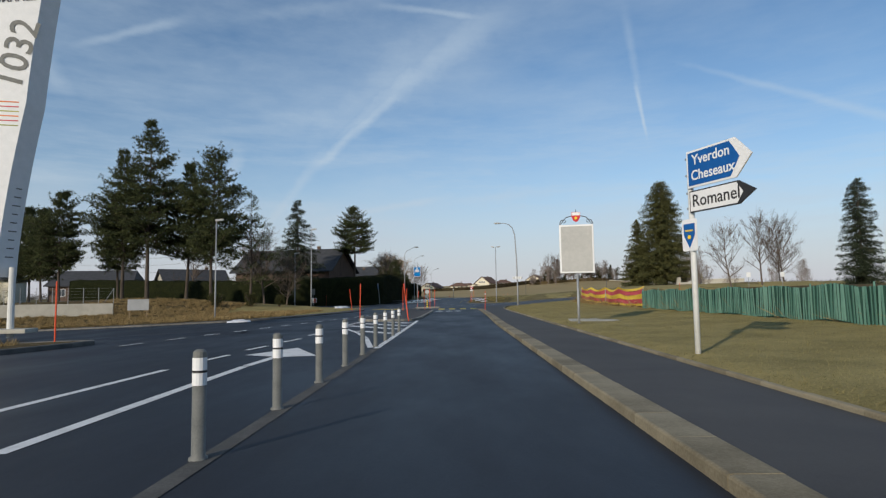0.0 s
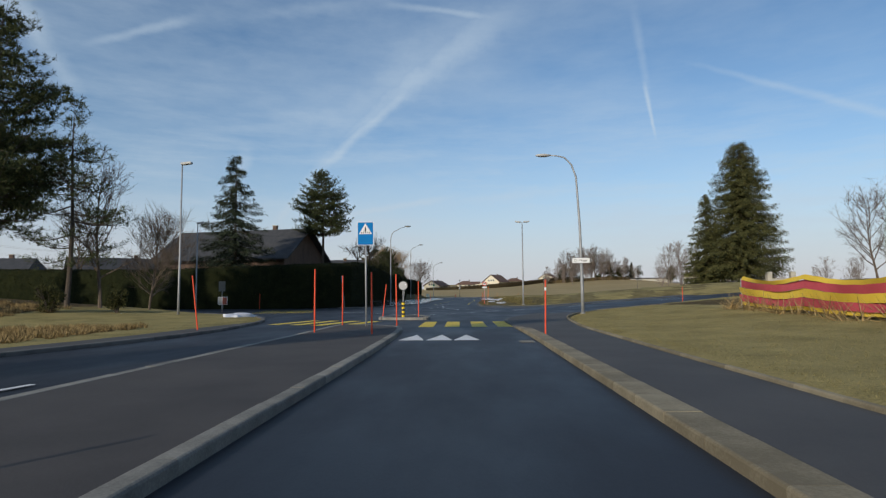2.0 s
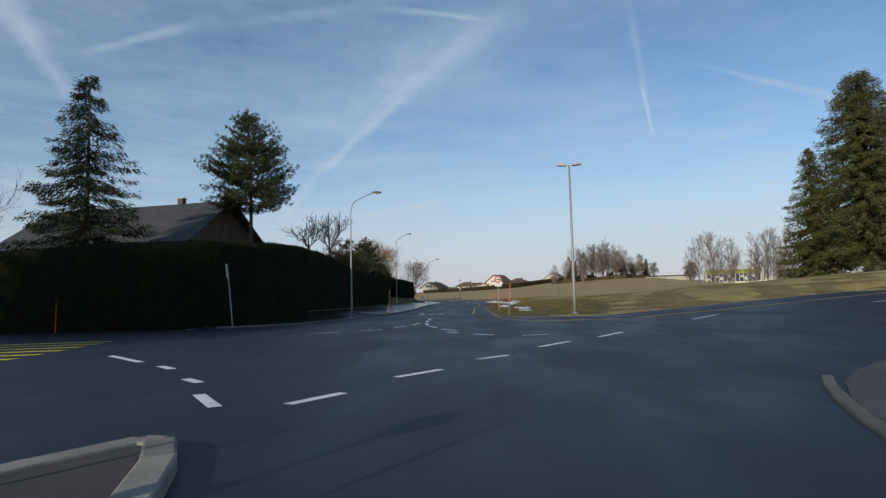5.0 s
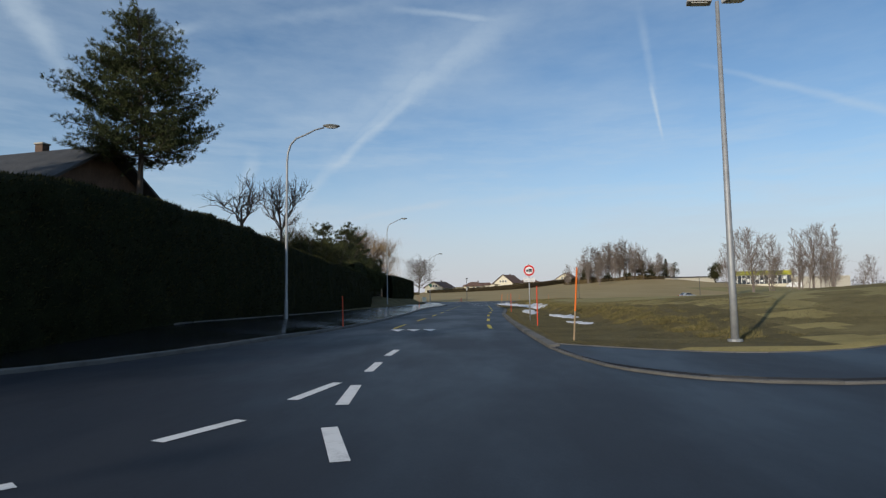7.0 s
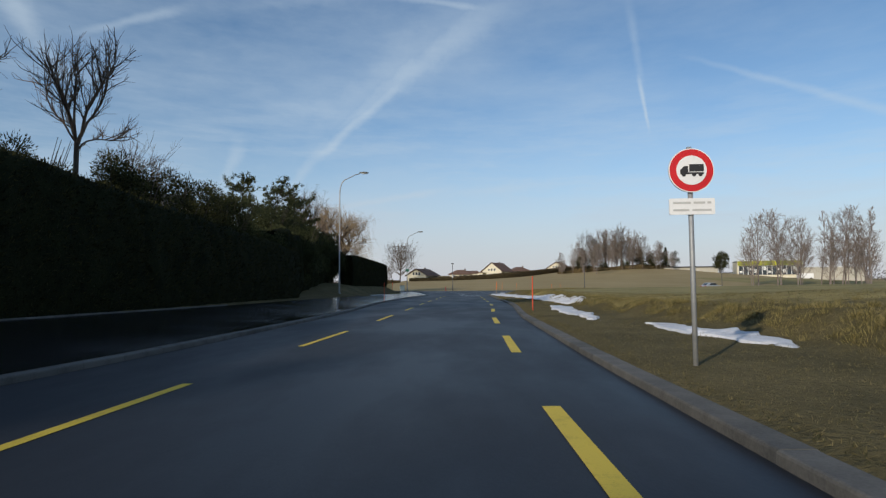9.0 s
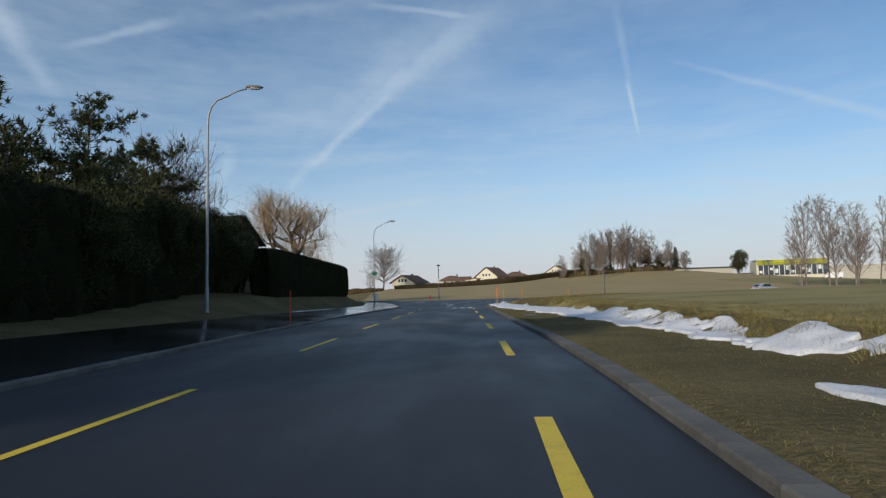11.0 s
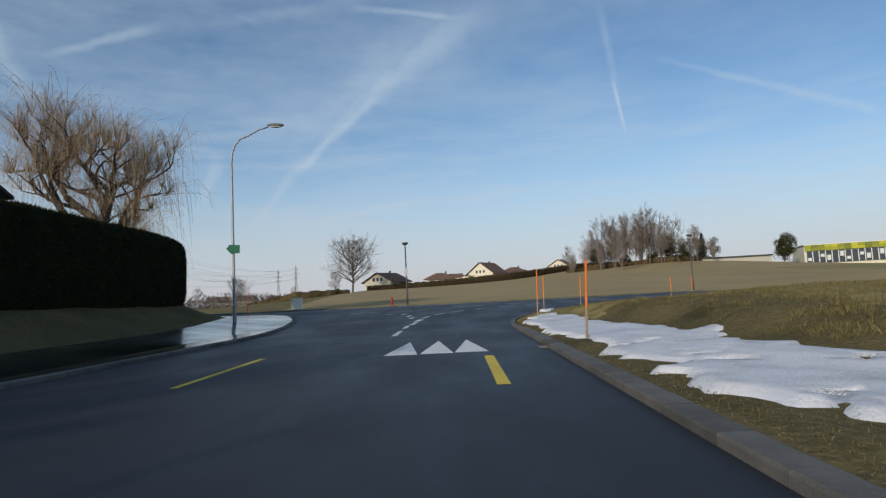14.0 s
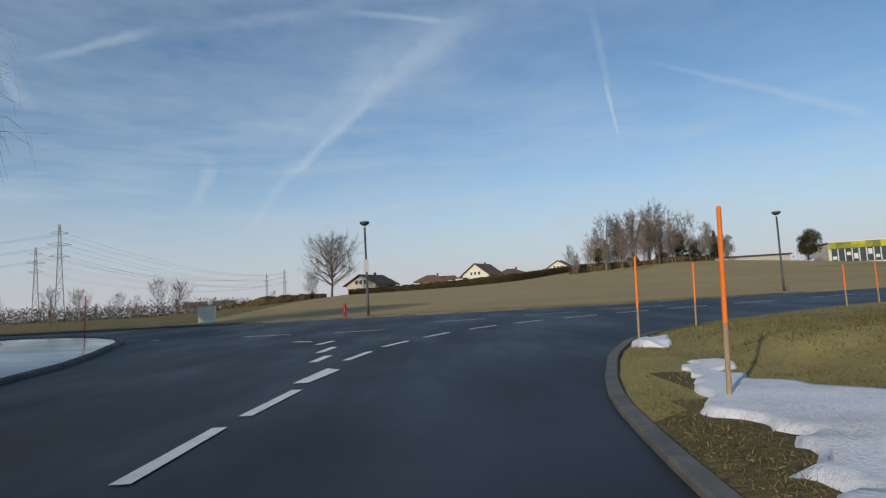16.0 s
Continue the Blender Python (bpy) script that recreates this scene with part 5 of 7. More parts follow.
wz = ground_z(wx, wy) + rng.uniform(0, 1, len(wx)) ** 1.3 * (2.4 + 3.0 * (0.5 + 0.5 * np.sin(wx * 0.05) * np.sin(wx * 0.13 + 1)) + 1.4 * np.abs(np.sin(wx * 0.41)))
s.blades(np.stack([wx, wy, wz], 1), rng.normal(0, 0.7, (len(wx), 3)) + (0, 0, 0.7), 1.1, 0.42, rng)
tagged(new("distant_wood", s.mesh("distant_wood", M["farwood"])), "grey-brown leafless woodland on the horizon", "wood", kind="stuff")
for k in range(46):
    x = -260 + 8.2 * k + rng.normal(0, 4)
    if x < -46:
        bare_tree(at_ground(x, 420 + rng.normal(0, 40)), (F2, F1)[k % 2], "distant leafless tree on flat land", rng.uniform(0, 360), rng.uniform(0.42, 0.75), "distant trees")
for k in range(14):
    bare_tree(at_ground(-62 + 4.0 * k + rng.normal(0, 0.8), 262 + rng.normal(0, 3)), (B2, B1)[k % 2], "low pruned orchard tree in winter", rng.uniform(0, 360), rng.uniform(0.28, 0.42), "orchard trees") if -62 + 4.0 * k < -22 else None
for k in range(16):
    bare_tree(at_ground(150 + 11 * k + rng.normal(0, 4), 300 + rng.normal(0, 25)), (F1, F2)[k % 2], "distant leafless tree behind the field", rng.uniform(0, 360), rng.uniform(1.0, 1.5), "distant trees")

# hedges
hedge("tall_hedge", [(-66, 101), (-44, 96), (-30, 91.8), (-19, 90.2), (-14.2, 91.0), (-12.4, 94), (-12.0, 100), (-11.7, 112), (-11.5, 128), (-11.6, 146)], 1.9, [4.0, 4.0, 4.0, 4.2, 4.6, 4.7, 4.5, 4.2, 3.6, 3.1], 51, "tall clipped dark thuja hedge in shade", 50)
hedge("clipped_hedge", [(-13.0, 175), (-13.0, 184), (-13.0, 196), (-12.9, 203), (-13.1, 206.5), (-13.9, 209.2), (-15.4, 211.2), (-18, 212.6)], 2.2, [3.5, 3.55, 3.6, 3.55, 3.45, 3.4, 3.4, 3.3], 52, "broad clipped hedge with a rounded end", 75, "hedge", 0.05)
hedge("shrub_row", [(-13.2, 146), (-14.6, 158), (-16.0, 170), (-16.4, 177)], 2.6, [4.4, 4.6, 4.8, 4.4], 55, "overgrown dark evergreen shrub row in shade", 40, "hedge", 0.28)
hedge("far_hedge", [(62, 84), (90, 96)], 1.6, [1.7, 1.7], 53, "low brown cemetery hedge", 18, "bush", 0.1, "scrub")
hedge("house_hedge", [(-19, 346), (-3, 358), (14, 374), (27, 386), (58, 428), (80, 458)], 1.6, [1.2, 1.5, 2.0, 2.5, 2.2, 1.8], 54, "brown winter garden hedge along villas above a field", 60, "drytwig", 0.30, "scrub")
hedge("thicket", [(-46, 322), (-34, 319), (-27, 321), (-21, 324)], 2.4, [0.9, 1.7, 1.3, 0.6], 56, "brown leafless thicket at the foot of a tree", 60, "drytwig", 0.45, "scrub")
hedge("undergrowth", [(49, 395), (62, 394), (74, 397), (90, 400), (109, 407)], 2.4, [0.9, 2.2, 1.2, 2.0, 0.9], 57, "brown undergrowth along the edge of a wood", 60, "drytwig", 0.45, "scrub")
for k, (x, y, r, h) in enumerate(((-15.0, 150, 2.6, 6.6), (-13.6, 155, 2.4, 5.4), (-15.2, 158, 2.6, 6.9), (-14.6, 172.5, 2.0, 4.6), (-16.2, 171.5, 2.4, 6.2), (-15.2, 175.2, 2.3, 5.9), (-15.6, 178.6, 1.8, 5.0), (-15.5, 166, 2.4, 6.4), (-14.5, 163, 2.0, 5.6), (-14.5, 141.5, 2.4, 6.4), (-13.8, 146, 2.2, 5.0))):
    bush(at_ground(x, y), r, h, 60 + k, "dense dark evergreen shrub beside the footway", n=30000, leaf="shade")
for x, y, h, r, sd in ((-17.0, 160.5, 9.8, 3.6, 90), (-17.2, 166.5, 9.4, 3.4, 91), (-18.5, 155.5, 9.6, 3.8, 92), (-19.5, 172.0, 8.0, 3.0, 93)):
    pine(at_ground(x, y), h, r, sd, "dark ragged evergreen above a shrub row", base=0.20, whorls=11, per=6, leaf=M["shade"], point=0.40, tuft=14, needle=0.30, broad=0.07, loose=0.3)
bare_tree(at_ground(-18.5, 176.5), B1, "leafless tree above dark shrubs", 80, 0.85)
bare_tree(at_ground(-17.2, 170.0), B2, "leafless tree above dark shrubs", 10, 0.9)
for k, (x, y, r, h) in enumerate(((-13.8, 128.2, 1.6, 5.6), (-14.3, 134.0, 2.0, 6.4), (-15.0, 125.0, 1.9, 6.0), (-14.7, 131.0, 2.0, 6.6), (-14.9, 137.2, 2.3, 6.9), (-15.2, 140.2, 2.2, 6.8))):
    bush(at_ground(x, y), r, h, 110 + k, "round brownish evergreen shrub behind a hedge", n=15000)
for k, (x, y, r, h) in enumerate(((-22, 63.5, 0.8, 1.5), (-19.5, 65.5, 0.7, 1.3), (-24.5, 60.5, 0.9, 1.6), (-41, 52, 1.8, 2.6), (-47, 49, 2.2, 3.0), (-31, 94.5, 1.0, 6.2), (-35.5, 97, 1.2, 5.6))):
    bush(at_ground(x, y), r, h, 80 + k, "small evergreen shrub on a bank", n=3000)


# ------------------------------------------------------------ street furniture
def snow_pole(x, y, h, colour, label, tilt=0.0, turn=0.0, wooden=0.0, band=False):
    t = thing("snow_pole", label, "snow pole", at_ground(x, y, -0.02) if abs(x) > 3.0 and away([x], [y])[0] > 0 else (x, y, float(level(x, y)) + 0.09), 0, "snow poles")
    t.matrix_basis = t.matrix_basis @ pose(0, 0, 0, tilt, 0, 0) if not turn else t.matrix_basis @ pose(0, 0, 0, tilt, turn, 0)
    low = h * wooden
    if wooden:
        part("stake", tube([(0, 0, -0.2), (0, 0, low * 0.5), (0, 0, low)], (0.027, 0.026, 0.025), 9), M["wood"], t, "bare weathered wood lower half")
    part("painted_pole", tube([(0, 0, low - (0.0 if wooden else 0.15)), (0, 0, (low + h) / 2), (0, 0, h - 0.02), (0, 0, h)], (0.026, 0.025, 0.024, 0.018), 10), M[colour], t)
    if band:
        part("reflective_band", tube([(0, 0, h * 0.80), (0, 0, h * 0.86)], 0.029, 10), M["signwhite"], t, "white reflective band")
    return t


for x, y, h, tilt, tx in ((-2.48, 30.9, 1.85, 0, -7), (-5.28, 32.7, 1.9, 0, 1), (-4.5, 50.6, 1.95, 0, 0), (-2.6, 49.7, 1.8, 0, -0.5), (-4.55, 55.1, 1.9, 0, 0), (-2.36, 54.1, 1.9, 0, -1), (-9.3, 53.2, 1.9, 2, -6), (2.42, 49.8, 1.55, 0, 1),
                           (-4.15, 63.6, 1.75, 0, 6), (-2.25, 63.2, 1.85, 0, 0), (-12.3, 18.1, 1.9, 0, 0)):
    snow_pole(x, y, h, "red", "thin red-orange snow pole standing at a kerb", tilt, tx, 0.0, band=(x == 2.42))
for x, y, h, tx in ((17.2, 79.6, 1.1, 0), (33, 88.5, 1.2, 0), (-5.95, 108.8, 1.55, -1), (2.75, 107.6, 1.7, 0), (3.35, 133, 1.6, 0), (-6.9, 160.5, 1.5, 0), (-12.5, 219.5, 1.8, 2), (-20, 222.5, 1.7, -3), (-19.5, 89.2, 1.4, 1)):
    snow_pole(x, y, h, "red", "thin orange snow pole at the roadside", 0, tx)
for x, y, h, tx in ((2.75, 98.6, 2.05, 4), (5.3, 187.5, 1.76, 3), (6.05, 198.8, 2.0, 2), (7.5, 205.7, 1.9, 1.5), (10.2, 209.0, 1.8, 2), (16.9, 212.6, 1.4, 0), (18.6, 213.4, 1.4, 0)):
    if h:
        snow_pole(x, y, h, "orange", "wooden snow stake with an orange painted upper part", 0, tx, 0.40)


def mast(place, h, reach, turn, label, sides=12):
    """Curved-arm street lamp; the arm reaches along the local x axis."""
    t = thing("street_lamp", label, "street lamp", place, turn, "street lamps")
    bend = [(0, 0, h - 1.5), (0.04, 0, h - 1.0), (0.18, 0, h - 0.55), (0.45, 0, h - 0.22), (0.9, 0, h - 0.02), (reach * 0.75, 0, h + 0.28), (reach, 0, h + 0.42)]
    part("post", tube([(0, 0, -0.3), (0, 0, 0.0), (0, 0, 1.2), (0, 0, 1.25), (0, 0, h - 1.5)] + bend[1:], [0.095, 0.095, 0.09, 0.075, 0.055, 0.052, 0.05, 0.048, 0.045, 0.04, 0.04], sides), M["steel"], t, smooth=True)
    part("base_plate", tube([(0, 0, -0.02), (0, 0, 0.05)], 0.14, 12), M["steel"], t)
    bm = bmesh.new()
    bmesh.ops.create_uvsphere(bm, u_segments=16, v_segments=8, radius=1)
    bmesh.ops.scale(bm, vec=(0.46, 0.17, 0.10), verts=bm.verts)
    bmesh.ops.translate(bm, vec=(reach + 0.38, 0, h + 0.52), verts=bm.verts)
    part("lamp_head", bm, M["greysteel"], t, smooth=True)
    bm = bmesh.new()
    bmesh.ops.create_uvsphere(bm, u_segments=14, v_segments=6, radius=1)
    bmesh.ops.scale(bm, vec=(0.33, 0.13, 0.06), verts=bm.verts)
    bmesh.ops.translate(bm, vec=(reach + 0.40, 0, h + 0.445), verts=bm.verts)
    part("diffuser", bm, M["lampglass"], t, smooth=True)
    part("service_door", box(0.07, 0.012, 0.3, (0, -0.092, 0.7), 0.004), M["steel"], t)
    return t


mast(at_ground(-9.6, 112.0), 9.9, 1.9, 12, "galvanised street lamp with a curved arm beside a hedge")
mast(at_ground(-11.2, 161.0), 11.0, 1.9, 10, "galvanised street lamp with a curved arm beside the footway")
lampc = mast(at_ground(-8.45, 205.0), 10.0, 1.9, 8, "curved street lamp with a small sign at a junction")
part("plate_sign", plate([(-0.33, 4.02), (-0.16, 4.22), (0.34, 4.20), (0.34, 3.78), (-0.10, 3.76)], 0.03, -0.12), M["signgreen"], lampc, "small dark green arrow plate")

lampz = thing("street_lamp", "tall street lamp with a direction arrow on grass", "street lamp", at_ground(6.95, 67.1), 0, "street lamps")
part("post", tube([(0, 0, -0.3), (0, 0, 1.5), (-0.05, 0, 5), (-0.2, 0, 7.95), (-0.45, 0, 8.7), (-0.85, 0, 9.13), (-1.3, 0, 9.25), (-1.75, 0, 9.28)], (0.10, 0.09, 0.07, 0.055, 0.05, 0.045, 0.04, 0.04), 12), M["steel"], lampz, smooth=True)
bm = bmesh.new()
bmesh.ops.create_uvsphere(bm, u_segments=16, v_segments=8, radius=1)
bmesh.ops.scale(bm, vec=(0.46, 0.18, 0.10), verts=bm.verts)
bmesh.ops.translate(bm, vec=(-2.1, 0, 9.28), verts=bm.verts)
part("lamp_head", bm, M["signgrey"], lampz, smooth=True)
part("base_plate", tube([(0, 0, 0.0), (0, 0, 0.05)], 0.15, 12), M["steel"], lampz)
sgn = part("direction_arrow", plate([(-0.56, 2.92), (0.42, 2.92), (0.60, 3.06), (0.42, 3.20), (-0.56, 3.20)], 0.03, -0.16), M["signwhite"], lampz, "white arrow plate with black lettering")
part("arrow_tip", plate([(0.42, 2.94), (0.57, 3.06), (0.42, 3.18), (0.45, 3.06)], 0.004, -0.166), M["black"], sgn)
text("lettering", "Z.I.", 0.18, M["black"], sgn, pose(-0.48, -0.164, 3.0, 90, 0, 0))
text("lettering", "Ouest", 0.18, M["black"], sgn, pose(-0.16, -0.164, 3.0, 90, 0, 0))

lampm = thing("street_lamp", "straight lamp post with two flat heads on the field corner", "street lamp", at_ground(6.6, 97.3), 0, "street lamps")
part("post", tube([(0, 0, -0.3), (0, 0, 1.6), (0, 0, 9.0)], (0.10, 0.085, 0.05), 12), M["steel"], lampm, smooth=True)
part("base_plate", tube([(0, 0, 0.0), (0, 0, 0.06)], 0.18, 12), M["steel"], lampm)
for side in (-1, 1):
    hd = part("lamp_head", box(0.62, 0.32, 0.14, (side * 0.46, -0.05 * side, 8.98), 0.03, pose(0, 0, 0, 0, side * -7, side * 12)), M["signgrey"], lampm)
    part("diffuser", box(0.40, 0.22, 0.02, (side * 0.46, -0.05 * side, 8.96), 0.004, pose(0, 0, 0, 0, side * -7, side * 12)), M["lampglass"], hd)
for x, y, h, tn in ((-16.0, 65.6, 8.6, 0), (-22.0, 81.0, 7.5, 0), (-18.6, 45.7, 7.6, 0)):
    lp = thing("street_lamp", "grey lamp post with a flat head beside a road", "street lamp", at_ground(x, y), tn, "street lamps")
    part("post", tube([(0, 0, -0.3), (0, 0, 1.5), (0, 0, h)], (0.070, 0.060, 0.038), 10), M["steel"], lp, smooth=True)
    hd = part("lamp_head", box(0.62, 0.28, 0.13, (0.26, 0, h - 0.02), 0.03, pose(0, 0, 0, 0, -6, 0)), M["signgrey"], lp)
    part("diffuser", box(0.46, 0.2, 0.02, (0.28, 0, h - 0.035), 0.004, pose(0, 0, 0, 0, -6, 0)), M["lampglass"], hd)


def dark_lamp(x, y, h, notice=False):
    lp = thing("street_lamp", "dark slender lamp post with a flared round top", "street lamp", at_ground(x, y), 0, "street lamps")
    part("post", tube([(0, 0, -0.3), (0, 0, 1.0), (0, 0, 1.05), (0, 0, h - 0.32)], (0.085, 0.085, 0.07, 0.06), 12), M["darksteel"], lp, smooth=True)
    part("neck", tube([(0, 0, h - 0.32), (0, 0, h - 0.2)], (0.04, 0.09), 12), M["lampglass"], lp)
    part("lamp_head", tube([(0, 0, h - 0.22), (0, 0, h - 0.12), (0, 0, h - 0.02), (0, 0, h + 0.03)], (0.10, 0.25, 0.31, 0.27), 20), M["darksteel"], lp, smooth=True)
    if notice:
        part("notice_plate", plate(rounded(0.3, 0.75, 0.02, 3.0), 0.02, -0.09), M["signgrey"], lp)


dark_lamp(-0.95, 228.6, 5.65, True)
dark_lamp(27.4, 234.0, 5.6)
dark_lamp(62.0, 246.0, 5.6)

# direction signpost
sp = thing("direction_signpost", "steel signpost with a blue and a white arrow sign", "road sign", at_ground(4.62, 11.6, -0.22), -70)
part("post", tube([(0, 0, -0.3), (0, 0, 4.06)], 0.055, 12), M["lightpaint"], sp, smooth=True)
for z in (3.0, 3.3, 3.65, 3.98):
    part("clamp", box(0.14, 0.10, 0.04, (0, 0, z), 0.008), M["steel"], sp)
up1 = part("blue_arrow", plate([(0.02, 3.40), (1.22, 3.40), (1.58, 3.76), (1.22, 4.12), (0.02, 4.12)], 0.03, -0.085), M["signwhite"], sp, "white-edged blue arrow sign")
part("blue_field", plate([(0.06, 3.44), (1.10, 3.44), (1.32, 3.76), (1.10, 4.08), (0.06, 4.08)], 0.004, -0.091), M["signblue"], up1)
text("lettering", "Yverdon", 0.27, M["signwhite"], up1, pose(0.17, -0.093, 3.84, 90, 0, 0), 0.004)
text("lettering", "Cheseaux", 0.27, M["signwhite"], up1, pose(0.13, -0.093, 3.54, 90, 0, 0), 0.004)
up2 = part("white_arrow", plate([(0.06, 2.92), (1.26, 2.92), (1.62, 3.13), (1.26, 3.34), (0.06, 3.34)], 0.03, -0.085), M["black"], sp, "white arrow sign with a black edge")
part("white_field", plate([(0.085, 2.945), (1.22, 2.945), (1.36, 3.13), (1.22, 3.315), (0.085, 3.315)], 0.004, -0.091), M["signwhite"], up2)
text("lettering", "Romanel", 0.33, M["black"], up2, pose(0.13, -0.093, 3.03, 90, 0, 0), 0.003)
bd = part("badge_plate", plate(rounded(0.40, 0.62, 0.04, 2.50), 0.012, -0.075), M["signwhite"], sp, "white plate with a blue shield badge")
part("shield", plate([(-0.15, 2.72), (0.15, 2.72), (0.15, 2.50), (0.0, 2.24), (-0.15, 2.50)], 0.004, -0.081), M["signblue"], bd)
part("shield_ring", plate([(-0.10, 2.60), (0.10, 2.60), (0.10, 2.57), (-0.10, 2.57)], 0.003, -0.0855), M["signyellow"], bd)
part("emblem", plate(circle(0.045, 2.46, 12), 0.003, -0.0855), M["signyellow"], bd)

# blank notice board with a wrought iron crest
bb = thing("notice_board", "blank white framed board on a single post", "sign board", at_ground(4.9, 24.0, -0.15), -10)
part("post", tube([(0, 0, -0.3), (0, 0, 2.2)], 0.05, 12), M["steel"], bb, smooth=True)
fr = part("frame", box(1.36, 0.10, 1.96, (0, 0, 2.16), 0.02), M["signwhite"], bb)
part("panel", box(1.22, 0.02, 1.82, (0, -0.052, 2.23), 0.005), M["board"], bb, "plain pale grey blank panel")
for s in (-1, 1):
    part("scroll", tube([(s * 0.66, 0, 4.13), (s * 0.60, 0, 4.30), (s * 0.45, 0, 4.34), (s * 0.40, 0, 4.24), (s * 0.50, 0, 4.20)], 0.016, 6), M["darksteel"], bb)
    part("scroll", tube([(s * 0.62, 0, 4.14), (s * 0.40, 0, 4.42), (s * 0.15, 0, 4.48), (0, 0, 4.52)], 0.016, 6), M["darksteel"], bb)
ps = part("crest", plate([(-0.17, 4.62), (0.17, 4.62), (0.17, 4.42), (0.10, 4.28), (0, 4.22), (-0.10, 4.28), (-0.17, 4.42)], 0.03, -0.05), M["signred"], bb, "small red and white coat of arms")
part("crest_top", plate([(-0.16, 4.61), (0.16, 4.61), (0.16, 4.49), (-0.16, 4.49)], 0.004, -0.056), M["signwhite"], ps)
part("crest_mark", plate(circle(0.06, 4.38, 12), 0.004, -0.056), M["signyellow"], ps)
part("crest_mark", tube([(0, 0, 4.62), (0, 0, 4.74)], 0.012, 6), M["darksteel"], bb)
slab = thing("concrete_slab", "flat pale concrete slab in the grass", "slab", at_ground(6.1, 26.8, -0.03), -8)
part("slab_top", box(2.1, 2.4, 0.08, (0, 0, -0.03), 0.015), M["concrete"], slab)

# grey kerb bollards
first = None
for k, (x, y) in enumerate(((-2.07, 4.8 + 2.1 * q) for q in range(9))):
    m = pose(x, y, 0.0, 0, 0, 31 * k)
    if first is None:
        first = thing("bollard", "grey steel bollard with white reflective bands", "bollard", (0, 0, 0), 0, "lane bollards")
        part("post", tube([(0, 0, -0.05), (0, 0, 0.02), (0, 0, 0.03), (0, 0, 0.58)], (0.075, 0.075, 0.055, 0.055), 14), M["greysteel"], first, smooth=True)
        for z0 in (0.58, 0.70):
            part("reflective_band", tube([(0, 0, z0 + 0.005), (0, 0, z0 + 0.105)], 0.057, 14), M["signwhite"], first, "white reflective band")
        part("collar", tube([(0, 0, 0.685), (0, 0, 0.705)], 0.058, 14), M["black"], first)
        part("cap", tube([(0, 0, 0.805), (0, 0, 0.85), (0, 0, 0.87)], (0.056, 0.052, 0.03), 14), M["greysteel"], first)
        first.matrix_basis = m
    else:
        copy_thing(first, m)

# pedestrian crossing sign and the beacon island
pd = thing("crossing_sign", "blue pedestrian crossing sign on a leaning post", "road sign", (-3.46, 54.0, 0.10), 4)
pd.matrix_basis = pd.matrix_basis @ pose(0, 0, 0, 0, -0.6, 0)
part("post", tube([(0, 0, -0.2), (0, 0, 3.78)], 0.034, 12), M["steel"], pd, smooth=True)
pn = part("panel", plate(rounded(0.60, 0.86, 0.03, 3.38), 0.025, -0.065), M["signwhite"], pd)
bl = part("blue_field", plate(rounded(0.56, 0.82, 0.02, 3.38), 0.004, -0.071), M["zebblue"], pn, "bright blue sign face")
part("triangle", plate([(-0.24, 3.36), (0.24, 3.36), (0, 3.76)], 0.003, -0.0755), M["signwhite"], bl, "white triangle")
for k in range(5):
    part("pictogram_bar", plate([(-0.17 + 0.075 * k, 3.385), (-0.13 + 0.075 * k, 3.385), (-0.12 + 0.07 * k, 3.44), (-0.15 + 0.07 * k, 3.44)], 0.002, -0.0785), M["black"], bl)
part("pictogram_bar", plate([(-0.03, 3.45), (0.03, 3.45), (0.02, 3.62), (-0.02, 3.62)], 0.002, -0.0785), M["black"], bl)

TRI = [(-4.1, 62.5), (-3.9, 62.2), (-1.95, 61.9), (-1.75, 62.1), (-1.8, 64.2), (-2.5, 66.3), (-2.9, 66.4), (-4.2, 63.6)]
ISL = [(-2.03, 33.2), (-2.2, 31.2), (-2.9, 30.7), (-4.2, 30.7), (-5.0, 31.3), (-5.25, 32.6), (-5.1, 36), (-4.9, 44), (-4.75, 50), (-4.74, 55.3), (-4.4, 55.6), (-3.3, 55.0), (-2.45, 54.2), (-2.1, 53.0), (-1.97, 50), (-1.93, 44)]
sheet("traffic_island", ISL, M["island"], 0.11, "long kerbed asphalt traffic island", "traffic island", 0.2)
sheet("traffic_island", TRI, M["island"], 0.10, "small kerbed traffic island with a beacon", "traffic island", 0.25)
PLANT = [(-11.0, 17.2), (-11.6, 18.2), (-15, 18.0), (-24, 13.4), (-30, 12.5), (-30, -30), (-13.0, -30), (-11.9, 5), (-11.5, 14.4)]
sheet("planting_bed", PLANT, M["scrub"], 0.12, "kerbed bed of dry ground cover", "planting bed", 0.25)

bc = thing("beacon_bollard", "yellow and black striped bollard with a round disc", "bollard", (-3.05, 63.3, 0.10))
for k in range(7):
    part("stripe", tube([(0, 0, 0.105 * k), (0, 0, 0.105 * (k + 1))], 0.085, 16), M["signyellow" if k % 2 == 0 else "black"], bc)
part("cap", tube([(0, 0, 0.735), (0, 0, 0.80)], (0.085, 0.05), 16), M["black"], bc)
part("post", tube([(0, 0, 0.78), (0, 0, 1.45)], 0.028, 10), M["steel"], bc)
dsc = part("disc", tube([(0, -0.03, 1.62), (0, 0.0, 1.62)], 0.235, 28), M["greysteel"], bc, "grey back of a round sign")
part("disc_rim", tube([(0, -0.036, 1.62), (0, -0.030, 1.62)], 0.21, 28), M["signgrey"], dsc)
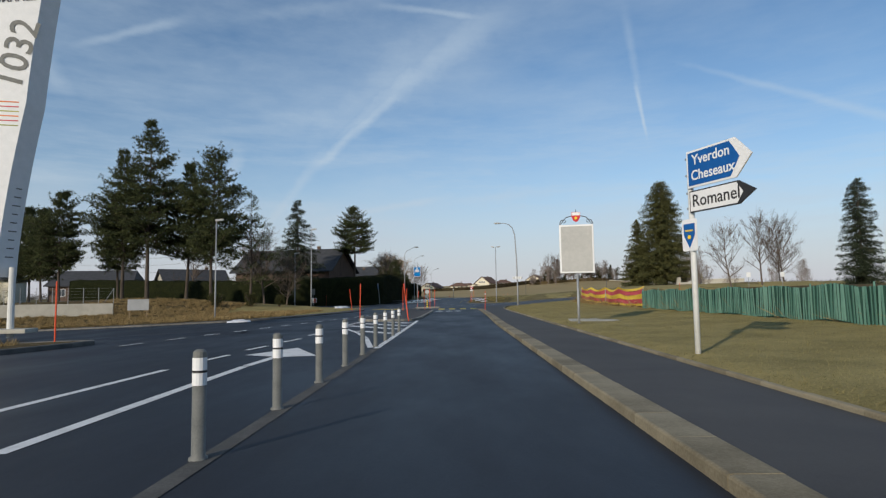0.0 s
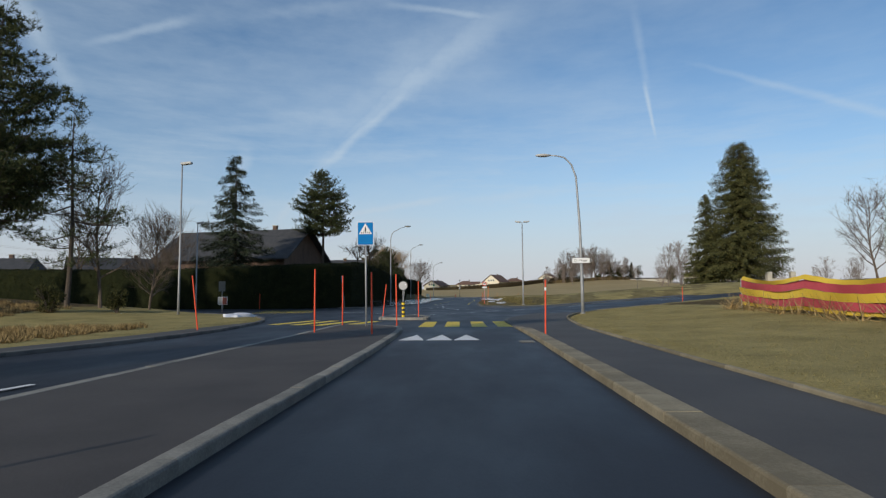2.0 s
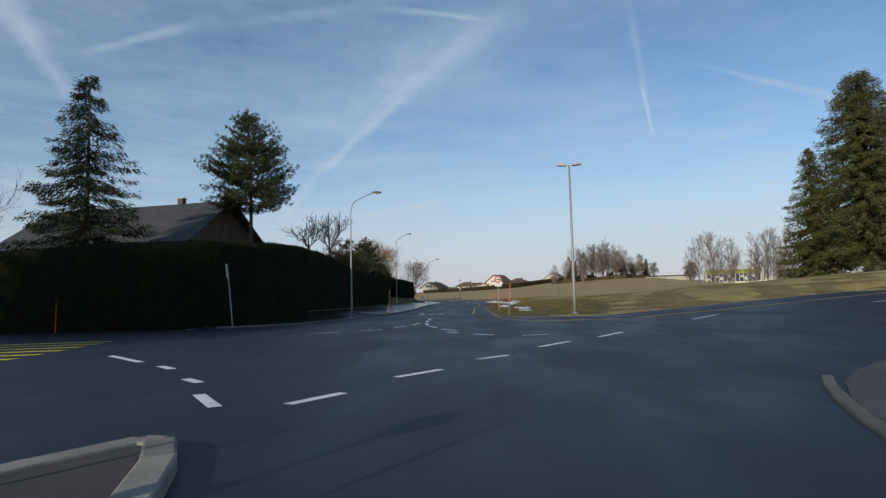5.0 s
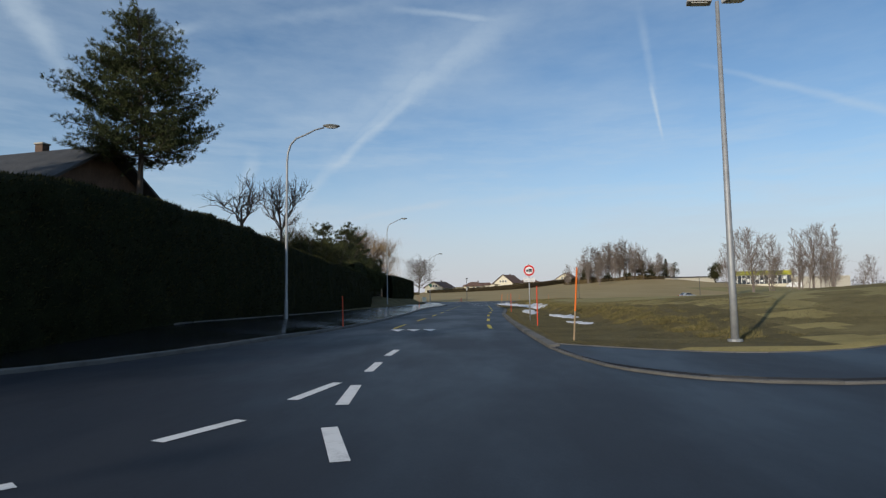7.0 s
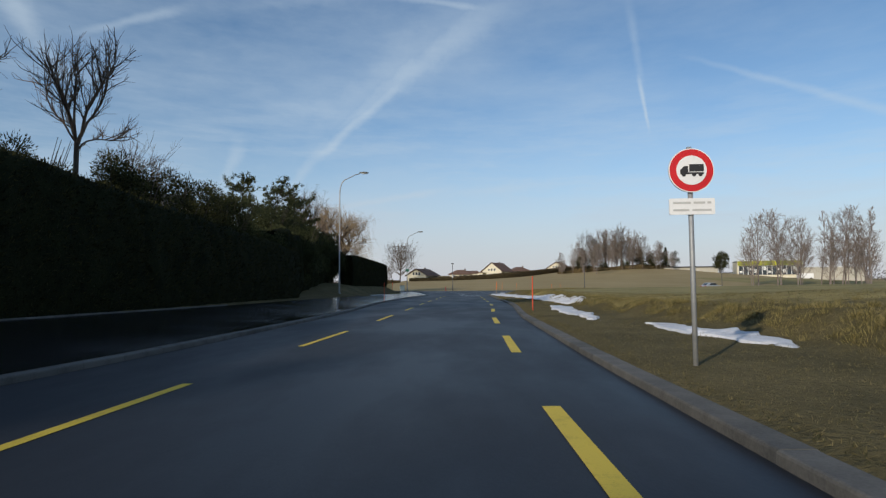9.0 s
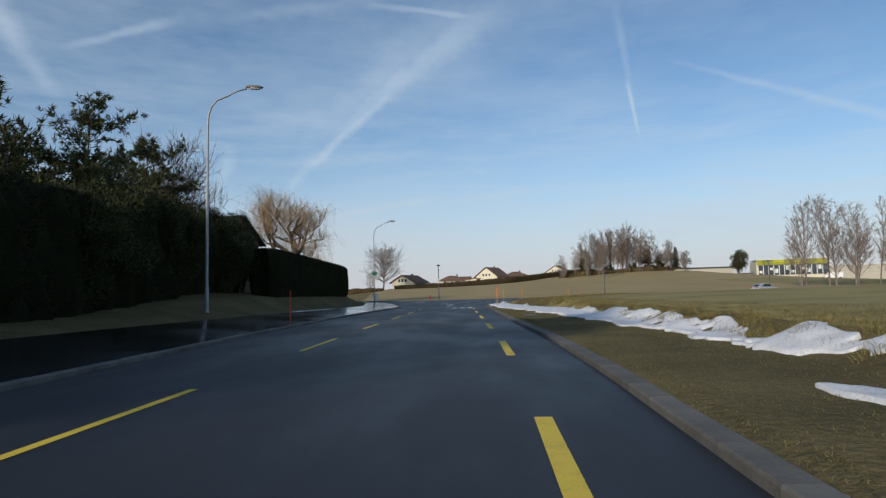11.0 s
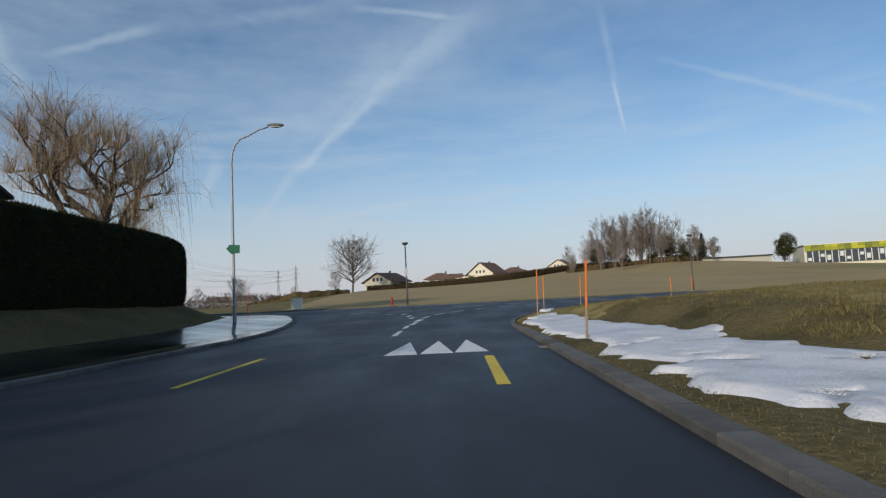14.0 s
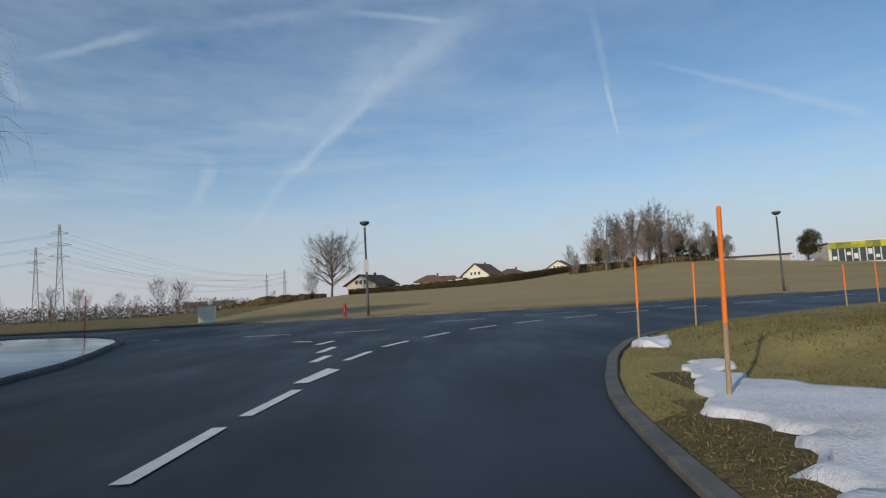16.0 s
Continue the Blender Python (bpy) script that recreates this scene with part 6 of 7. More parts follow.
part("sticker", box(0.05, 0.004, 0.06, (0.12, -0.041, 1.64), 0.001), M["signwhite"], dsc, "small white sticker")
part("brace", tube([(0.10, 0.03, 1.52), (0.02, 0.02, 0.9)], 0.008, 6), M["steel"], bc)

# plain grey sign backs on the far corner
for x, y, h, tn in ((-19.0, 79.0, 2.5, 8),):
    sb = thing("road_sign", "grey sign plate seen from behind", "road sign", at_ground(x, y), tn)
    part("post", tube([(0, 0, -0.2), (0, 0, h)], 0.03, 10), M["steel"], sb)
    part("panel", plate(rounded(0.5, 0.8, 0.03, h - 0.3), 0.02, -0.05), M["greysteel"], sb)
cab = thing("notice_box", "small red and white notice box on a post", "notice box", at_ground(-18.9, 78.9))
part("post", tube([(0, 0, -0.2), (0, 0, 1.0)], 0.03, 8), M["steel"], cab)
part("body", box(0.74, 0.12, 0.62, (0, 0, 0.75), 0.02), M["signwhite"], cab)
part("red_panel", box(0.34, 0.02, 0.56, (0.185, -0.066, 0.78), 0.004), M["brick"], cab, "faded brick red notice")
part("notice", box(0.30, 0.02, 0.54, (-0.19, -0.066, 0.79), 0.004), M["board"], cab)

# blue sign seen on edge before the hedge
bs = thing("road_sign", "blue sign plate on a leaning post before a hedge", "road sign", at_ground(-11.6, 90.9), -76)
bs.matrix_basis = bs.matrix_basis @ pose(0, 0, 0, 5, 0, 0)
part("post", tube([(0, 0, -0.2), (0, 0, 3.3)], 0.03, 10), M["steel"], bs)
pn = part("panel", plate(rounded(0.5, 0.7, 0.03, 2.95), 0.02, -0.05), M["signwhite"], bs)
part("blue_field", plate(rounded(0.46, 0.66, 0.02, 2.95), 0.004, -0.056), M["zebblue"], pn)

# no-lorries sign
ns = thing("prohibition_sign", "round red-rimmed no-lorries sign on a steel post", "road sign", at_ground(3.0, 113.3), -3)
part("post", tube([(0, 0, -0.3), (0, 0, 2.95)], 0.034, 12), M["steel"], ns, smooth=True)
rim = part("disc", plate(circle(0.30, 2.62, 40), 0.03, -0.07), M["signwhite"], ns)
part("red_ring", plate(circle(0.287, 2.62, 40), 0.004, -0.0755), M["signred"], rim)
fld = part("white_field", plate(circle(0.20, 2.62, 36), 0.004, -0.081), M["signwhite"], rim)
part("lorry_mark", plate([(-0.03, 2.60), (0.16, 2.60), (0.16, 2.70), (-0.03, 2.70)], 0.002, -0.084), M["black"], fld)
part("lorry_mark", plate([(-0.15, 2.575), (-0.045, 2.575), (-0.045, 2.675), (-0.10, 2.675), (-0.15, 2.625)], 0.002, -0.084), M["black"], fld)
part("lorry_mark", plate([(-0.15, 2.565), (0.16, 2.565), (0.16, 2.59), (-0.15, 2.59)], 0.002, -0.0845), M["black"], fld)
for x in (-0.105, 0.03, 0.115):
    part("lorry_mark", plate([(x + a, z) for a, z in circle(0.028, 2.56, 12)], 0.002, -0.0855), M["black"], fld)
sub = part("plate", plate(rounded(0.60, 0.22, 0.02, 2.13), 0.02, -0.06), M["signwhite"], ns, "small white supplementary plate")
for k, (x0, x1) in enumerate(((-0.25, -0.02), (0.02, 0.17), (0.20, 0.25), (-0.25, -0.04), (0.0, 0.25))):
    z = 2.18 if k < 3 else 2.08
    part("text_bar", plate([(x0, z - 0.014), (x1, z - 0.014), (x1, z + 0.014), (x0, z + 0.014)], 0.003, -0.0635), M["signgrey"], sub)

# white estate totem
tt = thing("totem_sign", "tall curved white advertising pylon on two legs", "sign", (-18.9, 24.2, 0.1), 14)
for x in (-1.1, 0.5):
    part("leg", tube([(x, 0, -0.3), (x, 0, 2.6)], 0.13, 12), M["lightpaint"], tt)
bm = bmesh.new()
rows = []
for k in range(15):
    z = 2.2 + 12.8 * k / 14
    lean = 1.9 * ((z - 2.2) / 12.8) ** 1.5 - 1.3 * (z - 2.2) / 12.8 - 0.75 * max(0.0, 1 - (z - 2.2) / 7.3)
    rows.append([bm.verts.new((x + lean, y, z)) for x, y in ((-1.9, -0.35), (0.80, -0.35), (1.25, 0.35), (-1.9, 0.35))])
for a, b in zip(rows, rows[1:]):
    for k in range(4):
        bm.faces.new((a[k], a[(k + 1) % 4], b[(k + 1) % 4], b[k]))
bm.faces.new(rows[0][::-1])
bm.faces.new(rows[-1])
bmesh.ops.recalc_face_normals(bm, faces=bm.faces[:])
part("body", bm, M["signwhite"], tt, "curved white panel body")
text("lettering", "ROMANEL", 0.40, M["darksteel"], tt, pose(-0.75, -0.37, 13.7, 90, 0, 0) @ pose(0, 0, 0, 0, 0, 10), 0.005)
text("lettering", "1032", 1.55, M["greysteel"], tt, pose(0.62, -0.37, 10.0, 90, 0, 0) @ pose(0, 0, 0, 0, 0, 77), 0.012)
for k in range(6):
    z = 9.5 - 0.2 * k
    part("text_bar", plate([(-0.4, z), (0.62, z), (0.62, z + 0.045), (-0.4, z + 0.045)], 0.006, -0.358), M[("orange", "signred", "lime")[k % 3]], tt)
for k in range(9):
    z = 3.0 + 0.36 * k
    part("text_bar", box(0.006, 0.34 - 0.05 * (k % 3), 0.05, (0.0, 0, 0)), M["greysteel"], tt).matrix_basis = pose(1.06 + 1.9 * (max(0, z - 2.2) / 12.8) ** 1.5 - 1.3 * max(0, z - 2.2) / 12.8 - 0.75 * max(0.0, 1 - (z - 2.2) / 7.3), 0.02, z, 0, 0, -32.7)
part("footing", box(2.6, 1.2, 0.18, (0, 0, -0.12), 0.03), M["concrete"], tt)

# retaining wall with wire fence, and the small board
wl = thing("retaining_wall", "low pale concrete retaining wall with wire fence posts", "wall", (0, 0, 0))
a, b = Vector((-39.5, 49.4, 0)), Vector((-30.8, 53.0, 0))
ang = math.degrees(math.atan2(b.y - a.y, b.x - a.x))
mid = (a + b) / 2
WTOP = gz(-30.2, 47.5) + 1.40
part("wall", box((b - a).length, 0.30, 1.9, (0, 0, -0.45), 0.02, None), M["concrete"], wl).matrix_basis = pose(mid.x, mid.y, gz(-30.2, 47.5) - 0.05, 0, 0, ang)
for k in range(9):
    p = a.lerp(b, k / 8)
    part("fence_post", tube([(p.x, p.y, WTOP - 0.05), (p.x, p.y, WTOP + 1.4)], 0.025, 6), M["steel"], wl)
for z in (WTOP + 0.25, WTOP + 0.55, WTOP + 0.85, WTOP + 1.1, WTOP + 1.35):
    part("wire", tube([(a.x, a.y, z), (b.x, b.y, z)], 0.004, 4), M["steel"], wl)
part("brace", tube([(b.x, b.y, WTOP + 1.3), (b.x - 0.3, b.y - 1.0, WTOP)], 0.02, 6), M["steel"], wl)
sb = thing("sign_board", "small pale board on two short posts", "sign board", at_ground(-26.7, 49.6), 28)
for x in (-0.65, 0.65):
    part("post", box(0.08, 0.08, 1.7, (x, 0.03, -0.2), 0.008), M["wood"], sb)
part("panel", box(1.6, 0.03, 0.92, (0, -0.03, 0.72), 0.008), M["signgrey"], sb)

# green mesh fence and striped barrier cloth
mf = thing("mesh_fence", "green plastic mesh site fence on steel stakes", "fence")
v, f = [], []
ys = np.arange(4.0, 37.7, 0.10)
for i, y in enumerate(ys):
    x = 11.3 + 0.05 * math.sin(y * 15.7) + 0.03 * math.sin(y * 2.1) + 0.012 * (y - 4)
    z0 = gz(x, y)
    sag = 0.05 * math.sin(y * 1.8)
    v += [(x, y, z0 + 0.02), (x + 0.02 * math.sin(y * 5), y, z0 + 0.55), (x, y, z0 + 1.10 + sag)]
    if i:
        for j in (0, 1):
            f.append((3 * i - 3 + j, 3 * i + j, 3 * i + j + 1, 3 * i - 2 + j))
raw("mesh_cloth", v, f, M["mesh"], mf, smooth=True)
for k in range(12):
    y = 4.5 + 3.0 * k
    x = 11.27 + 0.012 * (y - 4)
    part("stake", tube([(x, y, gz(x, y) - 0.2), (x, y, gz(x, y) + 1.18)], 0.026, 6), M["slat"], mf)
bm = box(0.016, 0.072, 1.08, (0, 0, 0), 0.004)
slat_mesh = bpy.data.meshes.new("slat")
bm.to_mesh(slat_mesh)
bm.free()
slat_mesh.materials.append(M["slat"])
for k in range(236):
    y = 4.1 + 0.1415 * k
    x = 11.2 + 0.03 * math.sin(y * 2.1) + 0.012 * (y - 4)
    share("slat", slat_mesh, mf, pose(x, y, gz(x, y) + 0.03 + 0.05 * math.sin(y * 1.8), random.uniform(-2.5, 2.5), random.uniform(-2, 2), random.uniform(-14, 14)))
bf = thing("barrier_cloth", "red and yellow striped barrier cloth on stakes", "fence")
ys = np.arange(37.7, 59.6, 0.25)
cols = ("banneryellow", "bannerred", "banneryellow", "bannerred", "banneryellow")
edges = (0.10, 0.22, 0.48, 0.74, 1.0, 1.14)
for j, c in enumerate(cols):
    v, f = [], []
    for i, y in enumerate(ys):
        x = 11.72 + 0.03 * (y - 37.7) + 0.10 * math.sin(y * 0.55)
        lift = 0.16 * abs(math.sin((y - 37.7) * math.pi / 5.4)) - 0.10
        bulge = 0.10 * math.sin(y * 0.9 + j)
        for q in (0, 1):
            v.append((x + bulge * q, y, gz(x, y) + edges[j + q] * 1.12 - lift * edges[j + q]))
        if i:
            f.append((2 * i - 2, 2 * i, 2 * i + 1, 2 * i - 1))
    raw("cloth_band", v, f, M[c], bf, smooth=True)
for k in range(5):
    y = 37.8 + 5.4 * k
    x = 11.8 + 0.03 * (y - 37.7)
    part("stake", tube([(x, y, gz(x, y) - 0.2), (x, y, gz(x, y) + 1.3)], 0.02, 6), M["steel"], bf)

# kerb-side furniture at the second junction
hy = thing("hydrant", "red cast-iron street hydrant", "hydrant", at_ground(-2.4, 229.0))
part("body", tube([(0, 0, -0.1), (0, 0, 0.05), (0, 0, 0.06), (0, 0, 0.62), (0, 0, 0.72), (0, 0, 0.80)], (0.13, 0.13, 0.09, 0.09, 0.10, 0.03), 14), M["hydrant"], hy, smooth=True)
for s0 in (-1, 1):
    part("outlet", tube([(s0 * 0.07, 0, 0.5), (s0 * 0.16, 0, 0.5)], 0.04, 10), M["hydrant"], hy)
ub = thing("utility_cabinet", "pale cream roadside utility cabinet", "cabinet", at_ground(-11.7, 231.6), 4)
part("body", box(1.0, 0.5, 1.05, (0, 0, 0.05), 0.02), M["wallbox"], ub)
part("roof", box(1.08, 0.58, 0.06, (0, 0, 1.1), 0.01), M["concrete"], ub)
part("plinth", box(1.02, 0.52, 0.14, (0, 0, -0.08), 0.01), M["concrete"], ub)
mh = thing("manhole_cover", "dark round manhole cover set in grass", "manhole cover", at_ground(4.95, 162.0, 0.02))
part("rim", tube([(0, 0, -0.05), (0, 0, 0.02)], 0.40, 24), M["darksteel"], mh)
part("cover", tube([(0, 0, 0.0), (0, 0, 0.03)], 0.33, 24), M["greysteel"], mh)
for x, y in ((1.68, 47.9), (4.35, 187.0)):
    dg = thing("drain_grate", "iron drain grate at the foot of the kerb", "drain grate", (x, y, float(level(x, y)) + 0.004))
    part("frame", box(0.42, 0.55, 0.012, (0, 0, 0), 0.003), M["darksteel"], dg)
    for k in range(5):
        part("slat", box(0.34, 0.03, 0.008, (0, -0.2 + 0.1 * k, 0.012), 0.002), M["greysteel"], dg)


# ------------------------------------------------------------ buildings
def house(place, w, d, eave, ridge, turn, walls, roofm, label, hip=0.35, over=0.6, windows=(), chimney=True, name="house", ends=()):
    """Ridge along the local x axis; hip is the share of the half length that the end slopes take."""
    t = thing(name, label, "house", place, turn, "houses")
    bm = box(w, d, eave + 1.0, (0, 0, -1.0))
    part("wall", bm, M[walls], t)
    if hip < 0.05:
        for s in (-1, 1):
            bm = bmesh.new()
            a = [bm.verts.new((s * w / 2, y, z)) for y, z in ((-d / 2, eave), (d / 2, eave), (0, ridge - 0.12))]
            b = [bm.verts.new((s * (w / 2 - 0.2), y, z)) for y, z in ((-d / 2, eave), (d / 2, eave), (0, ridge - 0.12))]
            bm.faces.new(a)
            bm.faces.new(b[::-1])
            for k in range(3):
                bm.faces.new((a[k], b[k], b[(k + 1) % 3], a[(k + 1) % 3]))
            bmesh.ops.recalc_face_normals(bm, faces=bm.faces[:])
            part("gable", bm, M["brownwood" if walls == "brownwood" else walls], t)
    bm = bmesh.new()
    L, W = w / 2 + over, d / 2 + over
    low = eave - over * (ridge - eave) / (d / 2)
    r = L * (1 - hip)
    for lift in (0.0, 0.18):
        c = [bm.verts.new((x, y, low + lift)) for x, y in ((-L, -W), (L, -W), (L, W), (-L, W))]
        p, q = bm.verts.new((-r, 0, ridge + lift)), bm.verts.new((r, 0, ridge + lift))
        bm.faces.new((c[0], c[1], q, p))
        bm.faces.new((c[2], c[3], p, q))
        if hip >= 0.05:
            bm.faces.new((c[1], c[2], q))
            bm.faces.new((c[3], c[0], p))
        if lift == 0.0:
            base = c + [p, q]
    top = c + [p, q]
    ring = (0, 1, 2, 3) if hip >= 0.05 else (0, 1, 5, 2, 3, 4)
    for i, k in enumerate(ring):
        n = ring[(i + 1) % len(ring)]
        bm.faces.new((base[k], base[n], top[n], top[k]))
    bmesh.ops.recalc_face_normals(bm, faces=bm.faces[:])
    part("roof", bm, M[roofm], t)
    if chimney:
        ch = part("chimney", box(0.6, 0.5, 1.2, (w * 0.24, 0.4, ridge - 0.5), 0.02), M["brownwood"], t)
        part("chimney_cap", box(0.72, 0.62, 0.10, (w * 0.24, 0.4, ridge + 0.72), 0.02), M["concrete"], ch)
    for x, z, ww, hh in windows:
        wn = part("window", box(ww + 0.16, 0.10, hh + 0.16, (x, -d / 2 - 0.02, z - 0.08), 0.01), M["signwhite"], t)
        part("pane", box(ww / 2 - 0.04, 0.03, hh, (x - ww / 4, -d / 2 - 0.075, z)), M["glass"], wn)
        part("pane", box(ww / 2 - 0.04, 0.03, hh, (x + ww / 4, -d / 2 - 0.075, z)), M["glass"], wn)
    for y, z, ww, hh in ends:
        wn = part("window", box(0.10, ww + 0.16, hh + 0.16, (-w / 2 - 0.02, y, z - 0.08), 0.01), M["signwhite"], t)
        part("pane", box(0.03, ww, hh, (-w / 2 - 0.075, y, z)), M["glass"], wn)
    return t


house(at_ground(-31.8, 118.2), 19.5, 12.0, 5.6, 9.6, -12, "brownwood", "roof", "house with a dark low-pitched roof behind a tall hedge", hip=0.0, over=0.9)
house(at_ground(-25.5, 146.0), 12, 9, 4.2, 6.6, 6, "render", "roof", "house with a dark roof hidden behind shrubs", hip=0.0)
house(at_ground(-32.4, 205.5), 15.0, 10.4, 6.9, 9.8, -8, "brownwood", "roof", "brown clad house with a grey roof behind a hedge", hip=0.0, over=0.7, chimney=False)
house(at_ground(-74, 122), 15, 10, 3.4, 6.2, 12, "brownwood", "roof", "brown house with a dark roof beyond the pines", hip=0.1, windows=((-5, 1.2, 1.2, 1.3), (1, 1.2, 1.2, 1.3), (4, 1.2, 1.2, 1.3), (-2, 1.0, 1.4, 1.6)))
house(at_ground(-58, 130), 13, 9, 3.6, 6.6, 40, "concrete", "roof", "grey house with a dark gabled roof behind pines", hip=0.0, windows=((-3, 1.1, 1.2, 1.3), (2, 1.1, 1.2, 1.3)))
house(at_ground(-92, 112), 14, 10, 4.5, 7.4, 20, "render", "roof", "house with a dark roof beyond a hedge", hip=0.3)
WIN = ((-4.2, 1.7, 1.3, 1.5), (0.6, 1.9, 1.0, 1.2), (4.0, 1.7, 1.6, 1.6))
for px, depth, w, base, top, lb in ((655, 164, 10.6, 518, 487, 0), (760, 205, 9.6, 512, 488, 1), (808, 222, 6.5, 512, 492, 2), (852, 232, 13.0, 510, 468, 3), (902, 250, 10.5, 502, 477, 4), (992, 285, 13.0, 489, 463, 5)):
    u = (px - 784) / 1052.0 + 0.016
    x, y = 3.15 + depth * u, 192.7 + depth
    z = gz(x, y)
    hor = 530.0 - (px - 784) * 0.05
    ridge = 1.27 + (hor - top) * depth / 1052.0 - z
    eave = max(2.4, ridge * 0.42)
    facing = lb in (0, 2, 3, 5)
    house((x, y, z), w * (0.95 if facing else 1.0), w * (0.88 if facing else 0.72), eave, ridge, (62, -6, 70, 58, 12, 64)[lb], "render", "redroof", ("cream gabled villa with a brown roof above a field", "low villa with a brown hipped roof", "small cream gabled annexe", "two-storey cream villa with a brown gabled roof", "villa with a brown hipped roof among trees", "cream gabled villa below a wood")[lb],
          hip=0.0 if facing else 0.75, over=0.9, windows=[(x0 * w / 15, z0 * eave / 4.4, w0, h0 * eave / 4.8) for x0, z0, w0, h0 in WIN], chimney=lb != 2,
          ends=[(k * w * 0.13, eave * 0.98, 0.9, 1.1) for k in ((-1, 0, 1) if lb != 2 else (0,))] if facing else ())
house((5.0, 402, gz(5, 402)), 10, 6, 2.5, 3.6, 4, "render", "redroof", "low garage with a red-brown roof", hip=0.0, chimney=False)

# lime green hall
gb = thing("community_hall", "long low hall with lime green facade panels", "building", (133.0, 376.0, gz(125, 379) - 0.9), -18)
part("wall", box(26, 16, 7.2, (7, 8, -1.2)), M["render"], gb)
part("glazing", box(25, 0.3, 4.0, (7, -0.2, 0.2)), M["glass"], gb, "dark glazed front")
for k in range(13):
    part("mullion", box(0.28, 0.2, 4.1, (-5.5 + 1.92 * k, -0.45, 0.2)), M["lightpaint"], gb)
for k in range(12):
    if k % 3 != 1:
        part("blind", box(1.1, 0.08, 1.0 + 0.7 * (k % 2), (-4.5 + 1.92 * k, -0.42, 1.0 + 0.6 * (k % 3))), M["lightpaint"], gb)
for k in range(13):
    for j in range(2):
        part("facade_panel", box(1.94, 0.25, 0.98, (-4.9 + 1.98 * k, -0.5, 4.4 + 1.0 * j)), M["lime" if (k * 5 + j * 3 + k * k) % 4 in (0, 3) else "olive"], gb)
part("roof_edge", box(26.6, 16.6, 0.25, (7, 8, 6.4)), M["lightpaint"], gb)
an = thing("flat_roof_hall", "plain white flat-roofed hall beside a green one", "building", (112, 402, gz(112, 402) - 1.2), -12)
part("wall", box(26, 10, 3.0, (3, 5, -0.8)), M["concrete"], an)
part("roof", box(27, 11, 0.5, (3, 5, 2.2)), M["roof"], an)
rb = thing("white_hall", "pale end wall of a flat-roofed hall", "building", (163.0, 367.0, gz(163, 367) - 0.6), -18)
part("wall", box(24, 14, 7.6, (0, 7, -1.2)), M["concrete"], rb)
part("roof", box(24.6, 14.6, 0.3, (0, 7, 6.4)), M["lightpaint"], rb)
fh = thing("distant_hall", "low white hall beyond the field", "building", (150, 420, gz(150, 420) - 1.0), -8)
for k, (x, y, w, h) in enumerate(((-95, 470, 10, 5.5), (-120, 500, 12, 6), (-78, 462, 7, 4.6))):
    house((x, y, gz(x, y)), w, 9, h * 0.6, h, 20 * k, "concrete", "redroof", "distant pale house on flat land", hip=0.2, chimney=False)
part("wall", box(30, 9, 3.8, (0, 4, -0.5)), M["concrete"], fh)
part("roof", box(31, 10, 0.3, (0, 4, 3.2)), M["roof"], fh)

# cemetery stones and a shelter
rng = np.random.default_rng(90)
for k in range(26):
    x, y = 63 + 1.0 * k + rng.normal(0, 0.3), 80.5 + 0.42 * k + rng.normal(0, 0.7)
    gs = thing("grave_stone", "small grey upright grave stone on grass", "grave stone", at_ground(x, y), rng.uniform(-20, 20), "grave stones")
    part("stone", box(rng.uniform(0.5, 0.8), 0.16, rng.uniform(0.7, 1.1), (0, 0, -0.05), 0.04), M["stone"], gs)
    part("plinth", box(0.95, 0.4, 0.14, (0, 0, -0.06), 0.02), M["stone"], gs)
for x, y in ((47, 96.5), (54, 99.5)):
    rp = thing("road_sign", "small white sign on a slim post", "road sign", at_ground(x, y))
    part("post", tube([(0, 0, -0.2), (0, 0, 2.8)], 0.04, 8), M["steel"], rp)
    part("panel", plate(rounded(0.7, 0.8, 0.05, 2.5), 0.03, -0.06), M["signwhite"], rp)
gl = thing("low_white_wall", "low pale wall with end pillars beside a spruce", "wall", at_ground(46.8, 121.5))
part("wall", box(3.0, 0.4, 1.0, (0, 0, -0.1), 0.03), M["concrete"], gl)
for x in (-1.7, 1.7):
    part("pillar", box(0.7, 0.7, 2.0, (x, 0, -0.1), 0.04), M["concrete"], gl)


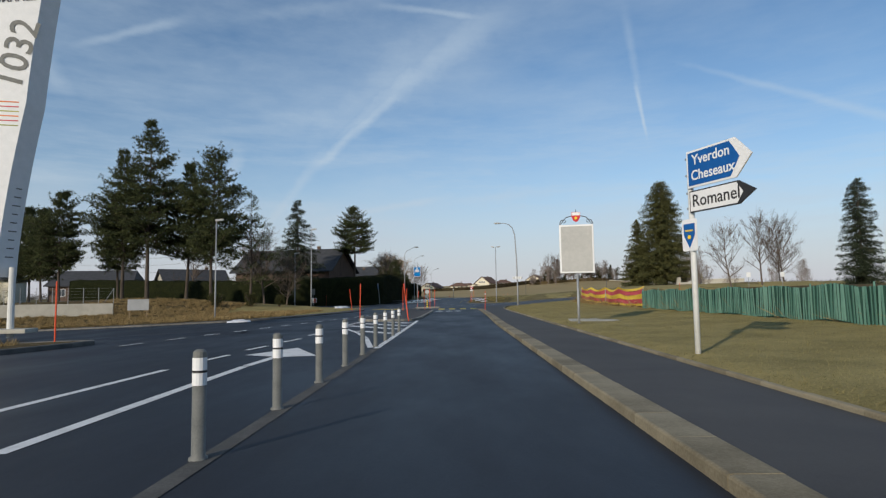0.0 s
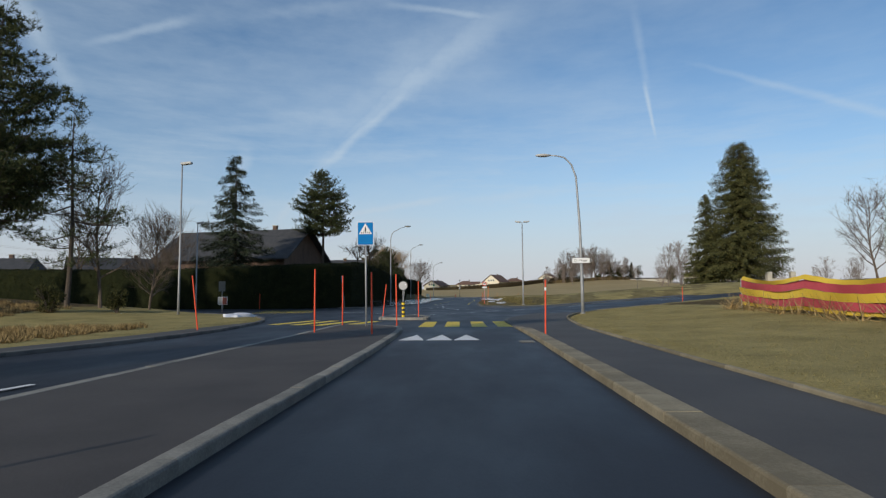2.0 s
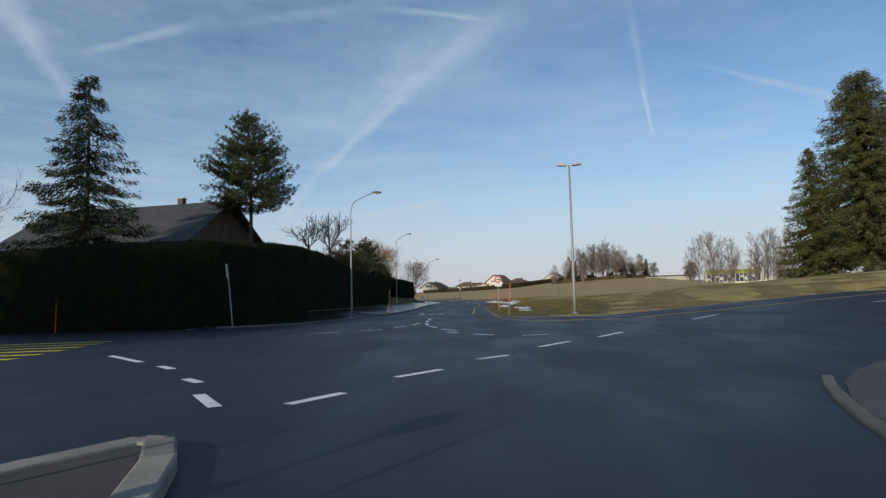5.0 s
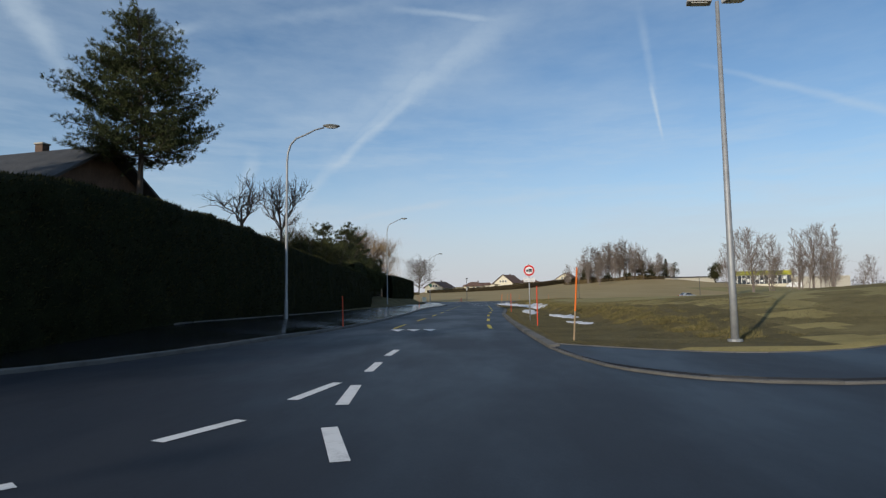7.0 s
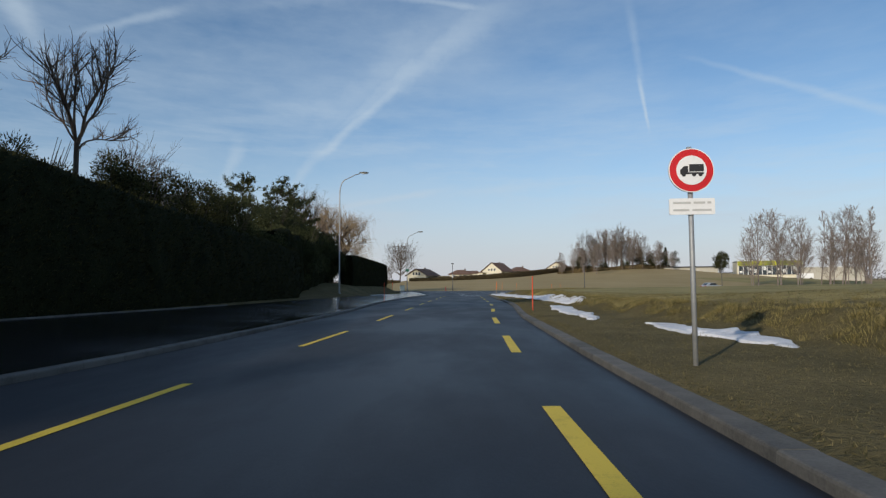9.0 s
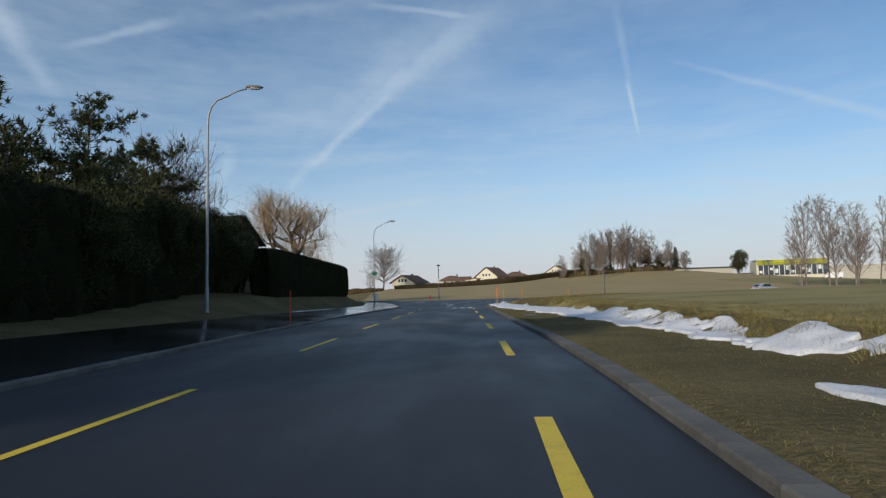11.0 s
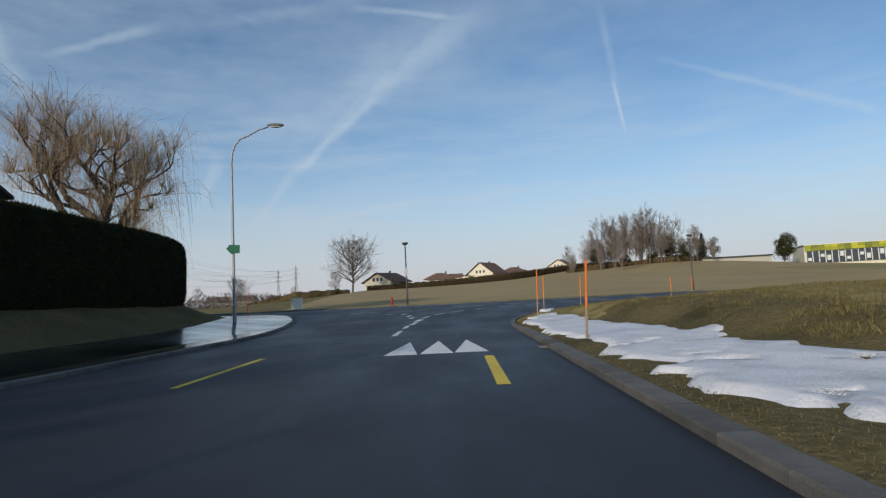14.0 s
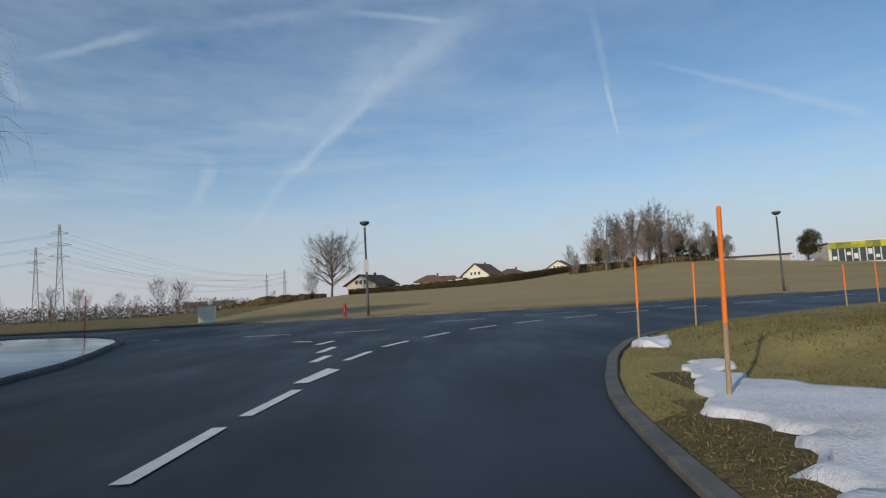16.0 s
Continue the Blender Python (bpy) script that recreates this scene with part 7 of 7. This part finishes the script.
# ------------------------------------------------------------ the silver car
def car(place, turn, label, paint_mat):
    t = thing("car", label, "car", place, turn)
    side = [(-2.15, 0.32), (-2.2, 0.55), (-2.12, 0.86), (-1.85, 0.95), (-1.25, 1.38), (-0.6, 1.46), (0.25, 1.43), (1.0, 0.98), (1.9, 0.82), (2.15, 0.62), (2.15, 0.32)]
    bm = bmesh.new()
    cols = []
    for y, inset in ((-0.86, 0.0), (-0.80, 0.03), (0.80, 0.03), (0.86, 0.0)):
        cols.append([bm.verts.new((x * (0.985 if abs(y) > 0.85 else 1), y * (1 - 0.16 * max(0, (z - 0.9) / 0.56)), z)) for x, z in side])
    n = len(side)
    for a, b in zip(cols, cols[1:]):
        for k in range(n):
            bm.faces.new((a[k], a[(k + 1) % n], b[(k + 1) % n], b[k]))
    bm.faces.new(cols[0])
    bm.faces.new(cols[-1][::-1])
    bmesh.ops.recalc_face_normals(bm, faces=bm.faces[:])
    part("body", bm, M[paint_mat], t)
    part("rear_window", plate([(-0.58, -0.30), (0.58, -0.30), (0.5, 0.30), (-0.5, 0.30)], 0.02), M["glass"], t).matrix_basis = pose(-1.585, 0, 1.185, -54, 0, -90)
    part("windscreen", plate([(-0.62, -0.36), (0.62, -0.36), (0.52, 0.36), (-0.52, 0.36)], 0.02), M["glass"], t).matrix_basis = pose(0.66, 0, 1.225, -58, 0, 90)
    for s in (-1, 1):
        part("side_window", plate([(-1.35, 0.98), (0.80, 0.98), (0.18, 1.36), (-1.0, 1.36)], 0.02), M["glass"], t).matrix_basis = pose(0, s * 0.80 + (0.0 if s < 0 else 0.02), 0.02, s * -8 if s < 0 else -8, 0, 0)
        part("rear_light", box(0.06, 0.34, 0.16, (-2.17, s * 0.62, 0.70), 0.02), M["lightred"], t)
        part("headlight", box(0.08, 0.34, 0.14, (2.10, s * 0.60, 0.62), 0.02), M["lampglass"], t)
        part("mirror", box(0.12, 0.16, 0.12, (0.55, s * 0.93, 0.95), 0.03), M[paint_mat], t)
        for x in (-1.35, 1.38):
            wh = part("wheel", tube([(x, s * 0.68, 0.32), (x, s * 0.87, 0.32)], 0.32, 20), M["tyre"], t)
            part("rim", tube([(x, s * 0.86, 0.32), (x, s * 0.885, 0.32)], 0.21, 14), M["steel"], wh)
    part("bumper", box(0.10, 1.6, 0.22, (-2.16, 0, 0.34), 0.04), M[paint_mat], t)
    part("number_plate", box(0.02, 0.5, 0.11, (-2.225, 0, 0.52), 0.004), M["signwhite"], t)
    return t


car((54.0, 233.0, float(level(54.0, 233.0))), 20, "silver saloon car on the far road behind a field", "carpaint")
van = thing("van", "white delivery van parked before a green hall", "van", (149.0, 362.0, gz(149, 362)), 160)
part("body", box(5.0, 2.0, 2.1, (0, 0, 0.35), 0.15), M["signwhite"], van)
part("cab", box(1.3, 1.9, 1.2, (3.0, 0, 0.35), 0.2), M["signwhite"], van)
part("windscreen", box(0.06, 1.6, 0.7, (3.3, 0, 1.45), 0.02, None), M["glass"], van)
for x in (-1.6, 2.6):
    for s in (-1, 1):
        part("wheel", tube([(x, s * 0.8, 0.35), (x, s * 1.0, 0.35)], 0.35, 14), M["tyre"], van)


# ------------------------------------------------------------ pylons and cables
def pylon(x, y, h):
    t = thing("power_pylon", "distant steel lattice power pylon", "pylon", (x, y, gz(x, y)), 30, "power pylons")
    s = Soup()
    b = h * 0.050
    lv = [0, 0.18, 0.34, 0.48, 0.60, 0.72, 0.84, 1.0]
    wd = [b * (1 - 0.86 * (u ** 0.75)) for u in lv]
    for i in range(len(lv) - 1):
        c0 = [(sx * wd[i], sy * wd[i], lv[i] * h) for sx, sy in ((-1, -1), (1, -1), (1, 1), (-1, 1))]
        c1 = [(sx * wd[i + 1], sy * wd[i + 1], lv[i + 1] * h) for sx, sy in ((-1, -1), (1, -1), (1, 1), (-1, 1))]
        for k in range(4):
            s.limb([c0[k], c1[k]], (0.16, 0.14), 4)
            s.limb([c0[k], c1[(k + 1) % 4]], (0.10, 0.10), 3)
            s.limb([c0[(k + 1) % 4], c1[k]], (0.10, 0.10), 3)
            s.limb([c1[k], c1[(k + 1) % 4]], (0.08, 0.08), 3)
    put("tower", s.mesh("tower", M["pylonsteel"]), t)
    for u, r in ((0.66, 0.09), (0.78, 0.11), (0.90, 0.08)):
        s = Soup()
        for sd in (-1, 1):
            s.limb([(0, -0.3, u * h), (sd * r * h, 0, u * h + 0.5)], (0.14, 0.08), 4)
            s.limb([(0, 0.3, u * h + 1.6), (sd * r * h, 0, u * h + 0.5)], (0.12, 0.08), 4)
        put("crossarm", s.mesh("crossarm", M["pylonsteel"]), t)
    return t


PYL = [(-330, 400, 44), (-166, 463, 44), (-230, 543, 44), (-150, 800, 40), (-185, 860, 40)]
for x, y, h in PYL:
    pylon(x, y, h)
for i, j in ((0, 1), (1, 3), (2, 4)):
    (x0, y0, h0), (x1, y1, h1) = PYL[i], PYL[j]
    for u in (0.66, 0.78, 0.90):
        for off in (-3.5, 3.5):
            cb = thing("power_cable", "thin overhead power cable between pylons", "cable", (0, 0, 0), 0, "power cables")
            pts = [(x0 + off + (x1 - x0) * k / 14, y0 + (y1 - y0) * k / 14, gz(x0, y0) + (h0 + (h1 - h0) * k / 14) * u - 34 * (k / 14) * (1 - k / 14)) for k in range(15)]
            part("strand", tube(pts, 0.05, 4), M["pylonsteel"], cb)

# ------------------------------------------------------------ snow
def snow_patch(label, cols, seed, thick=0.10):
    """cols: rows of (y, inner x, outer x)."""
    rng = np.random.default_rng(seed)
    ys = np.arange(cols[0][0], cols[-1][0], 0.12)
    y0 = [c[0] for c in cols]
    inn = np.interp(ys, y0, [c[1] for c in cols])
    out = np.interp(ys, y0, [c[2] for c in cols])
    ph = rng.uniform(0, 6, 8)
    wav = lambda f, p: np.sin(ys * f + p + 1.3 * np.sin(ys * f * 0.37 + 2 * p))
    amp = min(1.0, 0.6 * float(np.mean(out - inn)))
    inn = inn + amp * (0.17 * wav(1.3, ph[0]) + 0.10 * wav(3.1, ph[1]) + 0.06 * wav(7.9, ph[6]))
    out = out + amp * (0.26 * wav(0.9, ph[2]) + 0.15 * wav(2.7, ph[3]) + 0.09 * wav(6.3, ph[7]))
    fade = np.minimum(1, np.minimum(np.arange(len(ys)), np.arange(len(ys))[::-1]) / 5)
    mid = (inn + out) / 2
    inn, out = mid + (inn - mid) * fade, mid + (out - mid) * fade
    us = np.concatenate([[0, 0.02, 0.06], np.linspace(0.12, 0.88, 14), [0.94, 0.98, 1]])
    X = inn[:, None] + (out - inn)[:, None] * us[None]
    Y = np.repeat(ys[:, None], len(us), 1)
    X = X + amp * fade[:, None] * np.sin(Y * 0.83 + ph[6]) * (0.08 * np.sin(Y * 4.3 + 1.8 * np.sin(Y * 1.7) + X * 2.0 + ph[3]) + 0.05 * np.sin(Y * 11.3 + 2.1 * np.sin(Y * 2.9 + ph[5]) - X * 4.0))
    Y = Y + 0.10 * np.sin(X * 6.3 + Y * 1.7 + ph[2]) + 0.05 * np.sin(X * 14.0 + ph[0])
    edge = np.minimum(us, 1 - us)
    prof = smooth(edge / 0.06)[None] * fade[:, None]
    lump = 0.55 + 0.22 * np.sin(X * 1.3 + ph[4]) * np.sin(Y * 0.9 + ph[5]) + 0.10 * np.sin(X * 3.1 + Y * 2.3) + rng.normal(0, 0.015, X.shape)
    Z = ground_z(X, Y) - 0.06 + prof * (0.06 + thick * lump + 0.03)
    bare = 0.6 * np.sin(X * 2.1 + 1.7 * np.sin(Y * 0.7 + ph[1])) * np.sin(Y * 1.1 + 1.9 * np.sin(X * 0.9 + ph[0])) + 0.3 * np.sin(X * 5.3 + Y * 3.1 + ph[2]) * np.sin(Y * 6.7 - X * 2.3) + 0.2 * np.sin(X * 11 - Y * 9 + ph[3])
    Z = Z - (0.22 if thick > 0.06 else 0.14) * smooth((bare - (0.62 if thick > 0.06 else 0.36)) / 0.25)
    n = len(us)
    f = [(i * n + j, i * n + j + 1, (i + 1) * n + j + 1, (i + 1) * n + j) for i in range(len(ys) - 1) for j in range(n - 1)]
    t = thing("snow_patch", label, "snow", (0, 0, 0), 0, "snow patches")
    raw("snow", np.stack([X, Y, Z], -1).reshape(-1, 3), f, M["snow"], t, smooth=True)
    return t


snow_patch("long strip of old white snow on the verge", [(139, 6.7, 7.0), (143, 6.5, 7.4), (147, 6.75, 8.0), (152, 6.7, 8.3), (158, 6.5, 8.2), (163, 6.3, 8.5), (167, 6.0, 9.1), (172, 6.0, 9.4), (176, 5.4, 9.2), (179, 4.95, 8.6), (182, 4.95, 8.0), (186, 5.1, 7.8), (190, 5.05, 7.7), (193, 4.95, 7.6), (195.5, 5.05, 7.3), (197.5, 5.6, 7.2), (199.5, 6.0, 7.2), (202.4, 6.8, 7.3)], 1, 0.065)
snow_patch("small snow heap at the junction corner", [(203.6, 7.2, 7.5), (204.6, 7.0, 7.9), (205.8, 7.3, 7.9)], 9, 0.12)
snow_patch("snow remnant lying on the beacon island", [(62.9, -1.62, -1.52), (63.4, -2.0, -1.50), (64.2, -2.7, -1.62), (65.0, -3.0, -1.85), (65.8, -3.0, -2.15), (66.4, -2.75, -2.45)], 10, 0.22)
snow_patch("small melting snow patch on the grass bank", [(115.5, 5.4, 5.8), (118, 5.0, 6.2), (121, 5.0, 5.7), (123, 5.2, 5.6)], 2, 0.03)
snow_patch("small melting snow patch on the grass bank", [(107.5, 4.8, 5.0), (109.3, 4.6, 5.5), (111.5, 4.6, 5.2)], 3, 0.03)
snow_patch("thin snow patch on the verge", [(124, 4.2, 4.5), (129, 4.1, 5.0), (136, 4.6, 5.6), (139, 5.2, 5.5)], 4, 0.06)
snow_patch("thin snow remains on the footway edge", [(101.6, -7.6, -7.3), (103, -7.5, -7.05), (105, -7.3, -6.9)], 5, 0.05)
snow_patch("thin broken line of snow along the footway edge", [(170, -9.72, -9.58), (176, -9.42, -9.2), (181, -9.15, -8.95), (186, -8.92, -8.75), (190, -8.76, -8.62)], 12, 0.03)
snow_patch("small heap of old snow at the kerb corner", [(64.5, -13.2, -12.4), (66, -13.4, -11.8), (67.5, -13.0, -12.2)], 6, 0.22)
snow_patch("small heap of old snow near the side road", [(36.4, -14.6, -14.2), (37.4, -14.4, -13.0), (38.2, -13.9, -13.3)], 7, 0.16)
snow_patch("small snow remnant near the traffic island", [(88.6, -14.2, -13.4), (89.4, -14.4, -13.0), (90.2, -14.0, -13.4)], 8, 0.14)

# ------------------------------------------------------------ grass blades and tufts
def tufts(name, label, n, boxes, seed, leaf, length, width, avoid=0.12, lumps=0):
    rng = np.random.default_rng(seed)
    areas = np.array([(b[1] - b[0]) * (b[3] - b[2]) * b[4] for b in boxes])
    pick = rng.choice(len(boxes), n, p=areas / areas.sum())
    bx = np.array([b[:4] for b in boxes])[pick]
    x = rng.uniform(bx[:, 0], bx[:, 1])
    y = rng.uniform(bx[:, 2], bx[:, 3])
    if lumps:
        cx, cy = rng.uniform(-0.5, 0.5, (2, n))
        x, y = np.round(x / lumps) * lumps + rng.normal(0, lumps * 0.17, n) + 0.2 * np.sin(y * 1.7), np.round(y / lumps) * lumps + rng.normal(0, lumps * 0.17, n) + 0.2 * np.sin(x * 2.3)
    keep = away(x, y) > avoid
    x, y = x[keep], y[keep]
    at = np.stack([x, y, ground_z(x, y) - 0.01], 1)
    s = Soup()
    s.blades(at, rng.normal(0, 0.95, at.shape) + (0, 0, 1.0), length, width, rng)
    tagged(new(name, s.mesh(name, M[leaf])), label, "grass", kind="stuff")


tufts("grass", "short winter grass blades on the verges", 215000, [(4.0, 12, 4, 72, 1.2), (-12, -9.5, 50, 66, 0.5), (4.0, 12, 196, 214, 1.6)], 5, "blade", 0.050, 0.008, 0.04)
tufts("grass", "short olive grass on the field verge", 260000, [(2.3, 8, 97, 145, 1.6), (4.0, 9, 145, 200, 1.8), (-14, -8, 176, 214, 0.6)], 15, "vergeblade", 0.042, 0.009, 0.04)
tufts("dry_grass", "longer dry grass on the field bank", 190000, [(6, 13, 100, 185, 1.0), (7, 20, 185, 212, 1.6)], 6, "vergeblade", 0.085, 0.009, 0.5)


def tussocks(name, label, places, seed, leaf, blades, length, width):
    """Cushions of long blades that lean outwards from their centres."""
    rng = np.random.default_rng(seed)
    px, py = (np.array(c, float) for c in zip(*places))
    keep = away(px, py) > 0.5
    px, py = np.repeat(px[keep], blades), np.repeat(py[keep], blades)
    size = np.repeat(rng.uniform(0.5, 1.3, int(keep.sum())), blades)
    a, rad = rng.uniform(0, 2 * math.pi, len(px)), rng.uniform(0, 1, len(px)) ** 0.6 * 0.20 * size
    x, y = px + np.cos(a) * rad, py + np.sin(a) * rad
    way = np.stack([np.cos(a) * rad * 3.5, np.sin(a) * rad * 3.5, np.full(len(x), 0.75)], 1) + rng.normal(0, 0.25, (len(x), 3))
    s = Soup()
    s.blades(np.stack([x, y, ground_z(x, y) - 0.02], 1), way * size[:, None], length, width, rng)
    tagged(new(name, s.mesh(name, M[leaf])), label, "grass", kind="stuff")


def bank_foot(y):
    return float(np.interp(y, (95, 105, 115, 125, 140, 147, 158, 165, 172, 178, 185, 195, 205), (6.6, 5.7, 6.1, 5.9, 6.2, 7.2, 7.2, 8.1, 9.4, 8.9, 8.1, 7.7, 8.0)))


rng = np.random.default_rng(15)
crest = []
for k in range(1500):
    y = rng.uniform(98, 206)
    crest.append((bank_foot(y) + 0.4 + abs(rng.normal(0, 1.0)) + (rng.uniform(0, 9) if y > 186 else 0.0), y))
tussocks("tussock_grass", "brown and olive grass tussocks along the field bank", crest, 16, "tussock", 60, 0.16, 0.011)
tufts("dry_weeds", "tall dry brown weeds behind a site fence", 26000, [(11.9, 17, 3, 60, 1.0)], 8, "straw", 0.85, 0.03, 0.4, lumps=0.7)
rng = np.random.default_rng(17)
tussocks("ground_cover", "low dry tufted plants on the bank", [(x, y) for x, y in ((rng.uniform(-38, -12.5), rng.uniform(40, 66)) for k in range(2600)) if y < 57 or x < -22], 18, "straw", 46, 0.24, 0.030)
tussocks("bed_cover", "low dry plants in the kerbed bed", [(rng.uniform(-19, -11.6), rng.uniform(4, 17)) for k in range(160)], 19, "straw", 50, 0.26, 0.030)

# ------------------------------------------------------------ kerb stones
def stone_mesh(length, w, h):
    bm = bmesh.new()
    bmesh.ops.create_cube(bm, size=1)
    bmesh.ops.scale(bm, vec=(w, length - 0.012, h), verts=bm.verts)
    top = [e for e in bm.edges if all(v.co.z > 0 for v in e.verts) and abs(e.verts[0].co.x - e.verts[1].co.x) < 1e-5]
    bmesh.ops.bevel(bm, geom=top, offset=0.025, segments=2, affect="EDGES", profile=0.5)
    me = bpy.data.meshes.new("kerb_stone")
    bm.to_mesh(me)
    bm.free()
    return me


def kerbs(label, line, w, top, material, height=0.32, shift=0.0, wide=None):
    """Stones end to end along a polyline."""
    t = thing("kerb", label, "kerb", kind="structure")
    cache = {}
    line = soften(line, line[0] == line[-1]) if line[0] != line[-1] else (lambda q: q + q[:1])(soften(line[:-1]))
    for (ax, ay), (bx, by) in zip(line, line[1:]):
        a, b = Vector((ax, ay, 0)), Vector((bx, by, 0))
        run = (b - a).length
        n = max(1, round(run / 1.0))
        d = (b - a).normalized()
        side = Vector((d.y, -d.x, 0)) * shift
        ln = round(run / n, 2)
        if ln not in cache:
            cache[ln] = stone_mesh(ln + 0.012, w, height)
            cache[ln].materials.append(material)
        for k in range(n):
            p = a.lerp(b, (k + 0.5) / n) + side
            z0, z1 = float(level(p.x - d.x * 0.5, p.y - d.y * 0.5)), float(level(p.x + d.x * 0.5, p.y + d.y * 0.5))
            m = Matrix.LocRotScale((p.x, p.y, (z0 + z1) / 2 + top - height / 2 + random.uniform(-0.004, 0.004)), Euler((math.atan2(z1 - z0, 1.0), 0, math.atan2(-d.x, d.y) + random.uniform(-0.004, 0.004))), None)
            share("kerb_stone", cache[ln], t, m)


kerbs("broad yellowish concrete kerb along the footway", [(1.72, -4), (1.72, 26), (1.9, 36), (2.0, 50), (1.97, 52.6)], 0.38, 0.11, M["kerb"], shift=0.19)
kerbs("low worn kerb stone at the end of the footway kerb", [(1.97, 52.6), (1.95, 54.2)], 0.26, 0.075, M["kerb"], shift=0.13)
kerbs("low flush kerb round the junction corner", [(1.95, 54.2), (1.9, 58), (1.93, 60.0), (2.15, 62.0), (2.6, 63.9), (3.4, 66.6), (4.3, 68.8), (4.9, 69.9)], 0.15, 0.055, M["kerbg"], shift=0.075)
kerbs("narrow edging between footway and grass", [(3.95, 4), (4.0, 30), (4.1, 45), (4.25, 54), (4.9, 60.5), (5.5, 64.2), (7.1, 69.8), (9.6, 74), (14.4, 76)], 0.10, 0.11, M["kerb"], shift=0.05)
kerbs("grey concrete kerb round the field corner", [(1.88, 97.2), (1.85, 103), (1.88, 108), (1.95, 114.7), (2.35, 129), (3.15, 140)], 0.28, 0.10, M["kerbg"], shift=0.13)
kerbs("low kerb round the footway corner", [(25, 96), (14, 92.3), (5.7, 90.5), (3.8, 90.9), (2.8, 92), (2.24, 93.5), (1.88, 97.2)], 0.11, 0.045, M["kerbg"], shift=0.05)
kerbs("thin concrete edging between footway and grass", [(2.05, 98.3), (2.4, 97.85), (3.2, 96.95), (4.2, 95.95), (5.3, 95.15), (6.6, 94.95), (9, 95.55), (14, 97.45), (25, 100.45)], 0.08, 0.075, M["kerbg"], shift=0.04)
kerbs("grey concrete kerb along the snowy verge", [(3.15, 140), (3.5, 147), (3.65, 160), (3.9, 171), (4.15, 180), (4.38, 188), (4.5, 193)], 0.30, 0.10, M["kerbg"], shift=0.15)
kerbs("low kerb round the snowy corner", [(4.5, 193), (4.6, 195.6), (4.8, 197.6), (5.05, 199.5), (5.4, 201.0), (5.8, 202.3), (6.2, 203.6), (6.7, 204.8), (7.3, 206.1), (8, 207.2), (9.4, 208.7), (11, 210), (17, 213.5), (30, 218.5)], 0.18, 0.07, M["kerbg"], shift=0.09)
kerbs("grey kerb below the hedge footway", [(-12, 90), (-9.2, 92), (-7.7, 95), (-6.9, 99), (-6.0, 107), (-5.5, 116), (-5.3, 131), (-5.95, 151), (-5.95, 165), (-5.5, 178), (-4.9, 187), (-4.45, 196), (-5.1, 202.5), (-6.2, 209), (-8.2, 215), (-12.5, 220), (-21, 223)], 0.24, 0.10, M["kerbg"], shift=-0.12)
kerbs("thin pale edging between footway and hedge", [(-20, 93.6), (-14, 94.1), (-11.5, 97.5), (-10.9, 107), (-10.5, 118), (-10.2, 131)], 0.08, 0.10, M["kerbg"], shift=0.0)
kerbs("pale kerb round the long traffic island", ISL + ISL[:1], 0.20, 0.115, M["islekerb"], shift=0.0)
kerbs("pale worn kerb round the beacon island", TRI + TRI[:1], 0.26, 0.13, M["islekerb"])
kerbs("grey kerb along the planted bank", [(-44, 43.4), (-30, 39.8), (-20, 37.6), (-13.5, 37.2), (-11.1, 39.7), (-8.5, 49), (-8.4, 54), (-9.2, 60), (-11, 65.5), (-14, 69.5), (-20, 75)], 0.2, 0.10, M["kerbg"], shift=-0.1)
kerbs("grey kerb round the planting bed", [(-11.9, 5), (-11.4, 14.5), (-10.9, 17.6), (-11.6, 18.8), (-15, 18.6), (-25, 14)], 0.2, 0.13, M["kerbg"], shift=0.0)
kerbs("far kerb of the cross road", [(27, 231), (14, 226.5), (5, 226.5), (-3, 227.8), (-30, 231)], 0.2, 0.09, M["kerbg"], shift=0.1)
